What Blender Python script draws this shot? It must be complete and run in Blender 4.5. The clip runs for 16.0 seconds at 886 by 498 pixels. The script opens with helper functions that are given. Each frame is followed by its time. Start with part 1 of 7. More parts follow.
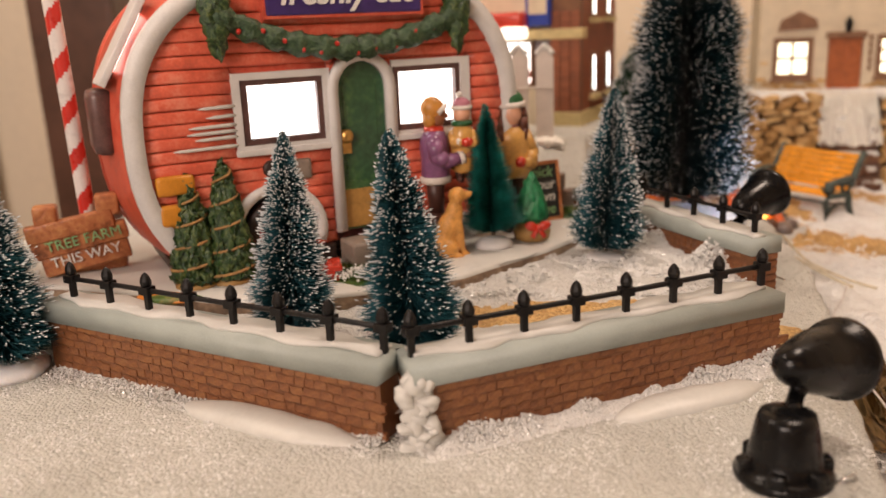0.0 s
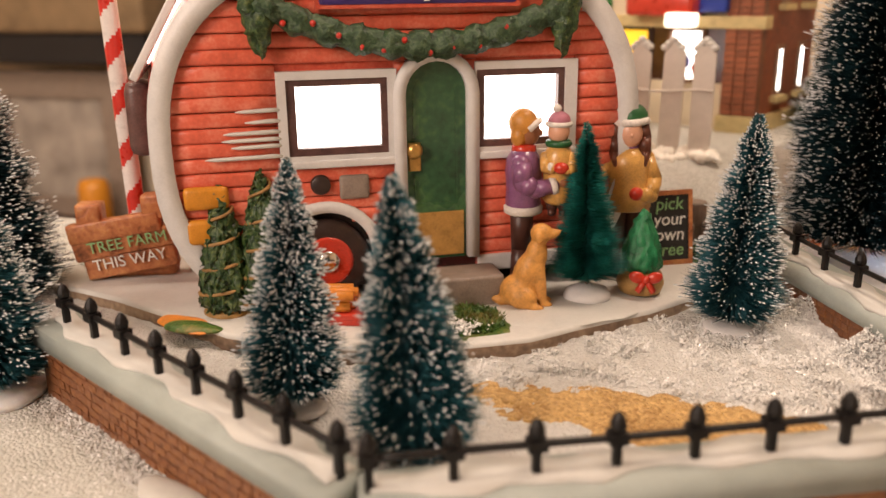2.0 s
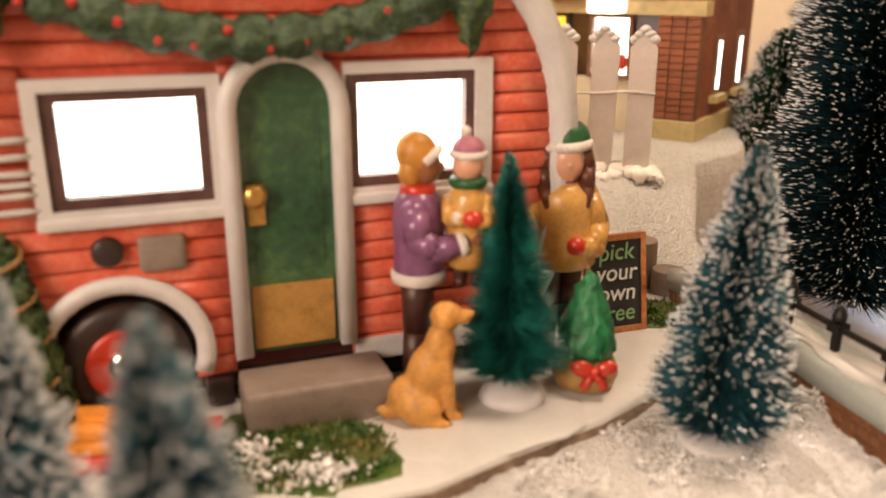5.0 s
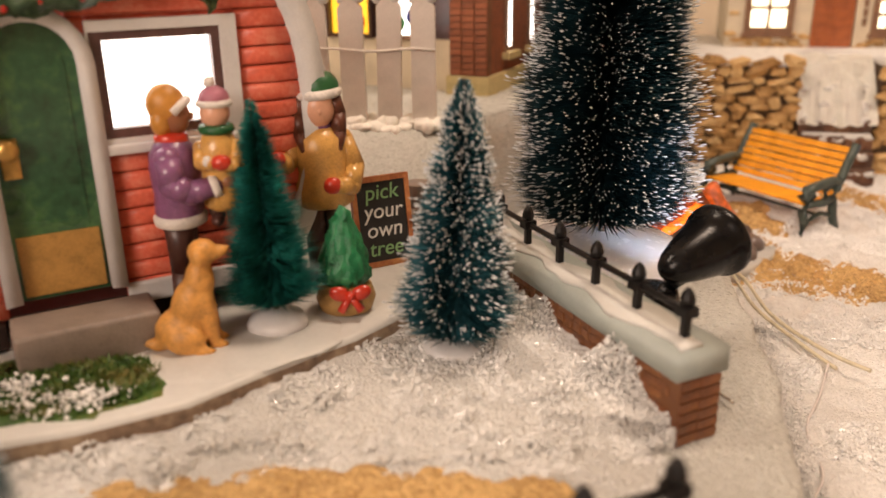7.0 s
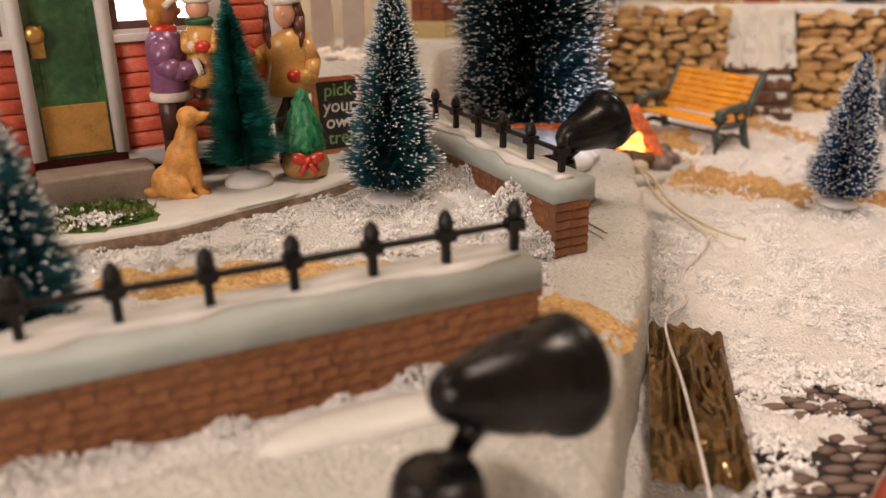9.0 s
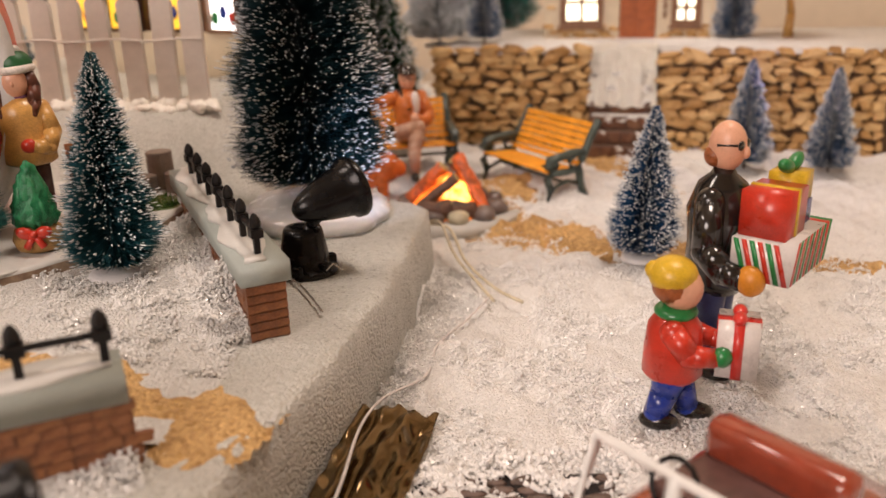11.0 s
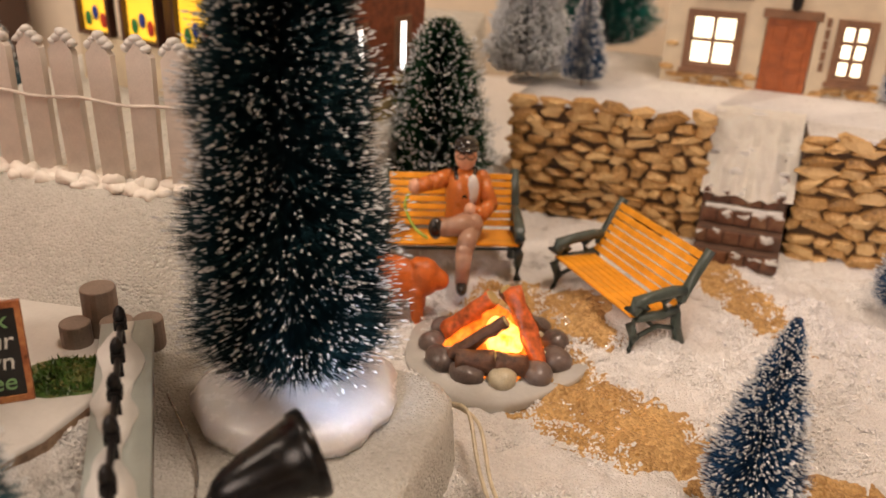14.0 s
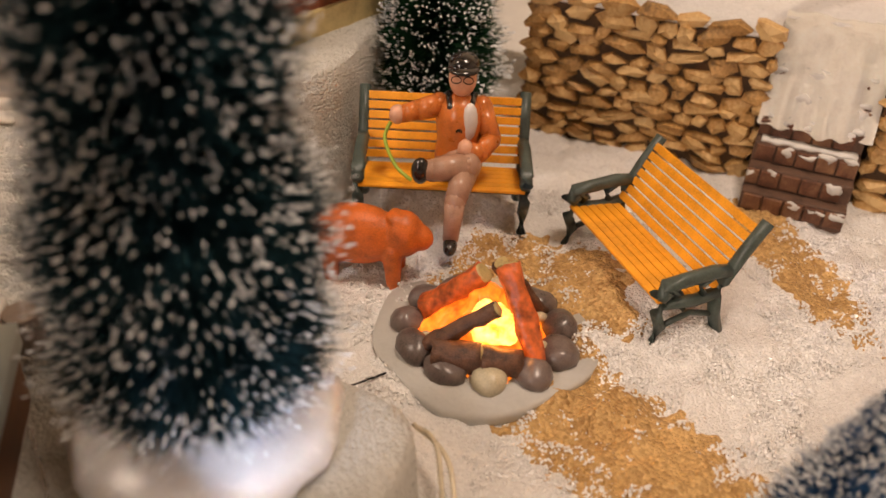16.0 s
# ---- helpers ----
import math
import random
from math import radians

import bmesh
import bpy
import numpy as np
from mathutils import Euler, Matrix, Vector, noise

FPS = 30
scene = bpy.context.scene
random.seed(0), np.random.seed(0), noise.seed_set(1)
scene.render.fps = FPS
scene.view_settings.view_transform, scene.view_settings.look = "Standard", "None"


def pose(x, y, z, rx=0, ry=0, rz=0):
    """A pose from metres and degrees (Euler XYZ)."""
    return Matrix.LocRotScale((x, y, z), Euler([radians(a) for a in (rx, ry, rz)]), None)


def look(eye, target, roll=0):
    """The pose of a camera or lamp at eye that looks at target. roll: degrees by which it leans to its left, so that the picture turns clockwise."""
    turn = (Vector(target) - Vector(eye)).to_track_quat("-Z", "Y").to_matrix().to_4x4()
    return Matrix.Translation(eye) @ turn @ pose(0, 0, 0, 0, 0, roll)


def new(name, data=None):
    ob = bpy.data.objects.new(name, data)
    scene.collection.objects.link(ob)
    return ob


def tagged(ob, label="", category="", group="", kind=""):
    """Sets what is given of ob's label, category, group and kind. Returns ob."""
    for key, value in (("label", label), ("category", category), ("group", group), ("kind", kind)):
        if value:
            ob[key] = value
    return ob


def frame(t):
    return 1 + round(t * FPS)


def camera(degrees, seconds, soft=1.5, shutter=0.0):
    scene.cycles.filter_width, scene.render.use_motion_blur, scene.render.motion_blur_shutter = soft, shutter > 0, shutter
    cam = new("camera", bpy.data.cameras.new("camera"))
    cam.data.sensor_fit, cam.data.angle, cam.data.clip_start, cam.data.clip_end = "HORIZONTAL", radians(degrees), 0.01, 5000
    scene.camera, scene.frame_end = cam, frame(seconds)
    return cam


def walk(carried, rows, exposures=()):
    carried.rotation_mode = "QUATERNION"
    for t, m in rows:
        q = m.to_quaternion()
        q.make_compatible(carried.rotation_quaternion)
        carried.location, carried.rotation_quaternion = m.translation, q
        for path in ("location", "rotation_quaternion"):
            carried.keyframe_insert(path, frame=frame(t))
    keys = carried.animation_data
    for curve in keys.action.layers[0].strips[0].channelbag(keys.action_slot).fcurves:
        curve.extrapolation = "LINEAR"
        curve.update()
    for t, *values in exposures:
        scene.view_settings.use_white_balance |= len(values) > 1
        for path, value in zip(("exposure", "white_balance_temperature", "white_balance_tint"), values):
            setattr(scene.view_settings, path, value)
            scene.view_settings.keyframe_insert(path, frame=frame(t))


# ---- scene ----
# All places below are in scale units of 7.5 mm (a model village on a table); U turns them into metres.
U = 0.0075
cam = camera(55.6, 16.0)
cam.data.dof.use_dof = True
cam.data.dof.focus_distance = 39 * U
cam.data.dof.aperture_fstop = 10.5
PATH = [
    (0, (1.66, -1.61, 19.91), (-3.68, 191.43, -32.10), -2.42),
    (0.5, (1.53, 0.23, 21.07), (-11.85, 192.86, -31.05), -1.59),
    (1, (3.09, 2.10, 21.51), (-27.90, 192.31, -31.97), -1.40),
    (1.5, (4.53, 4.80, 21.05), (-41.19, 191.17, -35.32), -0.84),
    (2, (6.99, 8.69, 21.21), (-43.84, 192.90, -37.78), -0.70),
    (2.5, (7.70, 11.95, 20.31), (-41.72, 196.53, -38.73), -0.60),
    (3, (7.72, 15.06, 20.57), (-36.00, 200.21, -41.14), -0.29),
    (3.2, (7.28, 16.10, 20.66), (-33.60, 202.00, -40.74), -0.26),
    (5.5, (4.91, 22.45, 20.60), (-14.60, 211.18, -42.66), 0.09),
    (6, (5.89, 21.28, 21.64), (-1.25, 209.72, -45.01), -0.10),
    (6.5, (7.70, 20.31, 21.38), (5.87, 208.60, -46.02), -0.80),
    (7, (9.76, 19.01, 20.19), (10.19, 207.02, -48.02), -0.89),
    (7.5, (11.30, 16.70, 20.33), (13.37, 204.33, -48.90), -0.49),
    (8, (12.13, 13.75, 20.44), (14.48, 201.45, -48.58), -0.47),
    (8.5, (11.75, 11.09, 18.59), (13.97, 199.05, -49.71), -0.72),
    (9, (12.33, 9.35, 17.36), (13.87, 196.98, -51.86), -1.08),
    (9.5, (12.70, 8.09, 15.65), (15.14, 195.23, -54.87), -1.33),
    (10, (17.37, 9.00, 18.39), (20.99, 196.67, -50.68), -1.89),
    (10.2, (19.80, 8.90, 18.51), (23.84, 196.66, -50.27), -1.93),
    (12.3, (26.86, 19.54, 22.50), (23.53, 208.80, -42.06), 0.15),
    (12.5, (27.25, 20.80, 22.79), (22.01, 209.87, -42.19), 0.26),
    (13, (28.09, 24.62, 23.32), (16.66, 211.99, -45.68), 1.27),
    (13.5, (27.69, 27.27, 23.88), (11.35, 212.15, -50.65), 1.38),
    (14, (27.57, 29.75, 26.21), (7.70, 210.74, -56.54), 2.05),
    (14.5, (27.81, 32.50, 26.36), (6.11, 208.08, -66.92), 2.69),
    (15, (28.33, 36.03, 26.95), (4.57, 205.14, -77.16), 2.42),
    (15.5, (29.54, 39.49, 26.65), (7.14, 204.64, -83.90), 3.06),
    (16, (28.13, 41.23, 26.08), (5.66, 205.01, -86.49), 3.49),
]
EXPOSURES = [(0.0, -0.26, 6300, 10), (1.5, -0.14, 6400, 10), (2.5, -0.02, 6650, 10), (5.5, 0.14, 6850, 10), (7.0, -0.12, 6600, 10), (9.0, -0.25, 6200, 10),
             (9.5, -0.15, 5900, 10), (10.0, -0.10, 5900, 10), (12.5, -0.44, 6250, 10), (14.0, -0.28, 6400, 10), (16.0, -0.30, 6550, 10)]
walk(cam, [(t, look(Vector(eye) * U, Vector(target) * U, roll)) for t, eye, target, roll in PATH], EXPOSURES)

# ---- light ----
world = bpy.data.worlds.new("room_air")
scene.world = world
world.use_nodes = True
world.node_tree.nodes["Background"].inputs[0].default_value = (1.0, 0.76, 0.62, 1)
world.node_tree.nodes["Background"].inputs[1].default_value = 0.16


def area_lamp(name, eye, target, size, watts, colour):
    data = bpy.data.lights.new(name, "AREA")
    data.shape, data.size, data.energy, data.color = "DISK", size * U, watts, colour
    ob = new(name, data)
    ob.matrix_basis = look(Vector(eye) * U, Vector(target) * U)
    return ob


def point_lamp(name, at, radius, watts, colour):
    data = bpy.data.lights.new(name, "POINT")
    data.shadow_soft_size, data.energy, data.color = radius * U, watts, colour
    ob = new(name, data)
    ob.location = Vector(at) * U
    return ob


# Unseen light low in front of the table, standing in for the ceiling lamp.
area_lamp("front_room_light", (-72, -110, 92), (0, 45, 5), 95, 17.0, (1.0, 0.795, 0.67))
# Unseen overhead fill, added to brighten the low ground on the right.
area_lamp("right_fill_light", (62, 58, 185), (38, 74, 0), 50, 12.8, (1.0, 0.775, 0.61))
# Unseen fill, added to lift the beige room wall by the shelf.
area_lamp("wall_fill_light", (-70, 45, 120), (-112, 165, -10), 40, 7.5, (1.0, 0.80, 0.64))
# The fire's lamp, and a blue light added unseen above a tree's tip.
point_lamp("blue_light", (52.6, 77.6, 12.2), 0.3, 0.02, (0.25, 0.28, 1.0))
point_lamp("fire_light", (26.6, 69.1, 3.3), 0.4, 0.16, (1.0, 0.36, 0.07))


# ---- materials ----
def mat(name, colour, rough=0.5, metal=0.0, var=0.18, scale=1.5, fine=12.0, bump=0.15, tint=None, coat=0.0,
        emit=0.0, emit_colour=None, trans=0.0, rand=0.0, subsurface=0.0, alpha=1.0, flicker=None):
    """A painted or natural surface: colour broken at two scales, fine relief, uneven gloss. Scales are in cycles per unit."""
    m = bpy.data.materials.new(name)
    m.use_nodes = True
    nt = m.node_tree
    b = nt.nodes["Principled BSDF"]
    co = nt.nodes.new("ShaderNodeTexCoord")
    n1, n2 = nt.nodes.new("ShaderNodeTexNoise"), nt.nodes.new("ShaderNodeTexNoise")
    n1.inputs["Scale"].default_value, n2.inputs["Scale"].default_value = scale / U, fine / U
    n1.inputs["Detail"].default_value, n2.inputs["Detail"].default_value = 4, 2
    for n in (n1, n2):
        nt.links.new(co.outputs["Object"], n.inputs["Vector"])
    add = nt.nodes.new("ShaderNodeMath")
    add.operation = "ADD"
    half = nt.nodes.new("ShaderNodeMath")
    half.operation = "MULTIPLY"
    half.inputs[1].default_value = 0.5
    nt.links.new(n1.outputs[0], add.inputs[0])
    nt.links.new(n2.outputs[0], half.inputs[0])
    nt.links.new(half.outputs[0], add.inputs[1])
    if rand:
        info = nt.nodes.new("ShaderNodeObjectInfo")
        r = nt.nodes.new("ShaderNodeMath")
        r.operation = "MULTIPLY_ADD"
        r.inputs[1].default_value, r.inputs[2].default_value = rand, -rand / 2
        nt.links.new(info.outputs["Random"], r.inputs[0])
        add2 = nt.nodes.new("ShaderNodeMath")
        add2.operation = "ADD"
        nt.links.new(add.outputs[0], add2.inputs[0])
        nt.links.new(r.outputs[0], add2.inputs[1])
        add = add2
    ramp = nt.nodes.new("ShaderNodeValToRGB")
    ramp.color_ramp.elements[0].position, ramp.color_ramp.elements[1].position = 0.45, 1.05
    c = np.array(colour)
    t = np.array(tint) if tint is not None else np.clip(c * (1 + 1.2 * var), 0, 0.95)
    ramp.color_ramp.elements[0].color = (*(c * (1 - var * 1.6)), 1)
    ramp.color_ramp.elements[1].color = (*t, 1)
    mid = ramp.color_ramp.elements.new(0.72)
    mid.color = (*c, 1)
    nt.links.new(add.outputs[0], ramp.inputs[0])
    nt.links.new(ramp.outputs[0], b.inputs["Base Color"])
    rr = nt.nodes.new("ShaderNodeMapRange")
    rr.inputs["To Min"].default_value, rr.inputs["To Max"].default_value = max(rough - 0.12, 0.02), min(rough + 0.12, 1)
    nt.links.new(n1.outputs[0], rr.inputs["Value"])
    nt.links.new(rr.outputs[0], b.inputs["Roughness"])
    b.inputs["Metallic"].default_value = metal
    b.inputs["Coat Weight"].default_value = coat
    b.inputs["Coat Roughness"].default_value = 0.15
    b.inputs["Transmission Weight"].default_value = trans
    b.inputs["Subsurface Weight"].default_value = subsurface
    b.inputs["Subsurface Radius"].default_value = (0.5 * U, 0.4 * U, 0.3 * U)
    b.inputs["Alpha"].default_value = alpha
    if emit and flicker:
        er = nt.nodes.new("ShaderNodeValToRGB")
        er.color_ramp.elements[0].position, er.color_ramp.elements[1].position = 0.55, 0.92
        er.color_ramp.elements[0].color, er.color_ramp.elements[1].color = (*flicker, 1), (*emit_colour, 1)
        nt.links.new(add.outputs[0], er.inputs[0])
        nt.links.new(er.outputs[0], b.inputs["Emission Color"])
        b.inputs["Emission Strength"].default_value = emit
    elif emit:
        b.inputs["Emission Color"].default_value = (*(emit_colour or colour), 1)
        b.inputs["Emission Strength"].default_value = emit
    if bump:
        bp = nt.nodes.new("ShaderNodeBump")
        bp.inputs["Strength"].default_value, bp.inputs["Distance"].default_value = min(bump, 1), 0.12 * U
        nt.links.new(add.outputs[0], bp.inputs["Height"])
        nt.links.new(bp.outputs[0], b.inputs["Normal"])
    return m


def grain_mat(name, colour, dark, cell, rough=0.55, glint=0.03, bump=0.8, broad=0.25):
    """Loose grains (plastic snow, sand): every cell of a fine pattern has its own shade and tilt, a few are shiny."""
    m = bpy.data.materials.new(name)
    m.use_nodes = True
    nt = m.node_tree
    b = nt.nodes["Principled BSDF"]
    co = nt.nodes.new("ShaderNodeTexCoord")
    v = nt.nodes.new("ShaderNodeTexVoronoi")
    v.inputs["Scale"].default_value = cell / U
    n = nt.nodes.new("ShaderNodeTexNoise")
    n.inputs["Scale"].default_value, n.inputs["Detail"].default_value = broad / U, 6
    nt.links.new(co.outputs["Object"], v.inputs["Vector"])
    nt.links.new(co.outputs["Object"], n.inputs["Vector"])
    sep = nt.nodes.new("ShaderNodeSeparateColor")
    nt.links.new(v.outputs["Color"], sep.inputs[0])
    mixv = nt.nodes.new("ShaderNodeMath")
    mixv.operation = "MULTIPLY_ADD"
    mixv.inputs[1].default_value = 0.45
    nt.links.new(sep.outputs[0], mixv.inputs[0])
    nt.links.new(n.outputs[0], mixv.inputs[2])
    ramp = nt.nodes.new("ShaderNodeValToRGB")
    ramp.color_ramp.elements[0].position, ramp.color_ramp.elements[1].position = 0.35, 1.0
    ramp.color_ramp.elements[0].color, ramp.color_ramp.elements[1].color = (*dark, 1), (*colour, 1)
    nt.links.new(mixv.outputs[0], ramp.inputs[0])
    nt.links.new(ramp.outputs[0], b.inputs["Base Color"])
    gl = nt.nodes.new("ShaderNodeMath")
    gl.operation = "GREATER_THAN"
    gl.inputs[1].default_value = 1 - glint
    nt.links.new(sep.outputs[1], gl.inputs[0])
    rr = nt.nodes.new("ShaderNodeMapRange")
    rr.inputs["To Min"].default_value, rr.inputs["To Max"].default_value = rough, 0.08
    nt.links.new(gl.outputs[0], rr.inputs["Value"])
    nt.links.new(rr.outputs[0], b.inputs["Roughness"])
    hh = nt.nodes.new("ShaderNodeMath")
    hh.operation = "SUBTRACT"
    nt.links.new(sep.outputs[2], hh.inputs[0])
    nt.links.new(v.outputs["Distance"], hh.inputs[1])
    bp = nt.nodes.new("ShaderNodeBump")
    bp.inputs["Strength"].default_value, bp.inputs["Distance"].default_value = bump, 0.14 * U
    nt.links.new(hh.outputs[0], bp.inputs["Height"])
    nt.links.new(bp.outputs[0], b.inputs["Normal"])
    return m

SNOW = grain_mat("snow_grains", (0.86, 0.85, 0.83), (0.70, 0.69, 0.67), 8.0, 0.5, 0.04, 0.7)
BOARD_SNOW = grain_mat("thin_board_snow", (0.64, 0.64, 0.60), (0.47, 0.47, 0.43), 7.0, 0.45, 0.06, 0.8, 0.18)
FOAM = mat("snow_board", (0.80, 0.79, 0.78), 0.6, fine=14, bump=0.35, var=0.06)
SAND = grain_mat("sand_grains", (0.72, 0.47, 0.19), (0.32, 0.17, 0.05), 6.0, 0.6, 0.03, 0.9, 0.4)
SNOW_PAINT = mat("painted_snow", (0.60, 0.595, 0.565), 0.42, var=0.05, bump=0.12, scale=0.8, fine=5)
PACKED_SNOW = mat("packed_snow", (0.92, 0.89, 0.82), 0.6, var=0.08, scale=0.8, fine=6, bump=0.5)
YARD_SNOW = grain_mat("yard_snow_grains", (0.71, 0.705, 0.68), (0.57, 0.56, 0.535), 8.0, 0.45, 0.05, 0.8)
SNOW_FLOCK = mat("snow_flock", (0.66, 0.69, 0.71), 0.7, var=0.06, bump=0.3, fine=20)
RED = mat("red_siding_paint", (0.72, 0.135, 0.075), 0.40, var=0.15, scale=0.9, fine=6, bump=0.22, tint=(0.80, 0.26, 0.17), rand=0.08)
RED_SKIN = mat("red_shell_paint", (0.60, 0.085, 0.045), 0.42, var=0.2, bump=0.2, tint=(0.64, 0.15, 0.09))
TRIM = mat("pale_trim_paint", (0.64, 0.63, 0.62), 0.45, var=0.07, bump=0.15, scale=1.0)
GREY_CAP = mat("grey_coping", (0.35, 0.39, 0.365), 0.5, var=0.09, bump=0.15, scale=0.7)
DOOR_GREEN = mat("dark_green_door", (0.026, 0.095, 0.040), 0.26, var=0.4, scale=0.25, fine=3, bump=0.08, tint=(0.08, 0.20, 0.06), coat=0.3)
TAN = mat("tan_kick_plate", (0.42, 0.23, 0.06), 0.4, var=0.2, bump=0.1)
BRASS = mat("brass", (0.55, 0.33, 0.10), 0.3, 0.8, bump=0.05)
DARK_FRAME = mat("dark_window_frame", (0.10, 0.05, 0.045), 0.35, var=0.3, bump=0.1)
WINDOW_GLOW = mat("lit_frosted_window", (0.9, 0.88, 0.85), 0.4, emit=4.0, emit_colour=(1.0, 0.93, 0.86), bump=0)
HOUSE_GLOW = mat("lit_cottage_pane", (0.9, 0.85, 0.7), 0.4, emit=3.2, emit_colour=(1.0, 0.86, 0.58), bump=0)
YELLOW_GLOW = mat("lit_yellow_pane", (0.8, 0.5, 0.05), 0.4, emit=1.3, emit_colour=(1.0, 0.55, 0.03), bump=0, scale=0.4)
BLACK_IRON = mat("black_iron_paint", (0.009, 0.008, 0.008), 0.38, var=0.3, bump=0.12, fine=8)
BLACK_PLASTIC = mat("black_plastic", (0.004, 0.004, 0.0045), 0.26, var=0.25, bump=0.05)
BRICK = mat("painted_brick", (0.20, 0.075, 0.030), 0.42, var=0.35, scale=1.1, fine=9, bump=0.35, tint=(0.30, 0.135, 0.048), rand=0.14)
MORTAR = mat("brown_mortar", (0.15, 0.058, 0.024), 0.5, var=0.35, scale=0.5, bump=0.3, tint=(0.22, 0.10, 0.035))
RED_BRICK = mat("shop_brick", (0.24, 0.075, 0.032), 0.6, var=0.3, bump=0.3, rand=0.25)
CREAM = mat("cream_render", (0.64, 0.55, 0.40), 0.65, var=0.1, bump=0.3, scale=0.6)
STONE = mat("honey_stone", (0.47, 0.265, 0.085), 0.55, var=0.4, scale=0.6, fine=5, bump=0.6, tint=(0.66, 0.45, 0.20), rand=0.4)
STONE_GAP = mat("dark_stone_joint", (0.075, 0.040, 0.016), 0.8, var=0.35, bump=0.5)
STEP_BRICK = mat("step_brick", (0.15, 0.062, 0.032), 0.55, var=0.4, scale=0.8, bump=0.5, tint=(0.26, 0.14, 0.07), rand=0.3)
STEP_STONE = mat("dark_step_stone", (0.10, 0.055, 0.035), 0.6, var=0.35, bump=0.4)
CREAM_STONE = mat("pale_base_stone", (0.52, 0.42, 0.20), 0.6, var=0.15, bump=0.3)
GREEN_RESIN = mat("painted_topiary_green", (0.020, 0.058, 0.015), 0.35, var=0.6, scale=3.5, fine=9, bump=1.0, tint=(0.13, 0.17, 0.05))
BRIGHT_GREEN = mat("bright_tree_green", (0.02, 0.18, 0.07), 0.38, var=0.4, scale=2, bump=0.6)
TAN_ROPE = mat("tan_rope", (0.32, 0.18, 0.06), 0.6, var=0.3, bump=0.5)
BURLAP = mat("burlap_ball", (0.38, 0.22, 0.07), 0.55, var=0.25, bump=0.3)
GARLAND = mat("garland_green", (0.028, 0.065, 0.026), 0.5, var=0.5, scale=3, fine=9, bump=0.9, tint=(0.09, 0.14, 0.07))
BERRY = mat("red_berry", (0.45, 0.02, 0.01), 0.3, coat=0.4)
NAVY = mat("navy_sign_paint", (0.040, 0.020, 0.13), 0.4, var=0.2, bump=0.08)
BLUE_SIGN = mat("blue_sign_paint", (0.02, 0.05, 0.32), 0.4, var=0.15, bump=0.08)
WHITE = mat("white_paint", (0.72, 0.71, 0.69), 0.4, var=0.06, bump=0.12)
WHITE_WOOD = mat("white_picket_paint", (0.68, 0.63, 0.57), 0.6, var=0.1, bump=0.3, scale=0.8)
CANDY_RED = mat("candy_red", (0.55, 0.03, 0.02), 0.3, var=0.12, coat=0.4, bump=0.05)
CANDY_WHITE = mat("candy_white", (0.72, 0.68, 0.66), 0.3, var=0.08, coat=0.4, bump=0.05)
WOOD_SIGN = mat("carved_brown_wood", (0.42, 0.145, 0.055), 0.42, var=0.45, scale=0.8, fine=5, bump=0.7, tint=(0.58, 0.27, 0.10))
GREY_STONE = mat("grey_brown_stone", (0.25, 0.20, 0.165), 0.5, var=0.15, bump=0.15)
TYRE = mat("tyre_black", (0.03, 0.017, 0.014), 0.4, var=0.3, bump=0.1)
HUB_RED = mat("hub_red", (0.50, 0.04, 0.02), 0.3, coat=0.3)
CHROME = mat("chrome", (0.8, 0.78, 0.75), 0.12, 1.0, bump=0, var=0.02)
ORANGE = mat("orange_paint", (0.62, 0.22, 0.03), 0.4, var=0.2, bump=0.15)
AMBER = mat("amber_lamp_paint", (0.60, 0.24, 0.02), 0.4, var=0.12, bump=0.05)
BENCH_WOOD = mat("orange_bench_slat", (0.78, 0.33, 0.02), 0.36, var=0.2, scale=1.0, bump=0.2, rand=0.15)
BENCH_IRON = mat("green_bench_iron", (0.055, 0.075, 0.065), 0.4, var=0.25, bump=0.15)
LOG = mat("fire_log_bark", (0.11, 0.05, 0.026), 0.55, var=0.5, scale=2, bump=0.7)
LOG_END = mat("log_end", (0.50, 0.38, 0.16), 0.55, var=0.2)
LOG_HOT = mat("lit_resin_log", (0.34, 0.075, 0.02), 0.4, emit=0.32, emit_colour=(1.0, 0.15, 0.02), flicker=(0.05, 0.006, 0.0), var=0.5, scale=1.2, fine=4, bump=0.8)
EMBER = mat("glowing_resin", (0.9, 0.20, 0.02), 0.35, emit=1.9, emit_colour=(1.0, 0.24, 0.015), flicker=(0.28, 0.02, 0.0), var=0.3, scale=0.9, fine=3, bump=0.6)
FLAME = mat("lit_flame", (1.0, 0.6, 0.1), 0.3, emit=4.5, emit_colour=(1.0, 0.58, 0.12), flicker=(0.75, 0.14, 0.01), bump=0.6, scale=1.3, fine=4)
ROCK = mat("painted_rock", (0.13, 0.10, 0.09), 0.32, var=0.35, bump=0.12, rand=0.3, coat=0.2)
PALE_ROCK = mat("pale_rock", (0.50, 0.44, 0.30), 0.35, var=0.2, bump=0.12)
for m in (BLACK_PLASTIC, BLACK_IRON):
    m.node_tree.nodes["Principled BSDF"].inputs["Specular IOR Level"].default_value = 0.28
COBBLE = mat("brown_cobble", (0.14, 0.095, 0.075), 0.5, var=0.25, bump=0.2, rand=0.35)
COBBLE_GAP = mat("black_cobble_joint", (0.012, 0.009, 0.009), 0.7, var=0.3, bump=0.3)
FOIL = mat("gold_foil", (0.34, 0.25, 0.13), 0.16, 1.0, var=0.2, scale=0.4, fine=1.5, bump=0.25)
WIRE = mat("clear_wire", (0.62, 0.55, 0.40), 0.3, var=0.1, bump=0.05)
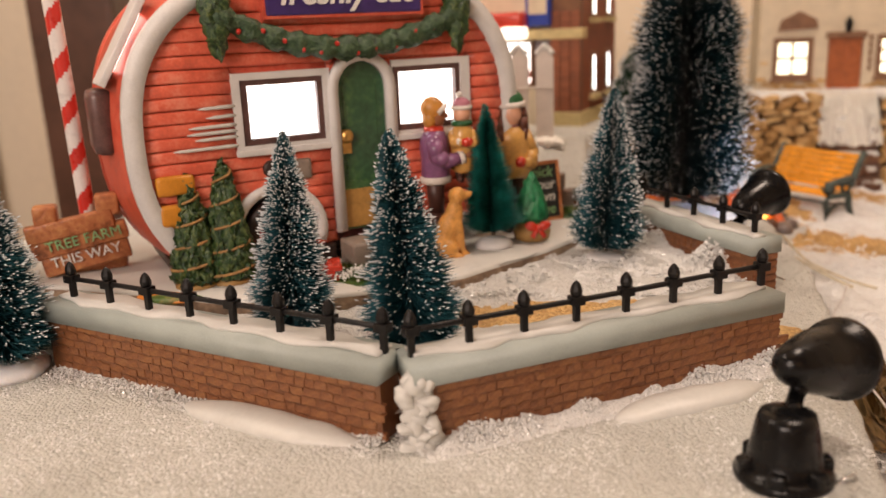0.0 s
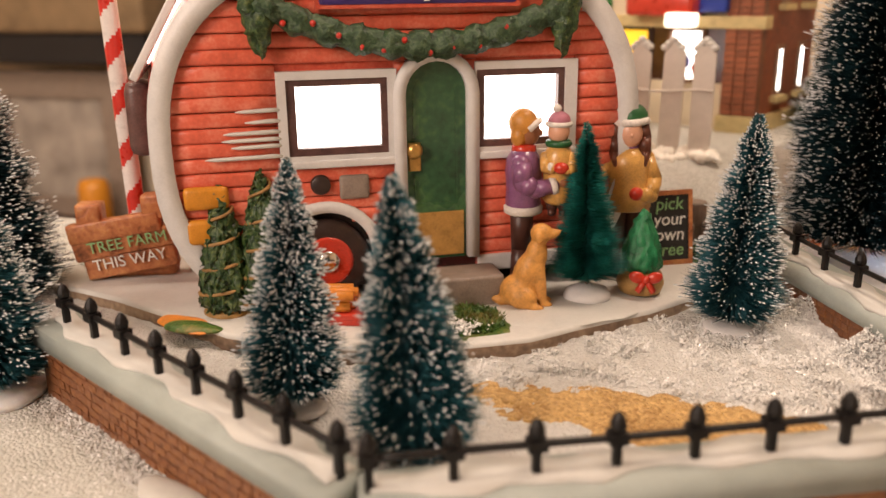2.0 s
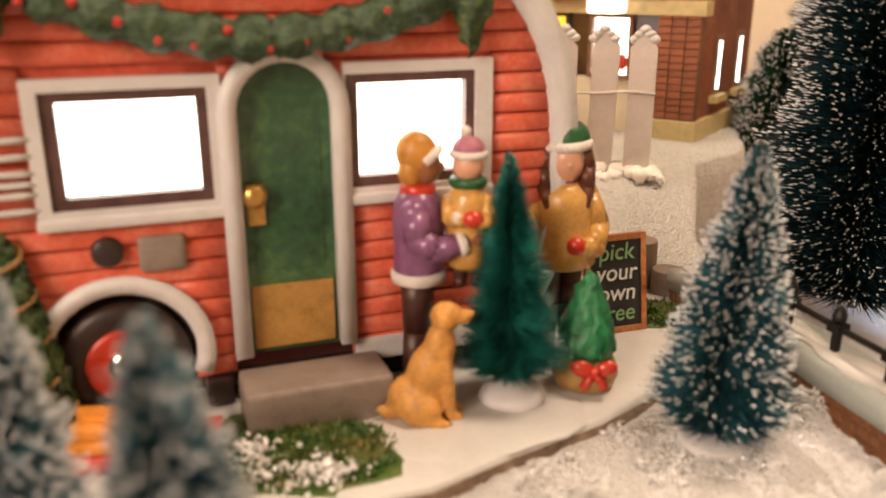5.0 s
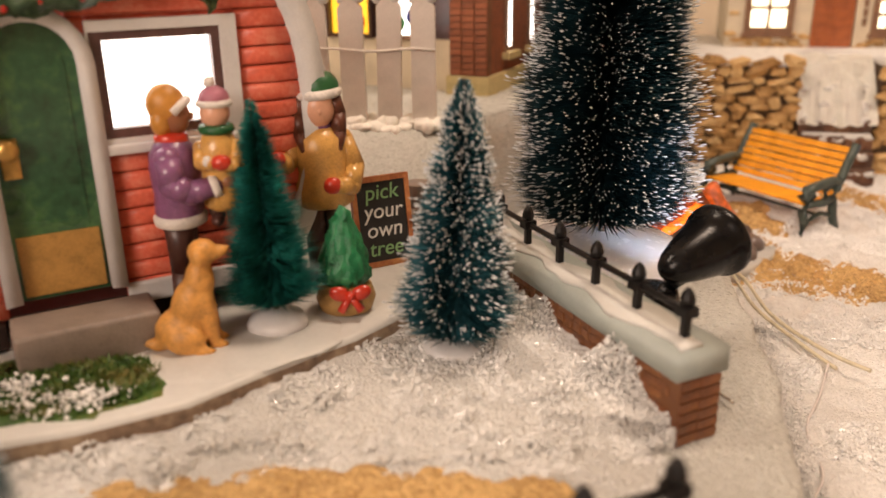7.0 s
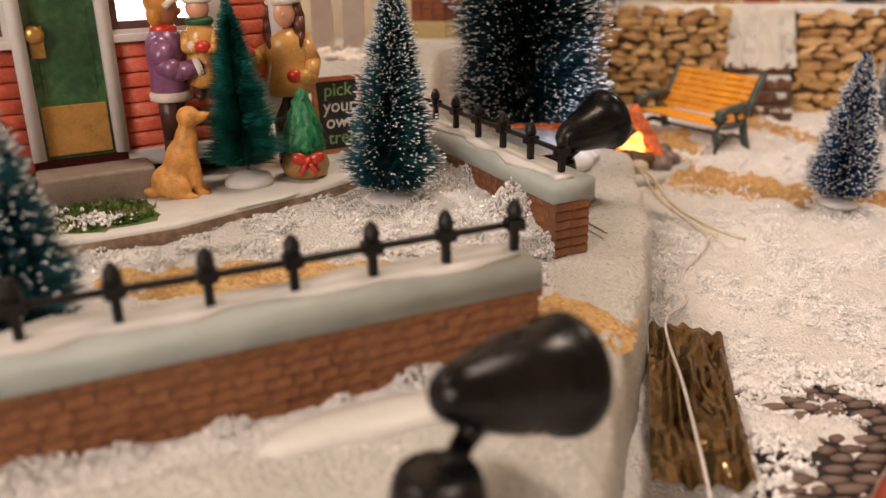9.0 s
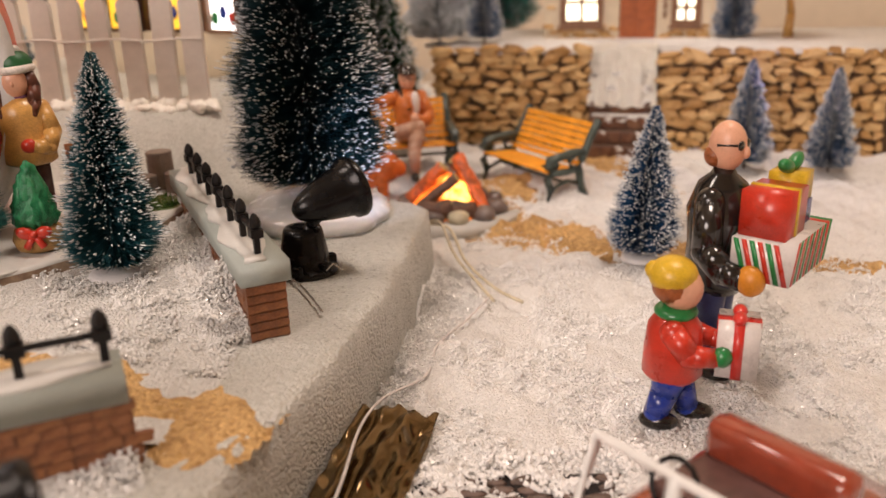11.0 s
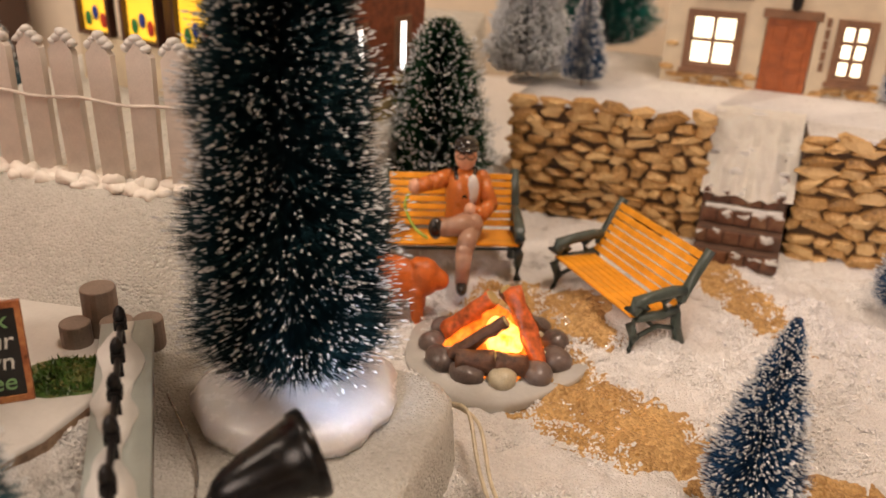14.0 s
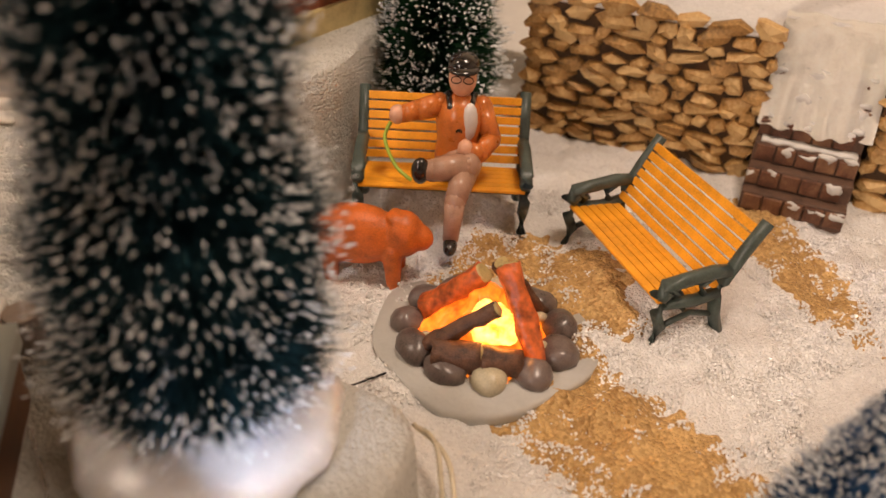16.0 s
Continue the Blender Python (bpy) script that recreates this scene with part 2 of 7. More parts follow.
SILVER_WIRE = mat("silver_wire", (0.6, 0.58, 0.55), 0.25, 0.9, bump=0.05)
CAR_RED = mat("car_red_enamel", (0.27, 0.048, 0.022), 0.18, var=0.12, bump=0.02, coat=0.8)
GRASS = mat("painted_grass", (0.060, 0.135, 0.022), 0.42, var=0.55, scale=0.7, fine=5, bump=1.0, tint=(0.24, 0.19, 0.06))
EARTH = mat("brown_island_edge", (0.24, 0.16, 0.105), 0.45, var=0.45, bump=0.8, scale=0.5, fine=3, tint=(0.44, 0.33, 0.22))
BRISTLE = mat("teal_bristle", (0.014, 0.066, 0.082), 0.34, var=0.5, scale=1.0, bump=0, tint=(0.06, 0.21, 0.26))
BRISTLE_DARK = mat("dark_bristle", (0.005, 0.018, 0.023), 0.34, var=0.5, scale=1.0, bump=0, tint=(0.022, 0.072, 0.09))
BRISTLE_GREEN = mat("green_bristle", (0.007, 0.085, 0.072), 0.34, var=0.45, scale=1.0, bump=0, tint=(0.03, 0.29, 0.25))
BRISTLE_BLUE = mat("blue_bristle", (0.02, 0.065, 0.15), 0.34, var=0.4, scale=1.0, bump=0, tint=(0.05, 0.15, 0.33))
BRISTLE_BUSH = mat("bush_bristle", (0.008, 0.040, 0.016), 0.36, var=0.5, scale=1.0, bump=0, tint=(0.03, 0.10, 0.045))
BRISTLE_PINK = mat("pink_bristle", (0.70, 0.30, 0.22), 0.6, var=0.25, scale=1.0, bump=0)
BRISTLE_GREY = mat("frosted_bristle", (0.30, 0.33, 0.31), 0.6, var=0.3, scale=1.0, bump=0)
TRUNK = mat("twisted_wire_trunk", (0.16, 0.12, 0.09), 0.5, bump=0.3)
BASE_WHITE = mat("white_plastic_base", (0.72, 0.71, 0.71), 0.35, var=0.05, bump=0.2, scale=1.0)
FROST_PLASTIC = mat("frosted_clear_base", (0.78, 0.78, 0.80), 0.25, var=0.04, bump=0.1, subsurface=0.3)
SKIN_TONE = mat("figurine_skin", (0.70, 0.38, 0.25), 0.35, var=0.08, bump=0.03)
SKIN_DARK = mat("figurine_tan_skin", (0.28, 0.11, 0.05), 0.35, var=0.1, bump=0.03)
PURPLE = mat("purple_coat", (0.21, 0.085, 0.185), 0.32, var=0.25, bump=0.08, coat=0.3)
BROWN_CLOTH = mat("dark_brown_trousers", (0.062, 0.024, 0.018), 0.4, var=0.25, bump=0.08)
YELLOW_COAT = mat("mustard_coat", (0.60, 0.33, 0.09), 0.32, var=0.2, bump=0.08, coat=0.3)
FUR = mat("white_fur_trim", (0.68, 0.63, 0.58), 0.6, var=0.15, fine=9, bump=0.7)
HAT_ORANGE = mat("tan_hat", (0.52, 0.23, 0.04), 0.45, var=0.15, bump=0.1)
HAT_GREEN = mat("green_hat", (0.015, 0.10, 0.03), 0.45, var=0.25, bump=0.15)
PINK_KNIT = mat("mauve_hat", (0.38, 0.14, 0.19), 0.5, var=0.2, bump=0.15)
RED_CLOTH = mat("red_cloth", (0.52, 0.035, 0.015), 0.32, var=0.15, bump=0.06, coat=0.3)
GREEN_CLOTH = mat("green_cloth", (0.02, 0.20, 0.05), 0.32, var=0.15, bump=0.06, coat=0.3)
BLUE_CLOTH = mat("blue_trousers", (0.015, 0.04, 0.30), 0.28, var=0.2, bump=0.05, coat=0.4)
NAVY_CLOTH = mat("navy_jeans", (0.02, 0.03, 0.12), 0.4, var=0.25, bump=0.06)
BLACK_GLAZE = mat("black_glaze", (0.014, 0.012, 0.011), 0.18, var=0.2, bump=0.02, coat=0.5)
HAIR = mat("brown_hair", (0.10, 0.03, 0.015), 0.4, var=0.3, bump=0.2)
RED_HAIR = mat("auburn_hair", (0.30, 0.09, 0.025), 0.4, var=0.3, bump=0.2)
YELLOW_HAT = mat("yellow_hat", (0.62, 0.40, 0.02), 0.35, var=0.15, bump=0.08)
RUST_COAT = mat("rust_jacket", (0.56, 0.16, 0.03), 0.3, var=0.2, bump=0.06, coat=0.3)
GREY_CLOTH = mat("grey_trousers", (0.42, 0.25, 0.17), 0.35, var=0.15, bump=0.05, coat=0.2)
DOG_GOLD = mat("golden_dog", (0.60, 0.29, 0.07), 0.5, var=0.22, scale=2.5, fine=8, bump=0.35)
DOG_RUST = mat("rust_dog", (0.56, 0.125, 0.015), 0.45, var=0.3, scale=1.2, bump=0.2)
CHALK = mat("chalk_white", (0.70, 0.70, 0.66), 0.7, bump=0)
CHALK_GREEN = mat("chalk_green", (0.24, 0.44, 0.20), 0.7, bump=0)
BLACKBOARD = mat("blackboard", (0.018, 0.018, 0.018), 0.5, var=0.3, bump=0.05)
WALL_PAINT = mat("beige_wall_paint", (0.74, 0.64, 0.50), 0.8, var=0.06, scale=0.02, fine=0.6, bump=0.1)
DARK_WOOD = mat("dark_brown_wood", (0.065, 0.028, 0.018), 0.4, var=0.3, scale=0.1, fine=0.6, bump=0.1)
PALE_FLOOR = mat("oak_floor", (0.34, 0.22, 0.12), 0.5, var=0.2, scale=0.05, fine=0.6, bump=0.1)
BLACK_CLOTH = mat("black_shade", (0.01, 0.008, 0.008), 0.7)
OLIVE = mat("olive_cloth", (0.22, 0.15, 0.08), 0.8, var=0.3, scale=0.15)
GREY_PHOTO = mat("grey_print", (0.32, 0.29, 0.26), 0.5, var=0.4, scale=0.15)
HOUSE_DOOR = mat("orange_brown_door", (0.36, 0.10, 0.025), 0.4, var=0.25, bump=0.2)
BROWN_TRIM = mat("brown_window_trim", (0.20, 0.10, 0.05), 0.5, var=0.25, bump=0.2)


# ---- building kit (local places in units) ----
def finish(bm, name, mats, smooth=False, bevel=0.0):
    if bevel:
        sharp = [e for e in bm.edges if len(e.link_faces) == 2 and e.calc_face_angle(0) > 0.6]
        bmesh.ops.bevel(bm, geom=sharp, offset=bevel, segments=2, affect="EDGES", profile=0.6, clamp_overlap=True)
    bmesh.ops.recalc_face_normals(bm, faces=bm.faces[:])
    bm.transform(Matrix.Scale(U, 4))
    me = bpy.data.meshes.new(name)
    bm.to_mesh(me)
    bm.free()
    for m in (mats if isinstance(mats, (list, tuple)) else [mats]):
        me.materials.append(m)
    if smooth:
        me.polygons.foreach_set("use_smooth", [True] * len(me.polygons))
    return me


def mesh_np(name, verts, faces, mats, smooth=False):
    me = bpy.data.meshes.new(name)
    me.from_pydata((np.asarray(verts) * U).tolist(), [], faces if isinstance(faces, list) else faces.tolist())
    for m in (mats if isinstance(mats, (list, tuple)) else [mats]):
        me.materials.append(m)
    if smooth:
        me.polygons.foreach_set("use_smooth", [True] * len(me.polygons))
    me.update()
    return me


def place(ob, x=0, y=0, z=0, rz=0, rx=0, ry=0):
    ob.matrix_basis = pose(x * U, y * U, z * U, rx, ry, rz)
    return ob


def thing(name, label, category, x=0, y=0, z=0, rz=0, group="", kind="", mesh=None, rx=0, ry=0):
    return place(tagged(new(name, mesh), label, category, group, kind), x, y, z, rz, rx, ry)


def part(name, bm, material, parent, label="", smooth=False, bevel=0.0, at=None):
    me = bm if isinstance(bm, bpy.types.Mesh) else finish(bm, name, material, smooth, bevel)
    ob = new(name, me)
    ob.parent = parent
    if at is not None:
        place(ob, *at)
    if label:
        ob["label"] = label
    return ob


def B():
    return bmesh.new()


def setm(faces, i):
    for f in faces:
        f.material_index = i


def box(bm, x0, x1, y0, y1, z0, z1, m=None, mi=0):
    mm = Matrix.Translation(((x0 + x1) / 2, (y0 + y1) / 2, (z0 + z1) / 2)) @ Matrix.Diagonal((abs(x1 - x0), abs(y1 - y0), abs(z1 - z0), 1))
    r = bmesh.ops.create_cube(bm, size=1, matrix=(m @ mm) if m else mm)
    setm({f for v in r["verts"] for f in v.link_faces}, mi)
    return bm


def rod(bm, a, b, r0, r1=None, seg=12, mi=0):
    a, b = Vector(a), Vector(b)
    r1 = r0 if r1 is None else r1
    m = Matrix.Translation((a + b) / 2) @ (b - a).to_track_quat("Z", "Y").to_matrix().to_4x4()
    r = bmesh.ops.create_cone(bm, cap_ends=True, segments=seg, radius1=r0, radius2=max(r1, 1e-4), depth=(b - a).length, matrix=m)
    setm({f for v in r["verts"] for f in v.link_faces}, mi)
    return bm


def ball(bm, c, r, seg=14, mi=0, rot=None):
    rr = (r, r, r) if isinstance(r, (int, float)) else r
    m = Matrix.Translation(c) @ (rot or Matrix()) @ Matrix.Diagonal((*rr, 1))
    q = bmesh.ops.create_uvsphere(bm, u_segments=seg, v_segments=max(seg * 2 // 3, 5), radius=1, matrix=m)
    setm({f for v in q["verts"] for f in v.link_faces}, mi)
    return bm


def limb(bm, pts, radii, seg=10, mi=0):
    """A chain of rods with balls at the joints."""
    for (a, ra), (b, rb) in zip(zip(pts, radii), zip(pts[1:], radii[1:])):
        rod(bm, a, b, ra, rb, seg, mi)
    for p, r in zip(pts, radii):
        ball(bm, p, r * 1.0, seg, mi)
    return bm


def tube(bm, pts, r, seg=8, mi=0, closed=False):
    """A tube swept along points; r may be a list."""
    pts = [Vector(p) for p in pts]
    n = len(pts)
    rad = r if isinstance(r, (list, tuple)) else [r] * n
    rings = []
    up = Vector((0, 0, 1))
    for i, p in enumerate(pts):
        d = (pts[(i + 1) % n] - pts[i - 1]) if closed else (pts[min(i + 1, n - 1)] - pts[max(i - 1, 0)])
        d.normalize()
        if abs(d.dot(up)) > 0.97:
            side = d.cross(Vector((0, 1, 0))).normalized()
        else:
            side = d.cross(up).normalized()
        u2 = side.cross(d)
        rings.append([bm.verts.new(p + (side * math.cos(2 * math.pi * k / seg) + u2 * math.sin(2 * math.pi * k / seg)) * rad[i]) for k in range(seg)])
    for i in range(n if closed else n - 1):
        a, b = rings[i], rings[(i + 1) % n]
        for k in range(seg):
            f = bm.faces.new((a[k], a[(k + 1) % seg], b[(k + 1) % seg], b[k]))
            f.material_index = mi
    if not closed:
        bm.faces.new(rings[0][::-1]).material_index = mi
        bm.faces.new(rings[-1]).material_index = mi
    return bm


def lathe(bm, profile, seg=24, mi=0, m=None):
    """A solid turned round z from (radius, height) pairs."""
    rings = []
    for r, z in profile:
        rings.append([bm.verts.new((m or Matrix()) @ Vector((r * math.cos(2 * math.pi * k / seg), r * math.sin(2 * math.pi * k / seg), z))) for k in range(seg)])
    for a, b in zip(rings, rings[1:]):
        for k in range(seg):
            bm.faces.new((a[k], a[(k + 1) % seg], b[(k + 1) % seg], b[k])).material_index = mi
    bm.faces.new(rings[0][::-1]).material_index = mi
    bm.faces.new(rings[-1]).material_index = mi
    return bm


def slab(bm, outline, z0, z1, mi=0, axis="z"):
    """A flat outline given thickness. axis z: outline in x, y. axis y: outline in x, z and thickness along y."""
    f3 = (lambda p, h: Vector((p[0], p[1], h))) if axis == "z" else (lambda p, h: Vector((p[0], h, p[1])))
    lo = [bm.verts.new(f3(p, z0)) for p in outline]
    hi = [bm.verts.new(f3(p, z1)) for p in outline]
    n = len(outline)
    bm.faces.new(lo[::-1]).material_index = mi
    bm.faces.new(hi).material_index = mi
    for i in range(n):
        bm.faces.new((lo[i], lo[(i + 1) % n], hi[(i + 1) % n], hi[i])).material_index = mi
    return bm


def ring_band(bm, inner, outer, y0, y1, mi=0, closed=True):
    """A flat band between two outlines of equal length in x, z, thick along y."""
    n = len(inner)
    vs = [[bm.verts.new((p[0], y, p[1])) for p in o] for o in (inner, outer) for y in (y0, y1)]
    a0, a1, b0, b1 = vs
    for i in range(n if closed else n - 1):
        j = (i + 1) % n
        for q in ((a0[i], a0[j], b0[j], b0[i]), (a1[i], b1[i], b1[j], a1[j]), (a0[i], a1[i], a1[j], a0[j]), (b0[i], b0[j], b1[j], b1[i])):
            bm.faces.new(q).material_index = mi
    if not closed:
        for i in (0, n - 1):
            bm.faces.new((a0[i], a1[i], b1[i], b0[i])).material_index = mi
    return bm


def text_mesh(body, size, material, depth=0.02, shear=0.0, offset=0.0):
    """Letters of the built-in font as a mesh, in the x, z plane facing -y, middle at the origin."""
    cu = bpy.data.curves.new("letters", "FONT")
    cu.body, cu.size, cu.extrude, cu.align_x, cu.align_y, cu.shear, cu.offset = body, size * U, depth * U, "CENTER", "CENTER", shear, offset * U
    ob = bpy.data.objects.new("letters", cu)
    me = bpy.data.meshes.new_from_object(ob)
    bpy.data.objects.remove(ob)
    me.transform(Matrix.Rotation(math.pi / 2, 4, "X"))
    me.materials.clear()
    me.materials.append(material)
    return me


def nz(x, y, s, seed=0.0):
    return noise.noise((x * s, y * s, seed))


def sheet(name, x0, x1, y0, y1, step, height, material, keep=None):
    """A ground sheet on a grid, its height a function of place."""
    nx, ny = int((x1 - x0) / step) + 1, int((y1 - y0) / step) + 1
    idx, verts = {}, []
    for j in range(ny):
        for i in range(nx):
            x, y = x0 + i * step, y0 + j * step
            if keep is None or keep(x, y):
                idx[i, j] = len(verts)
                verts.append((x, y, height(x, y)))
    faces = [(idx[i, j], idx[i + 1, j], idx[i + 1, j + 1], idx[i, j + 1]) for j in range(ny - 1) for i in range(nx - 1)
             if (i, j) in idx and (i + 1, j) in idx and (i + 1, j + 1) in idx and (i, j + 1) in idx]
    return mesh_np(name, verts, faces, material, True)


def grains(name, spots, size, material, seed):
    """Loose crystals, each a crooked eight-faced bit. spots: array of x, y, z."""
    g = np.random.default_rng(seed)
    p = np.asarray(spots, float)
    n = len(p)
    base = np.array([(1, 0, 0), (-1, 0, 0), (0, 1, 0), (0, -1, 0), (0, 0, 1), (0, 0, -1)], float)
    tri = np.array([(0, 2, 4), (2, 1, 4), (1, 3, 4), (3, 0, 4), (2, 0, 5), (1, 2, 5), (3, 1, 5), (0, 3, 5)])
    q = g.normal(size=(n, 4))
    q /= np.linalg.norm(q, axis=1)[:, None]
    w, x, y, z = q.T
    R = np.stack([1 - 2 * (y * y + z * z), 2 * (x * y - z * w), 2 * (x * z + y * w), 2 * (x * y + z * w), 1 - 2 * (x * x + z * z), 2 * (y * z - x * w),
                  2 * (x * z - y * w), 2 * (y * z + x * w), 1 - 2 * (x * x + y * y)], 1).reshape(n, 3, 3)
    s = size * g.uniform(0.4, 1.3, (n, 1, 1)) * g.uniform(0.5, 1.2, (n, 1, 3))
    v = np.einsum("nij,nkj->nki", R, base[None] * s) + p[:, None]
    f = (tri[None] + (np.arange(n) * 6)[:, None, None]).reshape(-1, 3)
    return mesh_np(name, v.reshape(-1, 3), f, material)


# ---- room ----
def room():
    x0, x1, y0, y1, h, low = -190, 190, -190, 165, 260, -100
    # Unseen sides, ceiling and floor close the room; their pale tones bounce fill light.
    for nm, a in (("wall_north", (x0 - 6, x1 + 6, y1, y1 + 6, low, h)), ("wall_south", (x0 - 6, x1 + 6, y0 - 6, y0, low, h)),
                  ("wall_west", (x0 - 6, x0, y0, y1, low, h)), ("wall_east", (x1, x1 + 6, y0, y1, low, h))):
        ob = thing(nm, "plain beige painted room wall", "wall", kind="structure", mesh=finish(box(B(), *a), nm, WALL_PAINT))
    thing("ceiling", "plain pale room ceiling", "ceiling", kind="structure", mesh=finish(box(B(), x0, x1, y0, y1, h, h + 6), "ceiling", WALL_PAINT))
    thing("floor", "brown wooden room floor", "floor", kind="structure", mesh=finish(box(B(), x0, x1, y0, y1, low - 6, low), "floor", PALE_FLOOR))


room()


# ---- ground of the village ----
def right_low(x, y):
    """The low ground, which climbs gently away from the front."""
    return -0.15 + 0.032 * max(y - 30, 0) * (1 if y < 90 else 90 / y)


EDGE = [(14.6, -60), (15.6, 23.5), (18.4, 33.5), (20.8, 40.4), (22.8, 47.8), (24.2, 57), (25.0, 61.4), (24.0, 62.7), (22, 63.4), (15.0, 64.6), (12.3, 68), (13, 75), (17, 80.5), (17.8, 90), (20, 94), (20.0, 140)]


def board_edge(y):
    for (xa, ya), (xb, yb) in zip(EDGE, EDGE[1:]):
        if ya <= y <= yb:
            return xa + (xb - xa) * (y - ya) / (yb - ya)
    return EDGE[-1][0]


def smooth(a, b, v):
    k = min(max((v - a) / (b - a), 0), 1)
    return k * k * (3 - 2 * k)


def high(x, y):
    """Top of the snow board: flat in front, climbing behind the caravan."""
    z = 4.5 + 5.0 * smooth(58, 71, y - 0.9 * max(x - 8, 0))
    return z + 0.10 * nz(x, y, 0.35) + 0.07 * nz(x, y, 1.3, 4) + 0.05 * nz(x, y, 3.1, 7)


def low(x, y):
    drift = 1.1 * math.exp(-((x - 33.2) ** 2 + (y - 76.2) ** 2) / 16) + 1.0 * math.exp(-((x - 22.8) ** 2 + (y - 79.6) ** 2) / 16)
    return right_low(x, y) + drift + 0.45 * nz(x, y, 0.22, 2) + 0.46 * nz(x, y, 0.6, 3) + 0.30 * nz(x, y, 1.5, 5)


thing("ground", "white loose artificial snow on the table", "snow ground", kind="structure",
      mesh=sheet("ground", 12, 75, 8, 106, 0.3, low, SNOW))
thing("table", "table top under a white snow cloth", "table", kind="structure",
      mesh=finish(slab(B(), [(-75, -40), (120, -40), (120, 150), (-14, 150), (-14, 62), (-75, 62)], -4.5, -0.9), "table", FOAM))


def snow_board():
    """The raised board: a rounded edge that drops to the low ground."""
    verts, faces, cols = [], [], 0
    ys = np.concatenate([np.arange(2, 100, 0.5), np.arange(100, 141, 4)])
    offs = [-75, -60, -50, -44, -40] + list(np.arange(-38, -1.0, 0.5)) + [-0.8, -0.55, -0.32, -0.15, -0.04, 0.05, 0.12, 0.16, 0.2]
    for y in ys:
        e = board_edge(y) + 0.22 * nz(0, y, 0.5, 9)
        for o in offs:
            x = e + o
            z = high(x, y)
            if o > -0.8:
                k = (o + 0.8) / 1.0
                z = z - 0.55 * k * k
                if o > -0.1:
                    z -= (o + 0.1) / 0.3 * (z - low(x, y) + 0.5)
            verts.append((x, y, z))
        cols = len(offs)
    for j in range(len(ys) - 1):
        for i in range(cols - 1):
            if verts[j * cols + i][0] < -14.5 and ys[j] > 60:
                continue
            faces.append((j * cols + i, j * cols + i + 1, (j + 1) * cols + i + 1, (j + 1) * cols + i))
    return mesh_np("snow_board", verts, faces, BOARD_SNOW, True)


thing("snow_board", "thick white foam board covered with sparkling snow", "snow board", kind="structure", mesh=snow_board())


# Yard inside the garden walls, a little higher than the board.
WL0, WC_L, WC_R, WR1 = Vector((-18.2, 36.9)), Vector((-1.3, 28.1)), Vector((-0.8, 27.7)), Vector((15.2, 34.7))


def in_yard(x, y):
    left = (x - WL0.x) * (WC_L.y - WL0.y) - (y - WL0.y) * (WC_L.x - WL0.x)
    right = (x - WC_R.x) * (WR1.y - WC_R.y) - (y - WC_R.y) * (WR1.x - WC_R.x)
    east = (x - 17.3) * 2.33 + (y - 44.0) * 1.05
    return left < 0.3 and right < 0.3 and east < -0.3


def yard_height(x, y):
    fade = smooth(11.5, 17.5, x + (0 if y < 43 else -3)) if y < 44.5 else 0
    z = 5.45 + 0.25 * smooth(36, 47, y) + 0.16 * nz(x, y, 0.4, 12) + 0.13 * nz(x, y, 1.1, 13) + 0.12 * nz(x, y, 2.7, 14)
    return z * (1 - fade) + (high(x, y) - 0.05) * fade


thing("yard_snow", "clumpy white artificial snow in the fenced yard", "snow", kind="structure",
      mesh=sheet("yard_snow", -26, 19.5, 27.5, 66, 0.22, yard_height, YARD_SNOW, in_yard))


def sand_patch(cx, cy, rx, ry, rot, ground, seed, lift=0.10):
    c, s = math.cos(rot), math.sin(rot)

    def h(x, y):
        u, v = ((x - cx) * c + (y - cy) * s) / rx, (-(x - cx) * s + (y - cy) * c) / ry
        d = math.sqrt(u * u + v * v)
        edge = 1 - d + 0.35 * nz(x, y, 0.5, seed) + 0.25 * nz(x, y, 1.7, seed + 3)
        return ground(x, y) + max(min(edge, 0.35), -0.6) * 0.6 + 0.02 - lift + 0.04 * nz(x, y, 3, seed)
    r = max(rx, ry) * 1.25
    return sheet("sand_patch", cx - r, cx + r, cy - r, cy + r, 0.22, h, SAND,
                 lambda x, y: ((((x - cx) * c + (y - cy) * s) / rx) ** 2 + ((-(x - cx) * s + (y - cy) * c) / ry) ** 2) < 1.5)


for k, (a, lab) in enumerate((((8.6, 38.2, 9.2, 2.5, -0.1, yard_height, 21), "golden sand path across the snowy yard"),
                              ((16.6, 36.3, 2.2, 2.6, 0.3, high, 24), "golden sand at the yard entrance"),
                              ((32.0, 66.3, 8.8, 3.7, -0.55, low, 27), "golden sand path beside the camp fire"),
                              ((28.5, 74.5, 5.5, 5.0, 0.2, low, 30), "golden sand round the camp fire"),
                              ((41.5, 80.0, 7.5, 2.2, 1.9, low, 33), "golden sand path up to the stone steps"),
                              ((46.0, 60.0, 9.0, 2.2, -0.4, low, 36), "golden sand path over the snow"))):
    thing("sand_patch", lab, "sand", kind="structure", mesh=sand_patch(*a))


def scatter(seed, n, fx, fy, ground, keep=lambda x, y: True, clump=0.45, lift=0.03, heap=0.25):
    g = np.random.default_rng(seed)
    out = []
    for x, y in zip(g.uniform(*fx, n), g.uniform(*fy, n)):
        if nz(x, y, clump, seed) + 0.35 * nz(x, y, clump * 4, seed + 2) > -0.08 and keep(x, y):
            out.append((x, y, ground(x, y) + lift + heap * max(nz(x, y, 1.1, seed + 5), 0) * g.uniform(0, 1)))
    return out


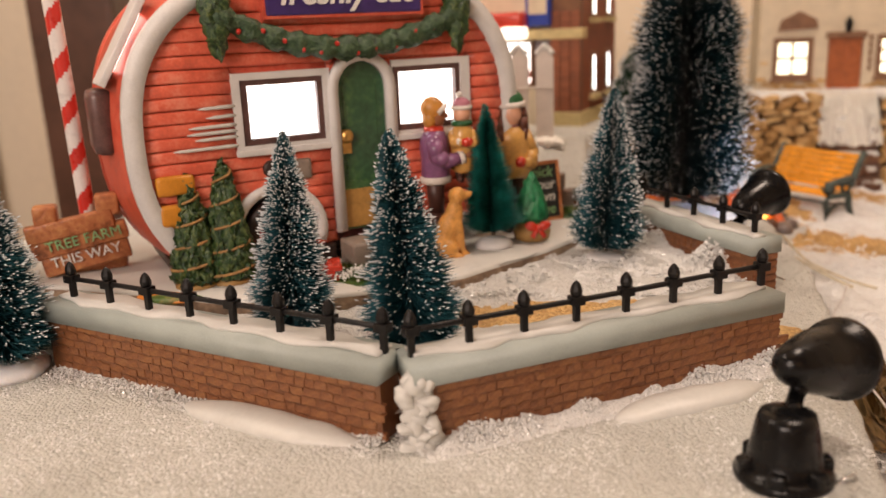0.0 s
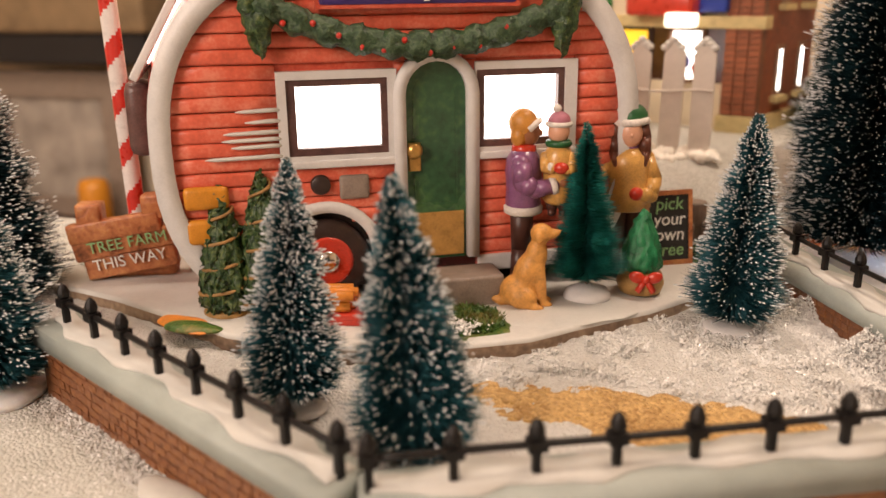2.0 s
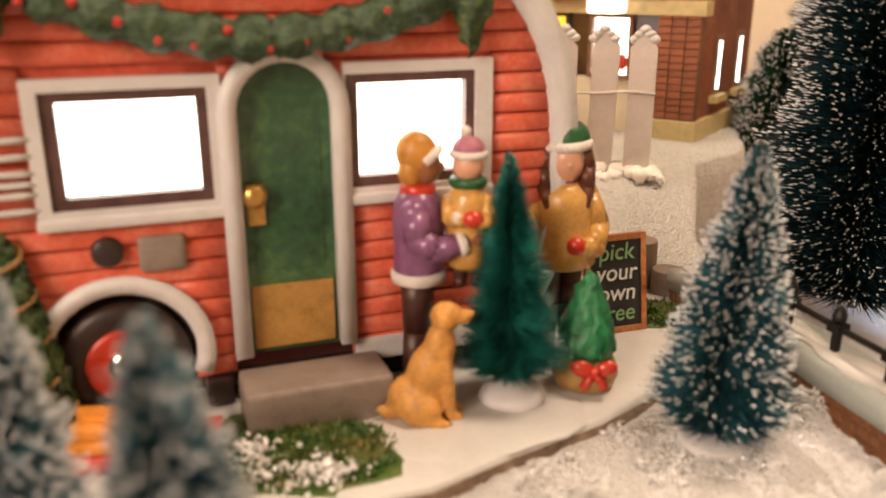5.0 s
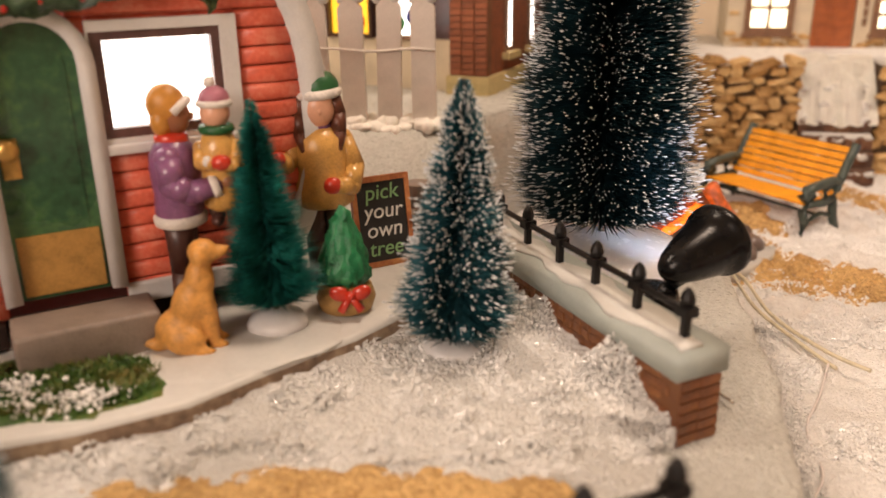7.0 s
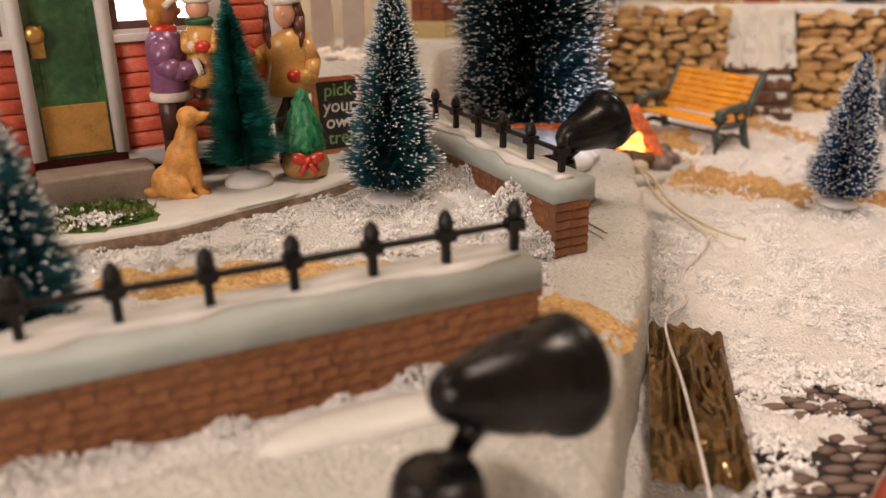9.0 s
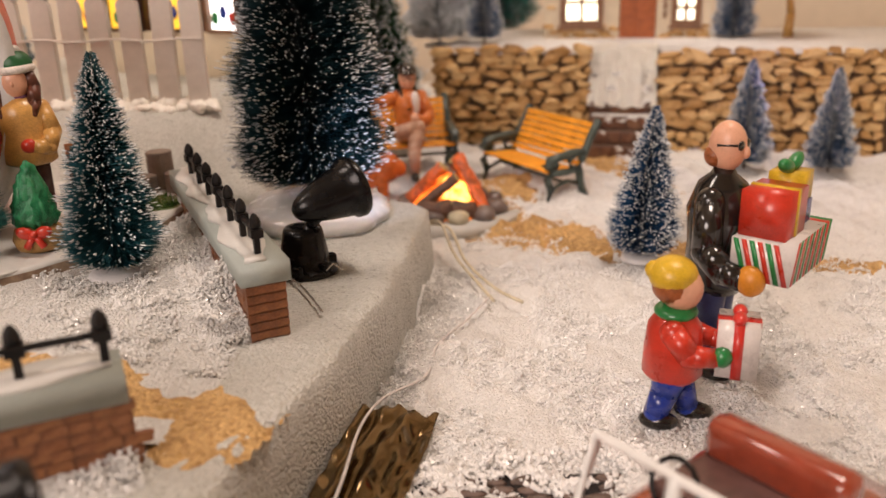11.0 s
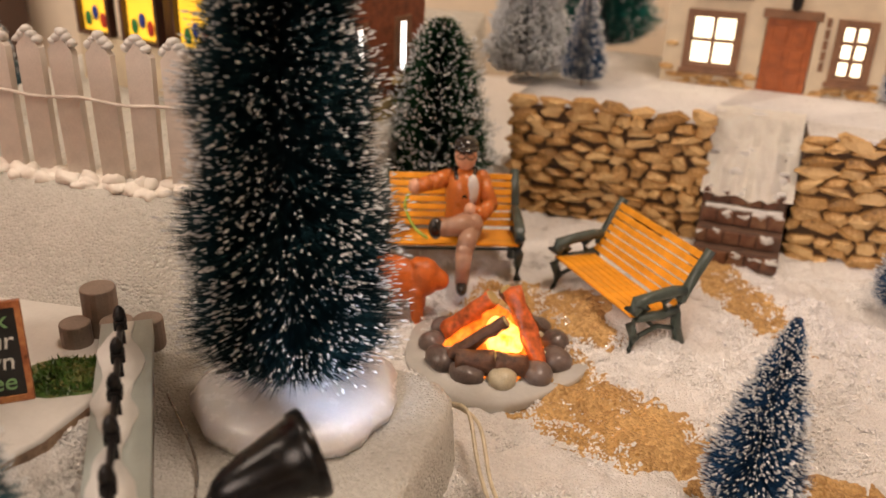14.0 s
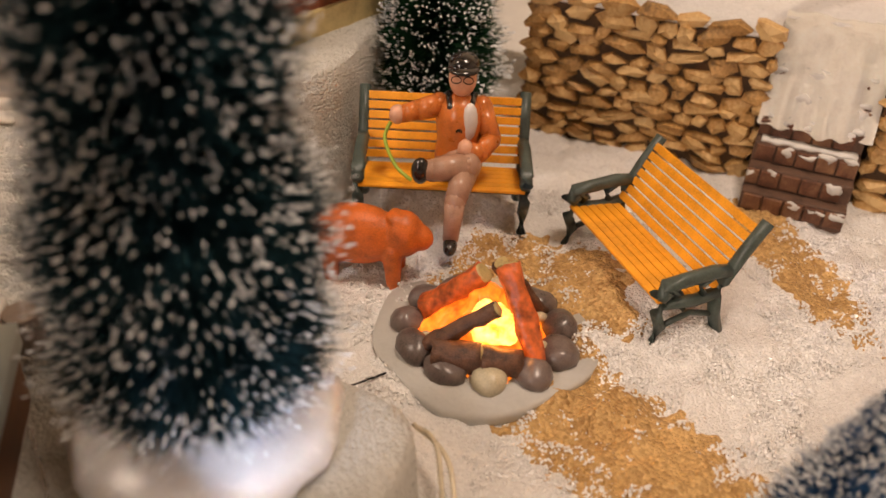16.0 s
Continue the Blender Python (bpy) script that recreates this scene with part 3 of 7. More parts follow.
CRYSTAL = mat("snow_crystal", (0.86, 0.855, 0.84), 0.16, var=0.05, bump=0, subsurface=0.0)
YARD_CRYSTAL = mat("yard_snow_crystal", (0.74, 0.735, 0.715), 0.14, var=0.05, bump=0)
thing("snow_crystals", "loose white snow crystals in the yard", "snow", kind="stuff",
      mesh=grains("snow_crystals", scatter(3, 34000, (-3, 17), (38.5, 52), yard_height, lambda x, y: in_yard(x, y) and y > 39.6 + 0.5 * nz(x, y, 0.8, 2), 0.5, heap=0.6), 0.085, YARD_CRYSTAL, 4))
thing("snow_crystals", "loose white snow crystals on the low ground", "snow", kind="stuff",
      mesh=grains("snow_crystals", scatter(5, 110000, (19, 52), (36, 84), low, lambda x, y: x > board_edge(y) + 0.3, 0.3, heap=0.65), 0.095, CRYSTAL, 6))
thing("snow_crystals", "fine snow crystals on the foam board", "snow", kind="stuff",
      mesh=grains("snow_crystals", scatter(7, 30000, (-24, 16), (12, 35), high, lambda x, y: not in_yard(x, y), 0.3, 0.0, 0.1), 0.055, CRYSTAL, 8))


# ---- garden walls and their iron fences ----
def garden_wall(a, b, z0, label, seed, mitre0=0.0, mitre1=0.0, inner=False):
    """A low wall from a to b (line of its fence): brown core with bricks, grey coping, painted snow."""
    a, b = Vector(a), Vector(b)
    d = b - a
    length, ang = d.length, math.degrees(math.atan2(d.y, d.x))
    w = thing("garden_wall", label, "garden wall", a.x, a.y, 0, ang, "low garden walls", "structure")
    half = 1.02
    part("core", box(B(), 0.05, length - 0.05, -half + 0.2, half - 0.2, z0 - 0.6, 7.0), MORTAR, w)
    out = [(-mitre0, -half - 0.05), (length + mitre1, -half - 0.05), (length - mitre1, half), (mitre0, half)]
    part("coping", slab(B(), out, 6.95, 7.85), GREY_CAP, w, "pale grey moulded coping", True, 0.12)
    n = 60
    edge = lambda t, s: 0.2 * math.sin(t * length * 1.5 + s) + 0.15 * math.sin(t * length * 0.63 + 2 * s) + 0.14 * nz(t * length, s, 1.1, seed)
    lo = [(0.3 + t * (length - 0.6), -0.48 + edge(t, 1.0)) for t in np.linspace(0, 1, n)]
    hi = [(0.3 + t * (length - 0.6), 0.74 + edge(t, 2.7)) for t in np.linspace(1, 0, n)]
    part("snow_layer", slab(B(), lo + hi, 7.8, 8.0), SNOW_PAINT, w, "smooth painted snow with a wavy edge", True, 0.05)
    return w, length


def iron_fence(posts, label, z=7.9):
    f = thing("iron_fence", label, "iron fence", posts[0][0], posts[0][1], z, 0, "black iron fences")
    o = Vector(posts[0])
    d = Vector(posts[1]) - o
    ang = math.degrees(math.atan2(d.y, d.x))
    bm = B()
    box(bm, -0.13, 0.13, -0.13, 0.13, -0.1, 1.0)
    box(bm, -0.29, 0.29, -0.26, 0.26, 0.80, 1.17)
    lathe(bm, [(0.19, 1.15), (0.25, 1.28), (0.26, 1.42), (0.20, 1.62), (0.10, 1.76), (0.02, 1.82)], 10)
    me = finish(bm, "post", BLACK_IRON, False, 0.03)
    for p in posts:
        part("post", me, None, f, at=(p[0] - o.x, p[1] - o.y, 0, ang + random.uniform(-4, 4)))
    bm = B()
    a, b = Vector(posts[0]) - o, Vector(posts[-1]) - o
    tube(bm, [(*(a + (b - a) * t), 0.98 + 0.02 * math.sin(t * 9)) for t in np.linspace(-0.01, 1.01, 14)], 0.125, 8)
    part("rail", bm, BLACK_IRON, f, smooth=True)
    return f


wall_left, len_left = garden_wall(WL0, WC_L, 4.5, "low brown brick wall with grey coping and painted snow", 1)
wall_front, len_front = garden_wall(WC_R, WR1, 4.5, "low brown brick wall with grey coping beside the yard entrance", 2)
wall_back, len_back = garden_wall((18.1, 43.0), (10.6, 59.7), 4.6, "low brown brick wall with grey coping behind the snowy yard", 3)
iron_fence([(-17.1 + 2.22 * k, 36.3 - 1.15 * k) for k in range(8)], "black iron fence with bullet finials along a snowy wall")
iron_fence([(-0.5 + 2.186 * k, 27.8 + 0.957 * k) for k in range(8)], "black iron fence with bullet finials on the front wall")
iron_fence([(17.7 - 1.05 * k, 43.9 + 2.32 * k) for k in range(7)], "black iron fence with bullet finials behind the yard")
# clump of snow that hides the joint at the corner
bm = B()
for k in range(60):
    z = 4.3 + 2.95 * (k / 59)
    w = 0.95 - 0.45 * (k / 59)
    ball(bm, (-0.35 + random.uniform(-w, w) * 0.75, 27.0 + 0.3 * k / 59 + random.uniform(-.35, .1), z), (random.uniform(.22, .46), random.uniform(.22, .4), random.uniform(.2, .4)), 8)
for v in bm.verts:
    v.co += Vector(noise.noise_vector(v.co * 3.1)) * 0.16
thing("snow_clump", "crumbly cream-white snow clump on the wall corner", "snow clump", mesh=finish(bm, "snow_clump", SNOW_PAINT, True))
# loose crystals banked up along the foot of the walls
def bank(label, a, b, side, z0, rise, width, n, seed):
    g = np.random.default_rng(seed)
    a, b = Vector(a), Vector(b)
    d = (b - a).normalized()
    out = Vector((-d.y, d.x)) * side
    pts = []
    for t, o, k in zip(g.random(n), g.random(n) ** 1.6, g.random(n)):
        top = rise * max(0.25 + 1.3 * nz(t * (b - a).length, seed, 0.45, seed), 0.06)
        p = a + (b - a) * t + out * (0.8 + o * width)
        pts.append((p.x, p.y, z0(p.x, p.y) + top * (1 - o) * k))
    thing("snow_crystals", label, "snow", kind="stuff", mesh=grains("snow_crystals", pts, 0.08, YARD_CRYSTAL, seed))


bank("snow crystals banked against the front wall", WC_R, WR1, -1, high, 1.0, 1.3, 12000, 41)
bank("snow crystals banked against the wall outside", WL0, WC_L, -1, high, 0.5, 1.2, 2500, 42)
bank("snow crystals banked inside the back wall", (18.1, 43.0), (10.6, 59.7), 1, yard_height, 1.6, 1.9, 16000, 43)
bank("snow crystals banked on the low ground beside the foam board", (20.4, 40.0), (24.6, 60.0), -1, low, 1.2, 1.8, 6000, 44)
# smooth snow drifts at the foot of the walls
for (x, y, rz, rx, ry) in ((-6.6, 29.3, -27, 4.6, 1.0), (10.7, 30.2, 23, 3.7, 0.95)):
    bm = ball(B(), (0, 0, 0), (rx, ry, 0.55), 28)
    for v in bm.verts:
        v.co.y += 0.25 * noise.noise(v.co * 0.8)
    thing("snow_drift", "smooth painted snow drift against the wall", "snow drift", x, y, 4.45, rz, mesh=finish(bm, "snow_drift", SNOW_PAINT, True))


# ---- island that carries the caravan ----
ISLAND = [(-26.5, 47.5), (-24.5, 44.3), (-20, 43.2), (-15.6, 41.6), (-12, 40.2), (-9, 39.9), (-6.6, 40.1), (-4, 40.6), (-1.6, 41.4), (1.5, 43.0), (3.7, 45.2), (6.5, 47.7), (8.4, 50.0), (10.2, 53.4), (11, 57), (9, 63), (-4, 64), (-20, 58)]
bm = slab(B(), ISLAND, 5.2, 6.35)
bm.normal_update()
setm([f for f in bm.faces if abs(f.normal.z) < 0.5], 1)
thing("island", "moulded snowy base of the caravan with a brown edge", "model base", kind="structure", mesh=finish(bm, "island", [SNOW_PAINT, EARTH], True, 0.22))


def lump(name, label, category, x, y, z, rx, ry, h, material, seed, amp=0.2, n=26, rz=0):
    bm = ball(B(), (0, 0, 0), (rx, ry, h), n)
    for v in bm.verts:
        k = noise.noise(Vector((v.co.x * 0.7, v.co.y * 0.7, seed)))
        v.co.x *= 1 + amp * k
        v.co.y *= 1 + amp * noise.noise(Vector((v.co.x * 0.6, v.co.y * 0.6, seed + 5)))
    return thing(name, label, category, x, y, z, rz, mesh=finish(bm, name, material, True))


lump("grass_patch", "painted green grass patch with specks of snow", "grass", -3.2, 44.3, 6.3, 3.8, 2.5, 0.20, GRASS, 3, 0.45)
lump("grass_patch", "painted grass patch beside the chalkboard", "grass", 9.0, 57.3, 6.3, 1.8, 1.6, 0.25, GRASS, 7, 0.4)
def grass_tufts(label, cx, cy, z, rx, ry, n, seed):
    """Short moulded blades that stand out of a painted patch."""
    g = np.random.default_rng(seed)
    a, r = g.uniform(0, 2 * math.pi, n), np.sqrt(g.random(n)) * 0.92
    p = np.stack([cx + rx * r * np.cos(a), cy + ry * r * np.sin(a), z + 0.12 * (1 - r)], 1)
    d = np.stack([g.normal(0, 0.6, n), g.normal(0, 0.6, n) - 0.2, g.uniform(0.4, 1.0, n)], 1)
    d *= (g.uniform(0.18, 0.42, n) / np.linalg.norm(d, axis=1))[:, None]
    w = np.stack([g.normal(0, 0.06, n), g.normal(0, 0.06, n), np.zeros(n)], 1)
    w2 = np.stack([-w[:, 1], w[:, 0], np.zeros(n)], 1)
    v = np.stack([p + w, p - w + w2, p - w - w2, p + d], 1).reshape(-1, 3)
    o = np.arange(n)[:, None] * 4
    thing("grass_blades", label, "grass", kind="stuff", mesh=mesh_np("grass_blades", v, np.concatenate([o + (0, 1, 3), o + (1, 2, 3), o + (2, 0, 3)]), GRASS))


grass_tufts("short painted green and brown grass blades", -3.2, 44.3, 6.36, 3.6, 2.3, 2600, 51)
grass_tufts("short painted grass blades beside the chalkboard", 9.0, 57.3, 6.4, 1.7, 1.5, 700, 52)
lump("snow_mound", "smooth snow patch under the sitting dog", "snow mound", 2.0, 46.6, 6.3, 4.4, 2.0, 0.22, SNOW_PAINT, 5, 0.3, rz=25)
lump("leaf_mound", "orange and green painted leaf pile on the snow", "leaf pile", -14.6, 40.9, 6.3, 1.8, 0.8, 0.17, ORANGE, 8, 0.4, rz=-20)
lump("leaf_tuft", "green painted tuft beside the leaf pile", "leaf pile", -13.9, 40.6, 6.32, 1.5, 0.65, 0.24, GRASS, 9, 0.4)
lump("brown_leaves", "rust-brown painted leaves at the patch edge", "leaf pile", -0.4, 44.9, 6.34, 1.3, 0.5, 0.10, ORANGE, 11, 0.5)
g = np.random.default_rng(31)
pts = [(cx + g.normal(0, w), cy + g.normal(0, 0.4), 6.5 + g.uniform(0, 0.3)) for cx, cy, w in ((-4.2, 43.6, 0.45), (-3.0, 42.6, 0.7), (-5.2, 42.9, 0.5), (-1.6, 43.0, 0.5)) for _ in range(110)]
thing("snow_crystals", "snow crystals strewn on the grass patch", "snow", kind="stuff", mesh=grains("snow_crystals", pts, 0.1, CRYSTAL, 32))


# ---- caravan ----
VC, VA, VB, VP = (5.12, 14.2), 11.55, 9.15, 2.5   # middle, half width, half height, squareness


def van_curve(t, grow=0.0):
    c, s = math.cos(t), math.sin(t)
    return (VC[0] + (VA + grow) * math.copysign(abs(c) ** (2 / VP), c), VC[1] + (VB + grow) * math.copysign(abs(s) ** (2 / VP), s))


def van_half(z):
    k = min(abs((z - VC[1]) / VB), 0.9999)
    return VA * (1 - k ** VP) ** (1 / VP)


def arch_outline(x0, x1, z0, ztop, n=12):
    c, r = (x0 + x1) / 2, (x1 - x0) / 2
    rise = min(r, ztop - z0)
    pts = [(x0, z0)] + [(c - r * math.cos(math.pi * k / n), ztop - rise + rise * math.sin(math.pi * k / n)) for k in range(n + 1)] + [(x1, z0)]
    return pts


def rect(x0, x1, z0, z1):
    return [(x0, z0), (x1, z0), (x1, z1), (x0, z1)]


def caravan():
    v = thing("caravan", "red clapboard toy caravan with pale trim and lit windows", "caravan", -9.9, 44.9, 0, 28.5)
    t0, t1 = -math.asin(0.80 ** (VP / 2)), math.pi + math.asin(0.86 ** (VP / 2))
    ts = np.linspace(t0, t1, 56)
    bm = B()
    cols = []
    for y, gr in ((0.1, 0.0), (0.8, 0.25), (2.5, 0.6), (4.5, 0.8), (6.5, 0.9), (8.2, 0.9)):
        cols.append([[bm.verts.new((p[0], y, p[1])) for p in (van_curve(t, gr - k) for t in ts)] for k in (0, 0.3)])
    for a, b in zip(cols, cols[1:]):
        for k in (0, 1):
            for i in range(len(ts) - 1):
                bm.faces.new((a[k][i], a[k][i + 1], b[k][i + 1], b[k][i]))
    part("shell", bm, RED_SKIN, v, "curved red shell", True)
    part("back_wall", slab(B(), [van_curve(t, 0.8) for t in ts], 7.7, 8.1, axis="y"), RED_SKIN, v)
    part("floor_pan", box(B(), -5.0, 15.2, 0.4, 7.8, 6.9, 7.5), TYRE, v, "dark underside")
    for y0, y1, gr in ((-0.45, 0.75, 0.0), (7.6, 8.4, 0.62)):
        bm = ring_band(B(), [van_curve(t, gr - 0.6) for t in ts], [van_curve(t, gr + 0.36) for t in ts], y0, y1, closed=False)
        part("edge_trim", bm, TRIM if y0 < 0 else RED_SKIN, v, "rounded edge moulding", True, 0.22)
    # clapboards, each row cut at the openings
    holes = [(-1.0, 4.55, 13.2, 17.7), (8.5, 13.7, 13.2, 17.9), (4.45, 8.6, 7.5, 17.6), (5.2, 7.9, 17.6, 18.4)]
    z, row = 7.55, 0
    while z < 22.9:
        hgt = 0.70
        m = z + hgt / 2
        w0, w1 = VC[0] - van_half(z + 0.1 if m < VC[1] else z + hgt) + 0.3, VC[0] + van_half(z + 0.1 if m < VC[1] else z + hgt) - 0.3
        spans = [(w0, w1)]
        hs = [(a, b) for a, b, lo, hi in holes if lo < m < hi]
        if m < 11.0:
            k = math.sqrt(max(2.35 ** 2 - (m - 8.75) ** 2, 0))
            hs.append((0.95 - k, 0.95 + k))
        for a, b in hs:
            spans = [q for s0, s1 in spans for q in ((s0, min(s1, a)), (max(s0, b), s1)) if q[1] - q[0] > 0.15]
        for s0, s1 in spans:
            n = max(int((s1 - s0) / 1.2), 1)
            prof = [(0.12, 0.0), (-0.07, 0.025), (-0.12, 0.14), (-0.11, 0.5), (-0.06, 0.66), (0.12, 0.69)]
            bm = B()
            cols = []
            for i in range(n + 1):
                x = s0 + (s1 - s0) * i / n
                wob = 0.05 * nz(x, row * 3.1, 0.5, 40)
                cols.append([bm.verts.new((x, py + 0.03 * nz(x, row, 0.9, 41), z + pz + wob)) for py, pz in prof])
            for c0, c1 in zip(cols, cols[1:]):
                for k in range(len(prof) - 1):
                    bm.faces.new((c0[k], c1[k], c1[k + 1], c0[k + 1]))
                bm.faces.new((c0[-1], c1[-1], c1[0], c0[0]))
            bm.faces.new(cols[0]), bm.faces.new(cols[-1][::-1])
            part("plank", bm, RED, v, smooth=True)
        z += hgt
        row += 1
    # thin lining behind the boards
    for (a, b, lo, hi) in ((-4.1, -1.0, 8, 20.2), (-5.3, -4.1, 9.6, 18.4), (-1.0, 4.5, 11.2, 13.2), (8.6, 13.7, 7.5, 13.2), (13.7, 15.3, 9, 18.8), (-1.2, 11.4, 18.6, 22.2), (-1, 4.5, 17.7, 18.6), (8.6, 13.7, 17.9, 18.6), (3.3, 4.5, 7.6, 11.2)):
        part("lining", box(B(), a, b, 0.13, 0.25, lo, hi), RED_SKIN, v)
    # windows
    for (fx0, fx1, fz0, fz1, gx0, gx1, gz0, gz1) in ((-1.0, 4.6, 13.2, 17.7, -0.15, 3.85, 14.1, 17.0), (8.45, 13.7, 13.2, 17.9, 8.95, 12.75, 14.1, 17.2)):
        w = part("window", ring_band(B(), rect(gx0 - 0.42, gx1 + 0.32, gz0 - 0.35, gz1 + 0.32), rect(fx0, fx1, fz0, fz1), -0.32, 0.2), TRIM, v, "pale moulded window surround", False, 0.1)
        part("window_frame", ring_band(B(), rect(gx0, gx1, gz0, gz1), rect(gx0 - 0.45, gx1 + 0.35, gz0 - 0.38, gz1 + 0.35), -0.18, 0.3), DARK_FRAME, w, "dark brown inner frame", False, 0.06)
        part("pane", slab(B(), rect(gx0 - 0.2, gx1 + 0.2, gz0 - 0.2, gz1 + 0.2), 0.25, 0.32, axis="y"), WINDOW_GLOW, w, "glowing frosted pane")
        part("sill", box(B(), fx0 - 0.05, fx1 + 0.05, -0.48, 0.1, fz0 - 0.02, fz0 + 0.35), TRIM, w, "", False, 0.1)
    # door
    bm = ring_band(B(), arch_outline(5.0, 8.05, 8.2, 18.0), arch_outline(4.42, 8.62, 8.15, 18.55), -0.5, 0.3, closed=False)
    d = part("door_surround", bm, TRIM, v, "pale arched door surround", True, 0.12)
    part("door", slab(B(), arch_outline(5.0, 8.05, 8.1, 18.0), 0.08, 0.35, axis="y"), DOOR_GREEN, v, "dark green arched door", False)
    part("door_moulding", ring_band(B(), arch_outline(5.42, 7.65, 10.9, 17.45), arch_outline(5.55, 7.52, 11.05, 17.3), 0.02, 0.12), DOOR_GREEN, v)
    part("kick_plate", box(B(), 5.12, 7.95, -0.04, 0.1, 8.25, 10.55), TAN, v, "tan kick plate", False, 0.08)
    bm = box(B(), 5.15, 5.75, -0.12, 0.1, 12.7, 14.1)
    ball(bm, (5.4, -0.3, 13.75), (0.42, 0.3, 0.42), 12)
    part("door_knob", bm, BRASS, v, "brass knob and plate", True, 0.05)
    # wheel
    arch_in = [(0.95 + 2.25 * math.cos(t), 8.75 + 2.25 * math.sin(t)) for t in np.linspace(-0.35, math.pi + 0.35, 26)]
    arch_out = [(0.95 + 2.85 * math.cos(t), 8.75 + 2.75 * math.sin(t)) for t in np.linspace(-0.35, math.pi + 0.35, 26)]
    part("wheel_arch", ring_band(B(), arch_in, arch_out, -0.45, 0.3, closed=False), TRIM, v, "pale wheel arch moulding", True, 0.12)
    part("wheel_well", slab(B(), [(0.95 + 2.4 * math.cos(t), 8.75 + 2.4 * math.sin(t)) for t in np.linspace(-0.3, math.pi + 0.3, 20)], 0.5, 0.6, axis="y"), TYRE, v)
    my = Matrix.Translation((0.95, 0.0, 8.5)) @ Matrix.Rotation(math.pi / 2, 4, "X")
    w = part("wheel", lathe(B(), [(1.3, -0.5), (1.95, -0.42), (2.1, -0.1), (2.05, 0.2), (1.85, 0.34), (1.3, 0.36), (1.15, 0.3)], 32, m=my), TYRE, v, "black tyre", True)
    part("rim", lathe(B(), [(1.25, -0.2), (1.25, 0.36), (1.1, 0.42), (0.8, 0.34), (0.5, 0.4)], 28, m=my), HUB_RED, w, "red wheel rim", True)
    part("hub_cap", lathe(B(), [(0.62, 0.3), (0.55, 0.5), (0.3, 0.6), (0.05, 0.62)], 20, m=my), CHROME, w, "silver hub cap", True)
    # fittings on the side
    part("filler_cap", lathe(B(), [(0.48, -0.1), (0.48, 0.25), (0.4, 0.32), (0.05, 0.33)], 18, m=Matrix.Translation((0.8, -0.1, 12.35)) @ Matrix.Rotation(math.pi / 2, 4, "X")), TYRE, v, "round black cap", True)
    part("hatch", box(B(), 1.7, 3.15, -0.36, 0.0, 11.55, 12.75), GREY_STONE, v, "rounded grey hatch", True, 0.2)
    for z0, z1, x1 in ((11.5, 12.6, -3.5), (9.8, 11.05, -3.8)):
        part("side_lamp", box(B(), -5.55, x1, -0.5, 0.0, z0, z1), AMBER, v, "rounded amber side lamp", True, 0.28)
    for k, (a, zz) in enumerate(((-2.9, 15.95), (-2.5, 15.45), (-3.5, 14.95), (-3.6, 14.62), (-3.2, 14.3), (-4.4, 13.8))):
        part("snow_streak", tube(B(), [(a, -0.2, zz), (a + 0.4, -0.3, zz + 0.02), (-1.3, -0.3, zz + 0.06), (-0.9, -0.25, zz + 0.05)], [0.03, 0.09, 0.11, 0.09], 8), SNOW_PAINT, v, "painted white streak", True)
    # tail lamp and jack under the floor
    part("tow_block", box(B(), 3.4, 4.3, -0.3, 1.0, 6.5, 7.5), TYRE, v, "black block under the floor", False, 0.12)
    part("skirt", box(B(), 8.6, 15.0, -0.25, 0.3, 7.3, 8.15), TRIM, v, "pale skirt board", False, 0.1)
    part("jack", box(B(), 9.5, 12.0, 0.4, 1.4, 6.3, 7.3), TYRE, v, "", False, 0.1)
    # sign board with its garland
    bm = box(B(), 1.1, 10.3, -0.95, -0.2, 20.6, 22.85)
    s = part("sign_board", bm, NAVY, v, "navy sign board with white lettering", False, 0.15)
    me = text_mesh("freshly cut", 1.85, WHITE, 0.05, 0.25, 0.035)
    part("lettering", me, None, s, "white slanted lettering", at=(5.75, -1.0, 21.75))
    part("border", ring_band(B(), rect(1.2, 10.2, 20.7, 22.75), rect(0.95, 10.45, 20.45, 23.0), -0.85, -0.3), RED_SKIN, s, "red rim", False, 0.06)
    gp = [(-1.6 + 14.4 * t, -0.75, 20.9 - 2.0 * math.sin(math.pi * t) ** 0.8 - 0.3 * t) for t in np.linspace(0, 1, 40)]
    bm = tube(B(), gp, [0.62 + 0.1 * math.sin(i * 1.7) for i in range(40)], 12)
    bmesh.ops.subdivide_edges(bm, edges=bm.edges[:], cuts=1, use_grid_fill=True)
    for q in bm.verts:
        q.co += Vector(noise.noise_vector(q.co * 3.2)) * 0.2 + Vector(noise.noise_vector(q.co * 8)) * 0.07
    ga = part("garland", bm, GARLAND, v, "dark green garland with red berries", True)
    for cx, cz in ((-1.6, 20.5), (12.7, 20.2)):
        bm = lathe(B(), [(0.1, -2.1), (0.38, -1.6), (0.62, -0.8), (0.8, 0.0), (0.85, 0.9), (0.6, 1.5), (0.1, 1.7)], 16)
        bmesh.ops.subdivide_edges(bm, edges=bm.edges[:], cuts=2, use_grid_fill=True)
        for q in bm.verts:
            q.co.y *= 0.7
            q.co += Vector(noise.noise_vector((q.co + Vector((cx, 0, 0))) * 2.6)) * 0.28
        part("garland_tail", bm, GREEN_RESIN, v, "green hanging end of the garland", True, at=(cx, -0.8, cz))
    berry = finish(ball(B(), (0, 0, 0), 0.15, 8), "berry", BERRY, True)
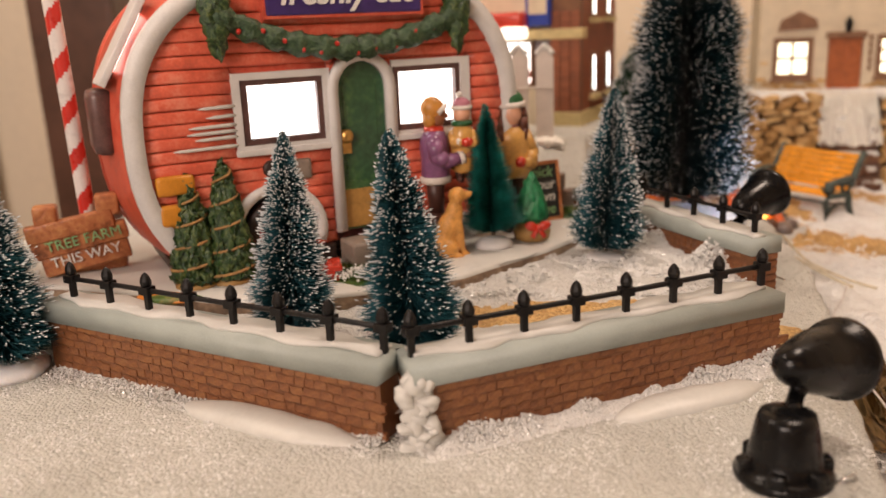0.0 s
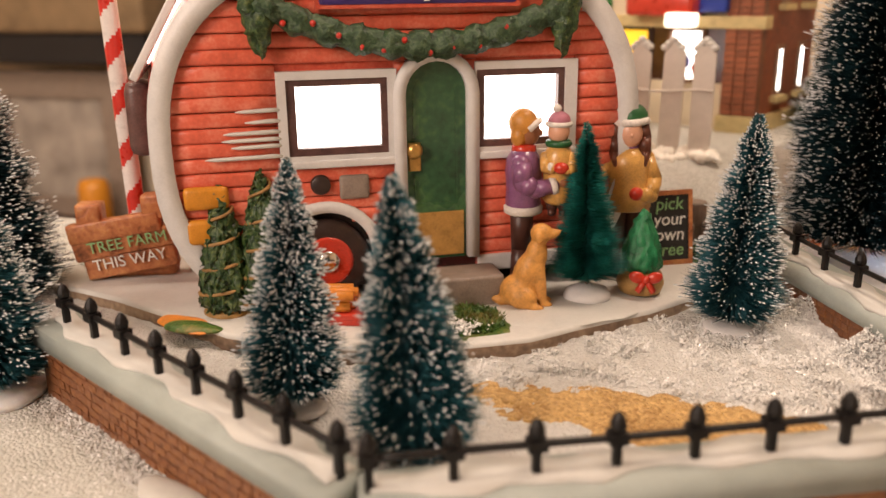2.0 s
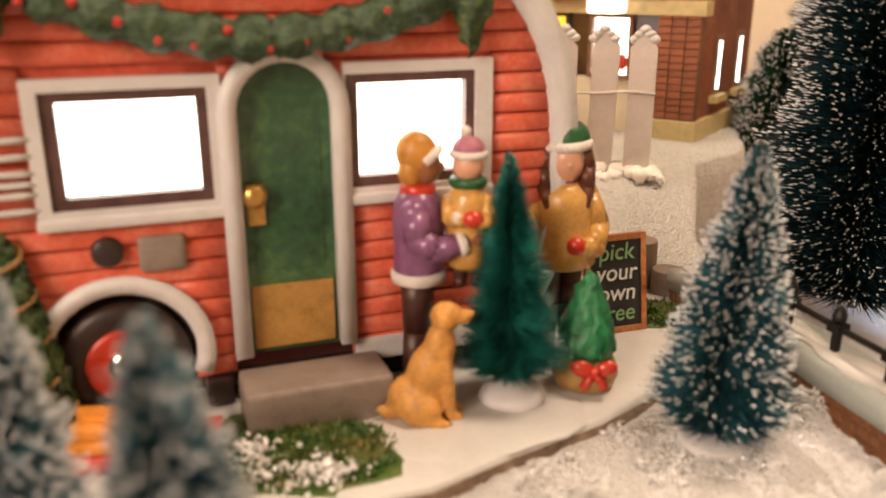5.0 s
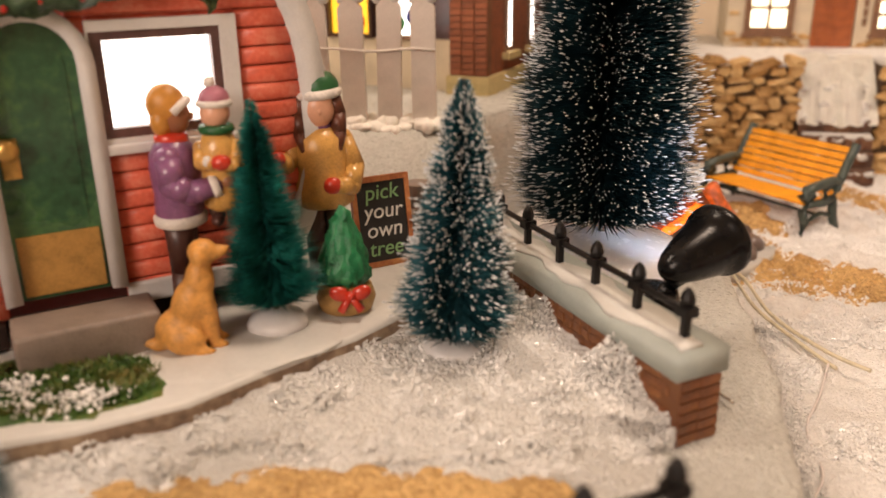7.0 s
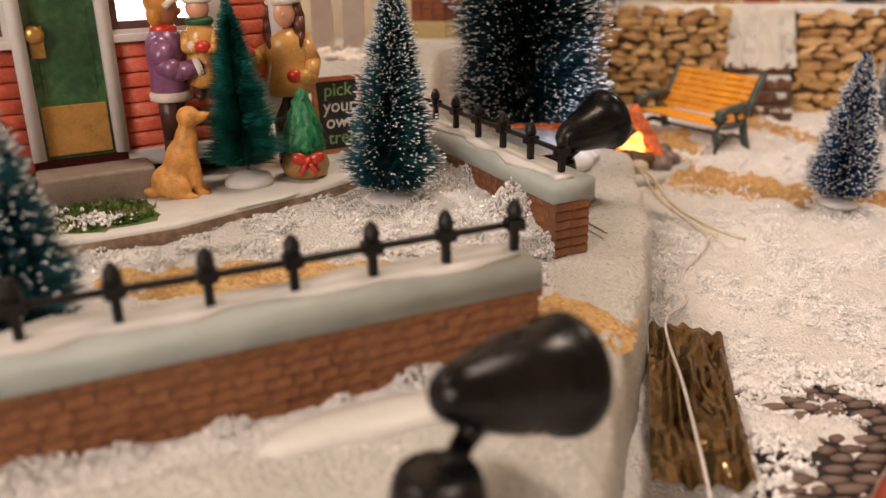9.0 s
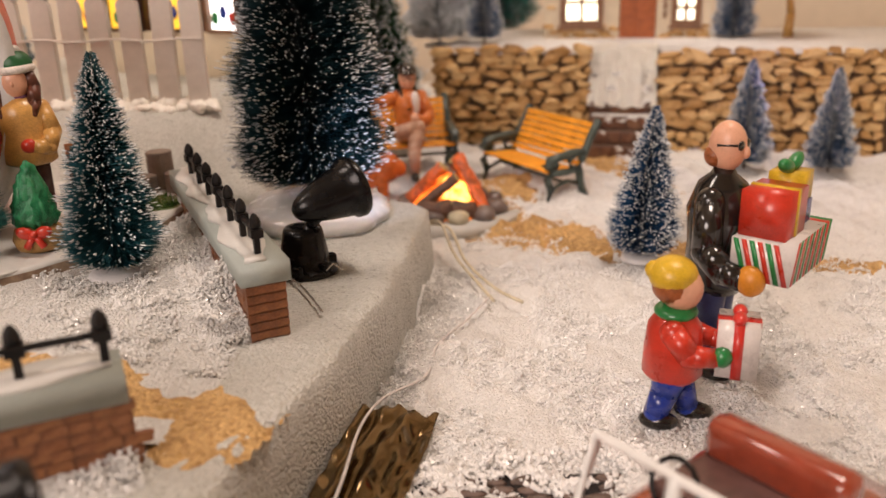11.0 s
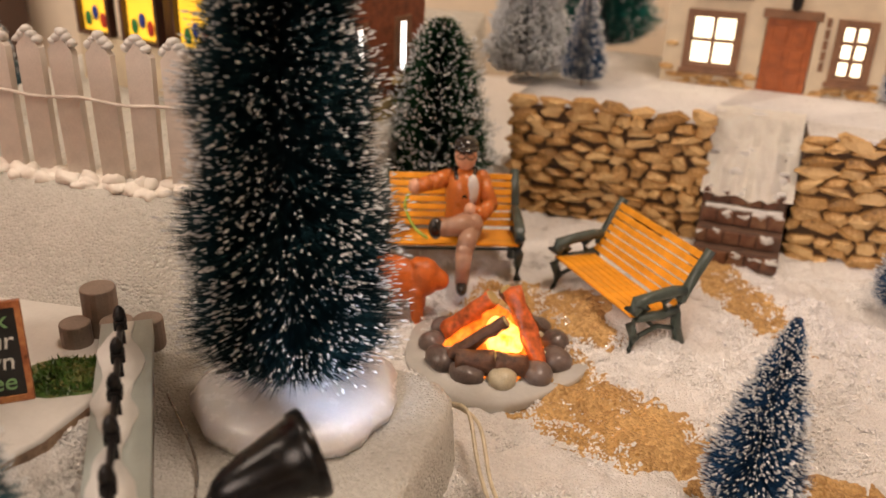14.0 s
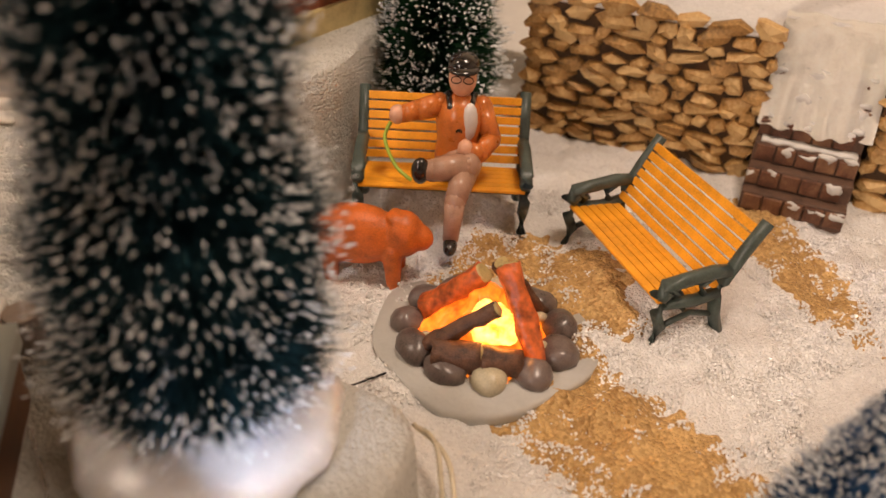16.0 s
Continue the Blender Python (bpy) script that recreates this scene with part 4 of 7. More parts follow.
    for k in range(11):
        p = gp[3 + int(k * 3.1)]
        part("berry", berry, None, ga, at=(p[0] + random.uniform(-.2, .2), p[1] - 0.52, p[2] + random.uniform(-.4, .3)))
    # roof window and vent on the curved end
    th = math.pi - 0.50
    p, q = Vector(van_curve(th, 0.78)), Vector(van_curve(th + 0.01, 0.78))
    ang = math.atan2(q.y - p.y, q.x - p.x)
    m = Matrix.Translation((p.x, 0, p.y)) @ Matrix.Rotation(-ang, 4, "Y")
    rw = part("roof_window", box(B(), -2.7, 2.7, 1.3, 4.3, -0.2, 0.2, m), TRIM, v, "pale roof window frame", False, 0.1)
    part("pane", box(B(), -1.7, 1.7, 1.8, 3.8, 0.1, 0.26, m), WINDOW_GLOW, rw, "glowing pane")
    for s0 in (-2.1, 1.75):
        part("catch", box(B(), s0, s0 + 0.4, 1.9, 3.7, 0.1, 0.32, m), DARK_FRAME, rw, "", False, 0.05)
    th = math.pi - 0.05
    p = van_curve(th, 0.6)
    part("side_vent", box(B(), p[0] - 1.0, p[0] + 0.3, 2.6, 5.2, 13.6, 17.2), DARK_FRAME, v, "dark brown vent box", True, 0.5)
    return v


caravan()
thing("door_step", "grey-brown stone step in front of the door", "door step", -9.9, 44.9, 0, 28.5,
      mesh=finish(box(B(), 4.4, 9.3, -2.7, -0.5, 6.2, 7.85), "door_step", GREY_STONE, True, 0.18))


# ---- bottle-brush trees ----
def brush_tree_meshes(h, r, n, seed, bristle, flock=0.5, power=0.9, thick=0.042, snow_size=0.075, top_snow=0.0, droop=0.25, low=0.06, clear=0.08):
    """Meshes of a brush tree of height h and foot radius r: bristles, snow tips, trunk."""
    g = np.random.default_rng(seed)
    u = g.random(n)
    hh = clear + (1 - clear) * (1 - (1 - u) ** 0.62)
    k = (hh - clear) / (1 - clear)
    rad = r * ((1 - k) ** power * 0.97 + 0.035) * np.where(k < low, 0.72 + 0.28 * k / low, 1)
    rad = rad * (1 + 0.13 * np.sin(hh * 38 + seed) * (g.random(n) > 0.3)) * g.uniform(0.7, 1.07, n)
    ang = g.uniform(0, 2 * math.pi, n)
    rise = rad * (0.32 - droop * (1 - k)) + g.normal(0, 0.05, n) * rad
    d = np.stack([np.cos(ang), np.sin(ang), np.zeros(n)], 1)
    a = np.stack([np.zeros(n), np.zeros(n), hh * h], 1) + d * (0.04 * r)
    b = a + d * rad[:, None] + np.stack([g.normal(0, .03, n) * rad, g.normal(0, .03, n) * rad, rise], 1)
    side = np.cross(d, (0, 0, 1.0))
    upv = np.tile((0, 0, 1.0), (n, 1))
    w = thick * g.uniform(0.7, 1.5, n)[:, None] * (r ** 0.35)
    verts = np.stack([a + side * w, a - side * w * 0.6 + upv * w, a - side * w * 0.6 - upv * w, b], 1).reshape(-1, 3)
    o = np.arange(n)[:, None] * 4
    faces = np.concatenate([o + (0, 1, 3), o + (1, 2, 3), o + (2, 0, 3)])
    br = mesh_np("bristles", verts, faces, bristle)
    cl = 0.5 + 0.5 * np.sin(ang * 7 + 3 * np.sin(hh * 23 + seed)) * np.sin(hh * 57 + ang * 3 + seed)
    pick = g.random(n) < (flock + top_snow * k) * (0.45 + 1.1 * cl)
    fl = None
    if pick.any():
        # frosted ends: slim five-cornered spindles along the last stretch of a bristle
        t = (1 - np.minimum(g.uniform(0.1, 0.34, n), g.uniform(0.12, 0.34, n) / np.maximum(rad, 0.1)))[:, None]
        s0, s1 = (a + (b - a) * t)[pick], (a + (b - a) * 1.03)[pick]
        m = len(s0)
        mid = s0 + (s1 - s0) * 0.62
        ww = snow_size * g.uniform(0.38, 0.85, m)[:, None]
        sd, up = side[pick] * ww, upv[pick] * ww
        fv = np.stack([s0, mid + sd, mid - sd * 0.6 + up, mid - sd * 0.6 - up, s1], 1).reshape(-1, 3)
        q = np.arange(m)[:, None] * 5
        ff = np.concatenate([q + (0, 2, 1), q + (0, 3, 2), q + (0, 1, 3), q + (4, 1, 2), q + (4, 2, 3), q + (4, 3, 1)])
        fl = mesh_np("snow_flocking", fv, ff, SNOW_FLOCK)
    bm = B()
    pts = [(0.05 * r * math.sin(i * 1.3) * 0.2, 0.05 * r * math.cos(i * 1.3) * 0.2, h * i / 20) for i in range(21)]
    tube(bm, pts, [0.09 * r ** 0.5 * (1 - 0.6 * i / 20) for i in range(21)], 6)
    return br, fl, finish(bm, "trunk", TRUNK, True)


def base_disc(bm, r, h, seed, dome=0.35):
    lathe(bm, [(r * 1.0, 0), (r * 1.02, h * 0.3), (r * 0.9, h * 0.62), (r * 0.6, h * (0.62 + dome * 0.6)), (r * 0.25, h), (0.05, h * 1.02)], 28)
    for q in bm.verts:
        s = 1 + 0.08 * noise.noise(Vector((q.co.x, q.co.y, seed)) * 0.9)
        q.co.x *= s
        q.co.y *= s
    return bm


def brush_tree(meshes, label, x, y, z, base=(1.2, 0.5), base_mat=None, lean=(0, 0), rz=0, scale=1.0, group="bottle-brush trees"):
    t = thing("brush_tree", label, "model tree", x, y, z, rz, group, rx=lean[0], ry=lean[1])
    br, fl, tr = meshes
    part("bristles", br, None, t)
    if fl:
        part("snow_flocking", fl, None, t, "white flocked snow on the bristle tips")
    part("trunk", tr, None, t)
    if base:
        part("base", base_disc(B(), base[0], base[1], x), base_mat or BASE_WHITE, t, "white plastic base", True)
    if scale != 1:
        t.scale = (scale,) * 3
    return t


def place_trees():
    a = brush_tree_meshes(9.9, 2.15, 10000, 11, BRISTLE, 0.12, 0.82, top_snow=0.42, snow_size=0.066)
    brush_tree(a, "teal bottle-brush tree with heavy snow tips behind the iron fence", -6.6, 35.8, 5.6, (1.3, 0.4), lean=(-1, 1.5))
    b = brush_tree_meshes(10.0, 2.35, 10500, 12, BRISTLE, 0.07, 0.80, top_snow=0.2, snow_size=0.062)
    brush_tree(b, "teal bottle-brush tree with a white tip at the wall corner", -0.55, 33.0, 5.5, (1.3, 0.4), lean=(0, -4.5), scale=1.03)
    c = brush_tree_meshes(10.3, 2.4, 11000, 13, BRISTLE, 0.08, 0.80, top_snow=0.3, snow_size=0.066)
    brush_tree(c, "teal bottle-brush tree with snow tips in the yard", 10.2, 47.9, 5.6, (1.2, 0.5), lean=(0, 2.5))
    d = brush_tree_meshes(8.8, 2.1, 5600, 14, BRISTLE_GREEN, 0.0, 0.85, thick=0.030, clear=0.12, droop=0.2)
    brush_tree(d, "plain green bottle-brush tree with a white base", 3.4, 48.6, 6.4, (1.15, 0.75), lean=(0, -2))
    e = brush_tree_meshes(11.0, 2.7, 11000, 15, BRISTLE, 0.09, 0.8, top_snow=0.4, snow_size=0.07)
    brush_tree(e, "teal bottle-brush tree with snow tips outside the wall", -20.6, 35.6, 4.5, (1.9, 0.9), FROST_PLASTIC)
    f = brush_tree_meshes(17.5, 4.0, 16000, 16, BRISTLE_DARK, 0.10, 0.85, top_snow=0.35, snow_size=0.1)
    brush_tree(f, "tall dark bottle-brush tree with snow tips beside the caravan", -27.5, 43.0, 4.5, (2.2, 0.8), FROST_PLASTIC)
    big = brush_tree_meshes(32.0, 4.65, 60000, 17, BRISTLE_DARK, 0.12, 0.70, thick=0.030, snow_size=0.06, droop=0.22, clear=0.075)
    brush_tree(big, "very tall dark bottle-brush tree with snow specks on a clear base", 18.0, 59.9, 4.6, (4.4, 1.6), FROST_PLASTIC)
    bl = brush_tree_meshes(9.6, 2.35, 10500, 18, BRISTLE_BLUE, 0.19, 0.85, top_snow=0.3, snow_size=0.085)
    brush_tree(bl, "blue bottle-brush tree with snow tips on the low ground", 37.8, 60.0, 1.1, (1.2, 0.5), lean=(0, 3))
    for (x, y, z, s, lab) in ((51.2, 79.3, 1.6, 0.95, "frosted blue bottle-brush tree in front of the stone wall"), (57.5, 77.5, 1.5, 0.9, "frosted blue bottle-brush tree beside another"),
                              (30.8, 97.5, 10.6, 0.85, "small blue-grey bottle-brush tree on the terrace"), (55.9, 97.6, 10.0, 0.98, "blue bottle-brush tree beside the cottage")):
        brush_tree(bl, lab, x, y, z, None, rz=x * 7, scale=s)
    w = brush_tree_meshes(12.5, 3.4, 9000, 19, BRISTLE_GREY, 0.9, 0.6, snow_size=0.15, thick=0.05)
    brush_tree(w, "pale frosted bottle-brush tree behind the stone wall", 26.3, 99.5, 10.2, (1.5, 0.5))
    g2 = brush_tree_meshes(24.0, 6.0, 14000, 20, BRISTLE_GREEN, 0.1, 0.8, snow_size=0.12, thick=0.05)
    brush_tree(g2, "large plain green tree near the room wall", 33.5, 122, 8, None)
    brush_tree(e, "dark bottle-brush tree behind the picket fence", -14.0, 84.0, 11.0, None, scale=0.9)
    brush_tree(e, "dark bottle-brush tree beside the shop windows", -9.0, 82.5, 11.0, None, scale=0.6)
    # round bush behind the bench
    n = brush_tree_meshes(12.6, 4.1, 16000, 21, BRISTLE_BUSH, 0.17, 0.45, snow_size=0.13, thick=0.036, clear=0.03, droop=0.1)
    brush_tree(n, "bushy green tree with frosted tips behind a bench", 20.6, 88.2, 4.2, (1.6, 0.5))
    # pink tree with a bare trunk
    p = thing("pink_tree", "pink bottle-brush tree on a bare pale trunk", "model tree", 61.0, 96.5, 10.3)
    m = brush_tree_meshes(11.0, 4.8, 9000, 22, BRISTLE_PINK, 0.15, 0.5, thick=0.06, droop=0.0)
    part("bristles", m[0], None, p, at=(0, 0, 3.4))
    part("trunk", limb(B(), [(0, 0, 0), (0.1, 0, 2.5), (-0.3, 0, 5.0)], [0.55, 0.4, 0.3]), TAN, p, "pale trunk", True)


place_trees()


def topiary(x, y, z, h, r, seed, label):
    t = thing("topiary", label, "topiary tree", x, y, z, 0, "roped topiary trees")
    bm = lathe(B(), [(r * 0.72, 0.25), (r * 0.98, 0.6), (r * 0.9, h * 0.3), (r * 0.68, h * 0.55), (r * 0.42, h * 0.78), (r * 0.2, h * 0.93), (0.03, h)], 30)
    bmesh.ops.subdivide_edges(bm, edges=bm.edges[:], cuts=5, use_grid_fill=True)
    for q in bm.verts:
        q.co += Vector(noise.noise_vector((q.co + Vector((seed, 0, 0))) * 3.0)) * 0.2 + Vector(noise.noise_vector((q.co + Vector((seed, 0, 0))) * 6.0)) * 0.24
    part("foliage", bm, GREEN_RESIN, t, "", True)
    turns, pts = 4.6, []
    for i in range(90):
        k = i / 89
        zz = 0.6 + (h * 0.86) * k
        rr = r * (1.0 - 0.86 * (zz / h) ** 1.15) + 0.12
        a = 2 * math.pi * turns * k + seed
        pts.append((rr * math.cos(a), rr * math.sin(a), zz))
    part("rope", tube(B(), pts, 0.085, 6), TAN_ROPE, t, "tan rope wound round", True)
    part("root_ball", base_disc(B(), r * 0.85, 0.5, seed), BURLAP, t, "brown root ball", True)
    return t


topiary(-13.3, 42.9, 6.3, 6.3, 1.35, 1.0, "painted green topiary cone wound with tan rope")
topiary(-11.5, 43.6, 6.3, 6.9, 1.4, 4.0, "taller painted green topiary cone wound with tan rope")


def potted_tree():
    t = thing("potted_tree", "small green resin tree in a tan sack with a red bow", "potted tree", 5.9, 50.2, 6.35, 8)
    bm = lathe(B(), [(0.7, 1.1), (1.05, 1.5), (0.95, 2.2), (0.72, 3.0), (0.45, 3.7), (0.2, 4.2), (0.03, 4.4)], 22)
    bmesh.ops.subdivide_edges(bm, edges=bm.edges[:], cuts=2, use_grid_fill=True)
    for q in bm.verts:
        q.co += Vector(noise.noise_vector(q.co * 3.4)) * 0.2
    part("foliage", bm, BRIGHT_GREEN, t, "", True)
    part("sack", lathe(B(), [(0.7, 0), (1.05, 0.15), (1.2, 0.6), (1.05, 1.1), (0.7, 1.35), (0.1, 1.4)], 22), BURLAP, t, "tan sack", True)
    bm = B()
    for sx in (-1, 1):
        ball(bm, (0.15 + 0.42 * sx, -1.12, 1.15), (0.42, 0.2, 0.3), 12, rot=Matrix.Rotation(-0.35 * sx, 4, "Y"))
        rod(bm, (0.15, -1.15, 1.05), (0.15 + 0.4 * sx, -1.25, 0.45), 0.14, 0.18, 8)
    ball(bm, (0.15, -1.25, 1.1), 0.2, 10)
    part("bow", bm, RED_CLOTH, t, "glossy red bow", True)


potted_tree()


# ---- yard things ----
def chalkboard():
    s = thing("chalkboard", "small chalkboard in a brown frame standing on the snow", "chalkboard", 6.02, 54.5, 6.35, 27, rx=-9)
    part("board", box(B(), 0.2, 2.6, -0.06, 0.1, 0.2, 3.95), BLACKBOARD, s)
    part("frame", ring_band(B(), rect(0.22, 2.58, 0.25, 3.9), rect(0.0, 2.8, 0.0, 4.15), -0.14, 0.16), WOOD_SIGN, s, "brown frame", False, 0.05)
    for k, (w, mt) in enumerate((("pick", CHALK_GREEN), ("your", CHALK), ("own", CHALK), ("tree", CHALK_GREEN))):
        part("lettering", text_mesh(w, 1.0, mt, 0.012, 0.12, 0.004), None, s, "chalk lettering", at=(1.42, -0.09, 3.4 - 0.86 * k))


chalkboard()


def farm_sign():
    s = thing("farm_sign", "brown carved wooden sign leaning on blocks by the pole", "wooden sign", -23.0, 45.2, 6.3, 20)
    for k, (x0, x1, z0, z1, tilt) in enumerate(((0.1, 5.0, 0.1, 1.3, 9), (-0.2, 5.2, 1.2, 2.3, 10), (-0.3, 4.6, 2.2, 3.3, 8))):
        m = Matrix.Translation((0, -0.1 * k, 0)) @ Matrix.Rotation(-radians(tilt), 4, "Y")
        part("board", box(B(), x0, x1, -0.35, 0.35, z0, z1, m), WOOD_SIGN, s, "", True, 0.14)
    for (x, z) in ((0.5, 3.1), (3.9, 3.5)):
        part("block", box(B(), x - 0.65, x + 0.65, -0.5, 0.7, z, z + 1.25), WOOD_SIGN, s, "rough brown block", True, 0.16)
    for w, mt, z, sz in (("TREE FARM", CHALK_GREEN, 2.15, 0.85), ("THIS WAY", CHALK, 1.15, 0.85)):
        part("lettering", text_mesh(w, sz, mt, 0.03), None, s, "painted lettering", at=(2.4, -0.47 if z < 2 else -0.57, z + 0.12, 0, 0, -9))
    part("rear_stone", box(B(), 0.3, 4.6, 0.3, 1.6, 0.0, 2.9), WOOD_SIGN, s, "", True, 0.4)


farm_sign()


def candy_pole():
    p = thing("striped_pole", "red and white striped pole rising from the wooden sign", "striped pole", -20.7, 46.9, 8.0, 0, ry=-1.2)
    bm = B()
    seg, rows, r = 24, 170, 0.46
    vs = [[bm.verts.new((r * math.cos(2 * math.pi * k / seg), r * math.sin(2 * math.pi * k / seg), j * 0.16)) for k in range(seg)] for j in range(rows)]
    for j in range(rows - 1):
        for k in range(seg):
            f = bm.faces.new((vs[j][k], vs[j][(k + 1) % seg], vs[j + 1][(k + 1) % seg], vs[j + 1][k]))
            f.material_index = 1 if ((-k / seg + j * 0.16 / 2.6) % 1) < 0.42 else 0
    part("pole", bm, [CANDY_WHITE, CANDY_RED], p, "", True)


candy_pole()


def log_sled():
    s = thing("log_sled", "red wooden sled loaded with orange split logs", "sled", -7.6, 43.2, 6.35, 12)
    part("deck", box(B(), -2.2, 1.9, -1.0, 1.0, 0.25, 0.6), HUB_RED, s, "red deck", True, 0.1)
    for y in (-0.95, 0.75):
        part("runner", box(B(), -2.3, 2.1, y, y + 0.2, 0.0, 0.3), HUB_RED, s, "", True, 0.06)
    part("front_board", box(B(), 1.5, 2.3, -1.0, 1.0, 0.55, 0.85), HUB_RED, s, "", True, 0.08)
    for k in range(7):
        y, z, x = -0.7 + 0.5 * (k % 4), 0.85 + 0.5 * (k // 4), -0.6 + 0.15 * (k % 3)
        part("log", rod(B(), (x - 1.3, y, z), (x + 1.2, y + 0.1, z), 0.3, 0.28, 8), ORANGE, s, "", True)


log_sled()
for (x, y, r, h) in ((8.6, 61.2, 0.8, 2.6), (9.8, 60.3, 0.75, 1.5), (10.6, 61.6, 0.7, 1.0), (8.0, 60.0, 0.7, 1.4)):
    thing("stump", "grey cylindrical stump at the end of the wall", "stump", x, y, 6.0, 0, "grey stumps", mesh=finish(rod(B(), (0, 0, -0.5), (0, 0, h), r, r * 0.96, 18), "stump", GREY_STONE, False, 0.08))


# ---- figurines, each one moulded piece ----
def figurine(name, label, build, mats, x, y, z, rz=0, category="figurine", scale=1.0):
    bm = B()
    build(bm)
    if scale != 1:
        bm.transform(Matrix.Scale(scale, 4))
    ob = thing(name, label, category, x, y, z, rz, mesh=finish(bm, name, mats, True))
    if len(mats) == 1:
        fuse = ob.modifiers.new("fuse", "REMESH")
        fuse.mode, fuse.voxel_size, fuse.use_smooth_shade = "VOXEL", 0.085 * U, True
        even = ob.modifiers.new("even", "SMOOTH")
        even.factor, even.iterations = 0.5, 7
    return ob


def father(bm):   # 0 coat 1 trousers 2 skin 3 hat 4 fur 5 child coat 6 red 7 child hat 8 child skin 9 shoe 10 green; he faces +x
    for s in (-0.36, 0.36):
        limb(bm, [(-0.1 + 0.3 * s, s, 0.35), (-0.05, s, 2.1), (-0.05, s * 0.85, 4.2)], [0.38, 0.47, 0.58], 12, 1)
        ball(bm, (0.2 + 0.3 * s, s, 0.2), (0.62, 0.34, 0.26), 12, 9)
    wide = Matrix.Diagonal((0.82, 0.92, 1, 1))
    lathe(bm, [(1.0, 4.1), (1.1, 4.4), (1.04, 5.1), (1.12, 6.0), (1.04, 6.6), (0.7, 7.05), (0.3, 7.2)], 20, 0, wide)
    lathe(bm, [(1.0, 3.85), (1.17, 3.92), (1.2, 4.2), (1.02, 4.35)], 20, 4, wide)
    limb(bm, [(-0.05, -0.78, 6.45), (0.1, -1.05, 5.6), (0.7, -1.05, 5.3), (1.5, -0.8, 5.45)], [0.5, 0.5, 0.45, 0.38], 12, 0)
    limb(bm, [(0.0, 0.78, 6.45), (0.2, 0.9, 5.3), (1.2, 0.7, 5.0)], [0.44, 0.42, 0.34], 12, 0)
    rod(bm, (1.42, -0.82, 5.42), (1.7, -0.75, 5.5), 0.44, 0.42, 12, 4)
    ball(bm, (1.95, -0.68, 5.6), (0.36, 0.24, 0.3), 10, 2)
    lathe(bm, [(0.5, 6.85), (0.62, 7.0), (0.6, 7.25), (0.45, 7.35)], 16, 6)
    ball(bm, (0.2, 0, 7.95), (0.58, 0.52, 0.74), 16, 2)
    ball(bm, (0.78, 0, 7.9), (0.14, 0.11, 0.16), 8, 2)
    ball(bm, (-0.05, 0, 8.35), (0.72, 0.66, 0.74), 16, 3)
    ball(bm, (-0.22, 0, 7.75), (0.46, 0.66, 0.62), 14, 3)
    tube(bm, [(0.3, -0.58, 8.1), (0.62, -0.42, 8.4), (0.72, 0, 8.5), (0.62, 0.42, 8.4), (0.3, 0.58, 8.1)], 0.16, 8, 4)
    # the child on the arm, turned to the front
    start = len(bm.verts)
    c = Matrix.Translation((1.65, -0.2, 0))
    lathe(bm, [(0.5, 3.75), (0.68, 3.95), (0.66, 5.2), (0.7, 5.9), (0.45, 6.45), (0.25, 6.55)], 16, 5, c)
    for s in (-0.25, 0.28):
        limb(bm, [(1.65 + s, -0.35, 3.9), (1.7 + s, -0.45, 3.55)], [0.28, 0.24], 10, 1)
        ball(bm, (1.7 + s, -0.55, 3.42), (0.22, 0.34, 0.2), 10, 1)
    limb(bm, [(2.2, -0.3, 5.9), (2.4, -0.7, 5.5), (2.1, -0.95, 5.45)], [0.28, 0.26, 0.22], 10, 5)
    limb(bm, [(1.1, -0.35, 5.9), (1.15, -0.8, 5.5), (1.45, -0.95, 5.5)], [0.28, 0.26, 0.22], 10, 5)
    ball(bm, (1.85, -1.05, 5.55), (0.36, 0.24, 0.27), 10, 6)
    ball(bm, (1.38, -0.98, 5.55), (0.17, 0.19, 0.24), 8, 4)
    tube(bm, [(1.65 + 0.45 * math.cos(t), -0.2 + 0.42 * math.sin(t), 6.52) for t in np.linspace(0, 2 * math.pi, 14, endpoint=False)], 0.17, 7, 10, True)
    ball(bm, (1.65, -0.27, 7.05), (0.5, 0.47, 0.52), 14, 8)
    ball(bm, (1.65, -0.15, 7.5), (0.52, 0.5, 0.45), 14, 7)
    tube(bm, [(1.65 + 0.5 * math.cos(t), -0.2 + 0.48 * math.sin(t), 7.38) for t in np.linspace(0, 2 * math.pi, 16, endpoint=False)], 0.12, 7, 4, True)
    ball(bm, (1.55, -0.15, 8.05), 0.2, 9, 4)
    bm.verts.ensure_lookup_table()
    for v in bm.verts[start:]:
        v.co = Vector((1.65, -0.2, 5.6)) + (v.co - Vector((1.65, -0.2, 5.6))) * 1.08 + Vector((0.05, 0, 0.85))


figurine("father_figurine", "painted figurine of a man in purple coat holding a child", father,
         [PURPLE, BROWN_CLOTH, SKIN_DARK, HAT_ORANGE, FUR, YELLOW_COAT, RED_CLOTH, PINK_KNIT, SKIN_TONE, BLACK_GLAZE, HAT_GREEN], 0.0, 49.2, 6.6, 4)


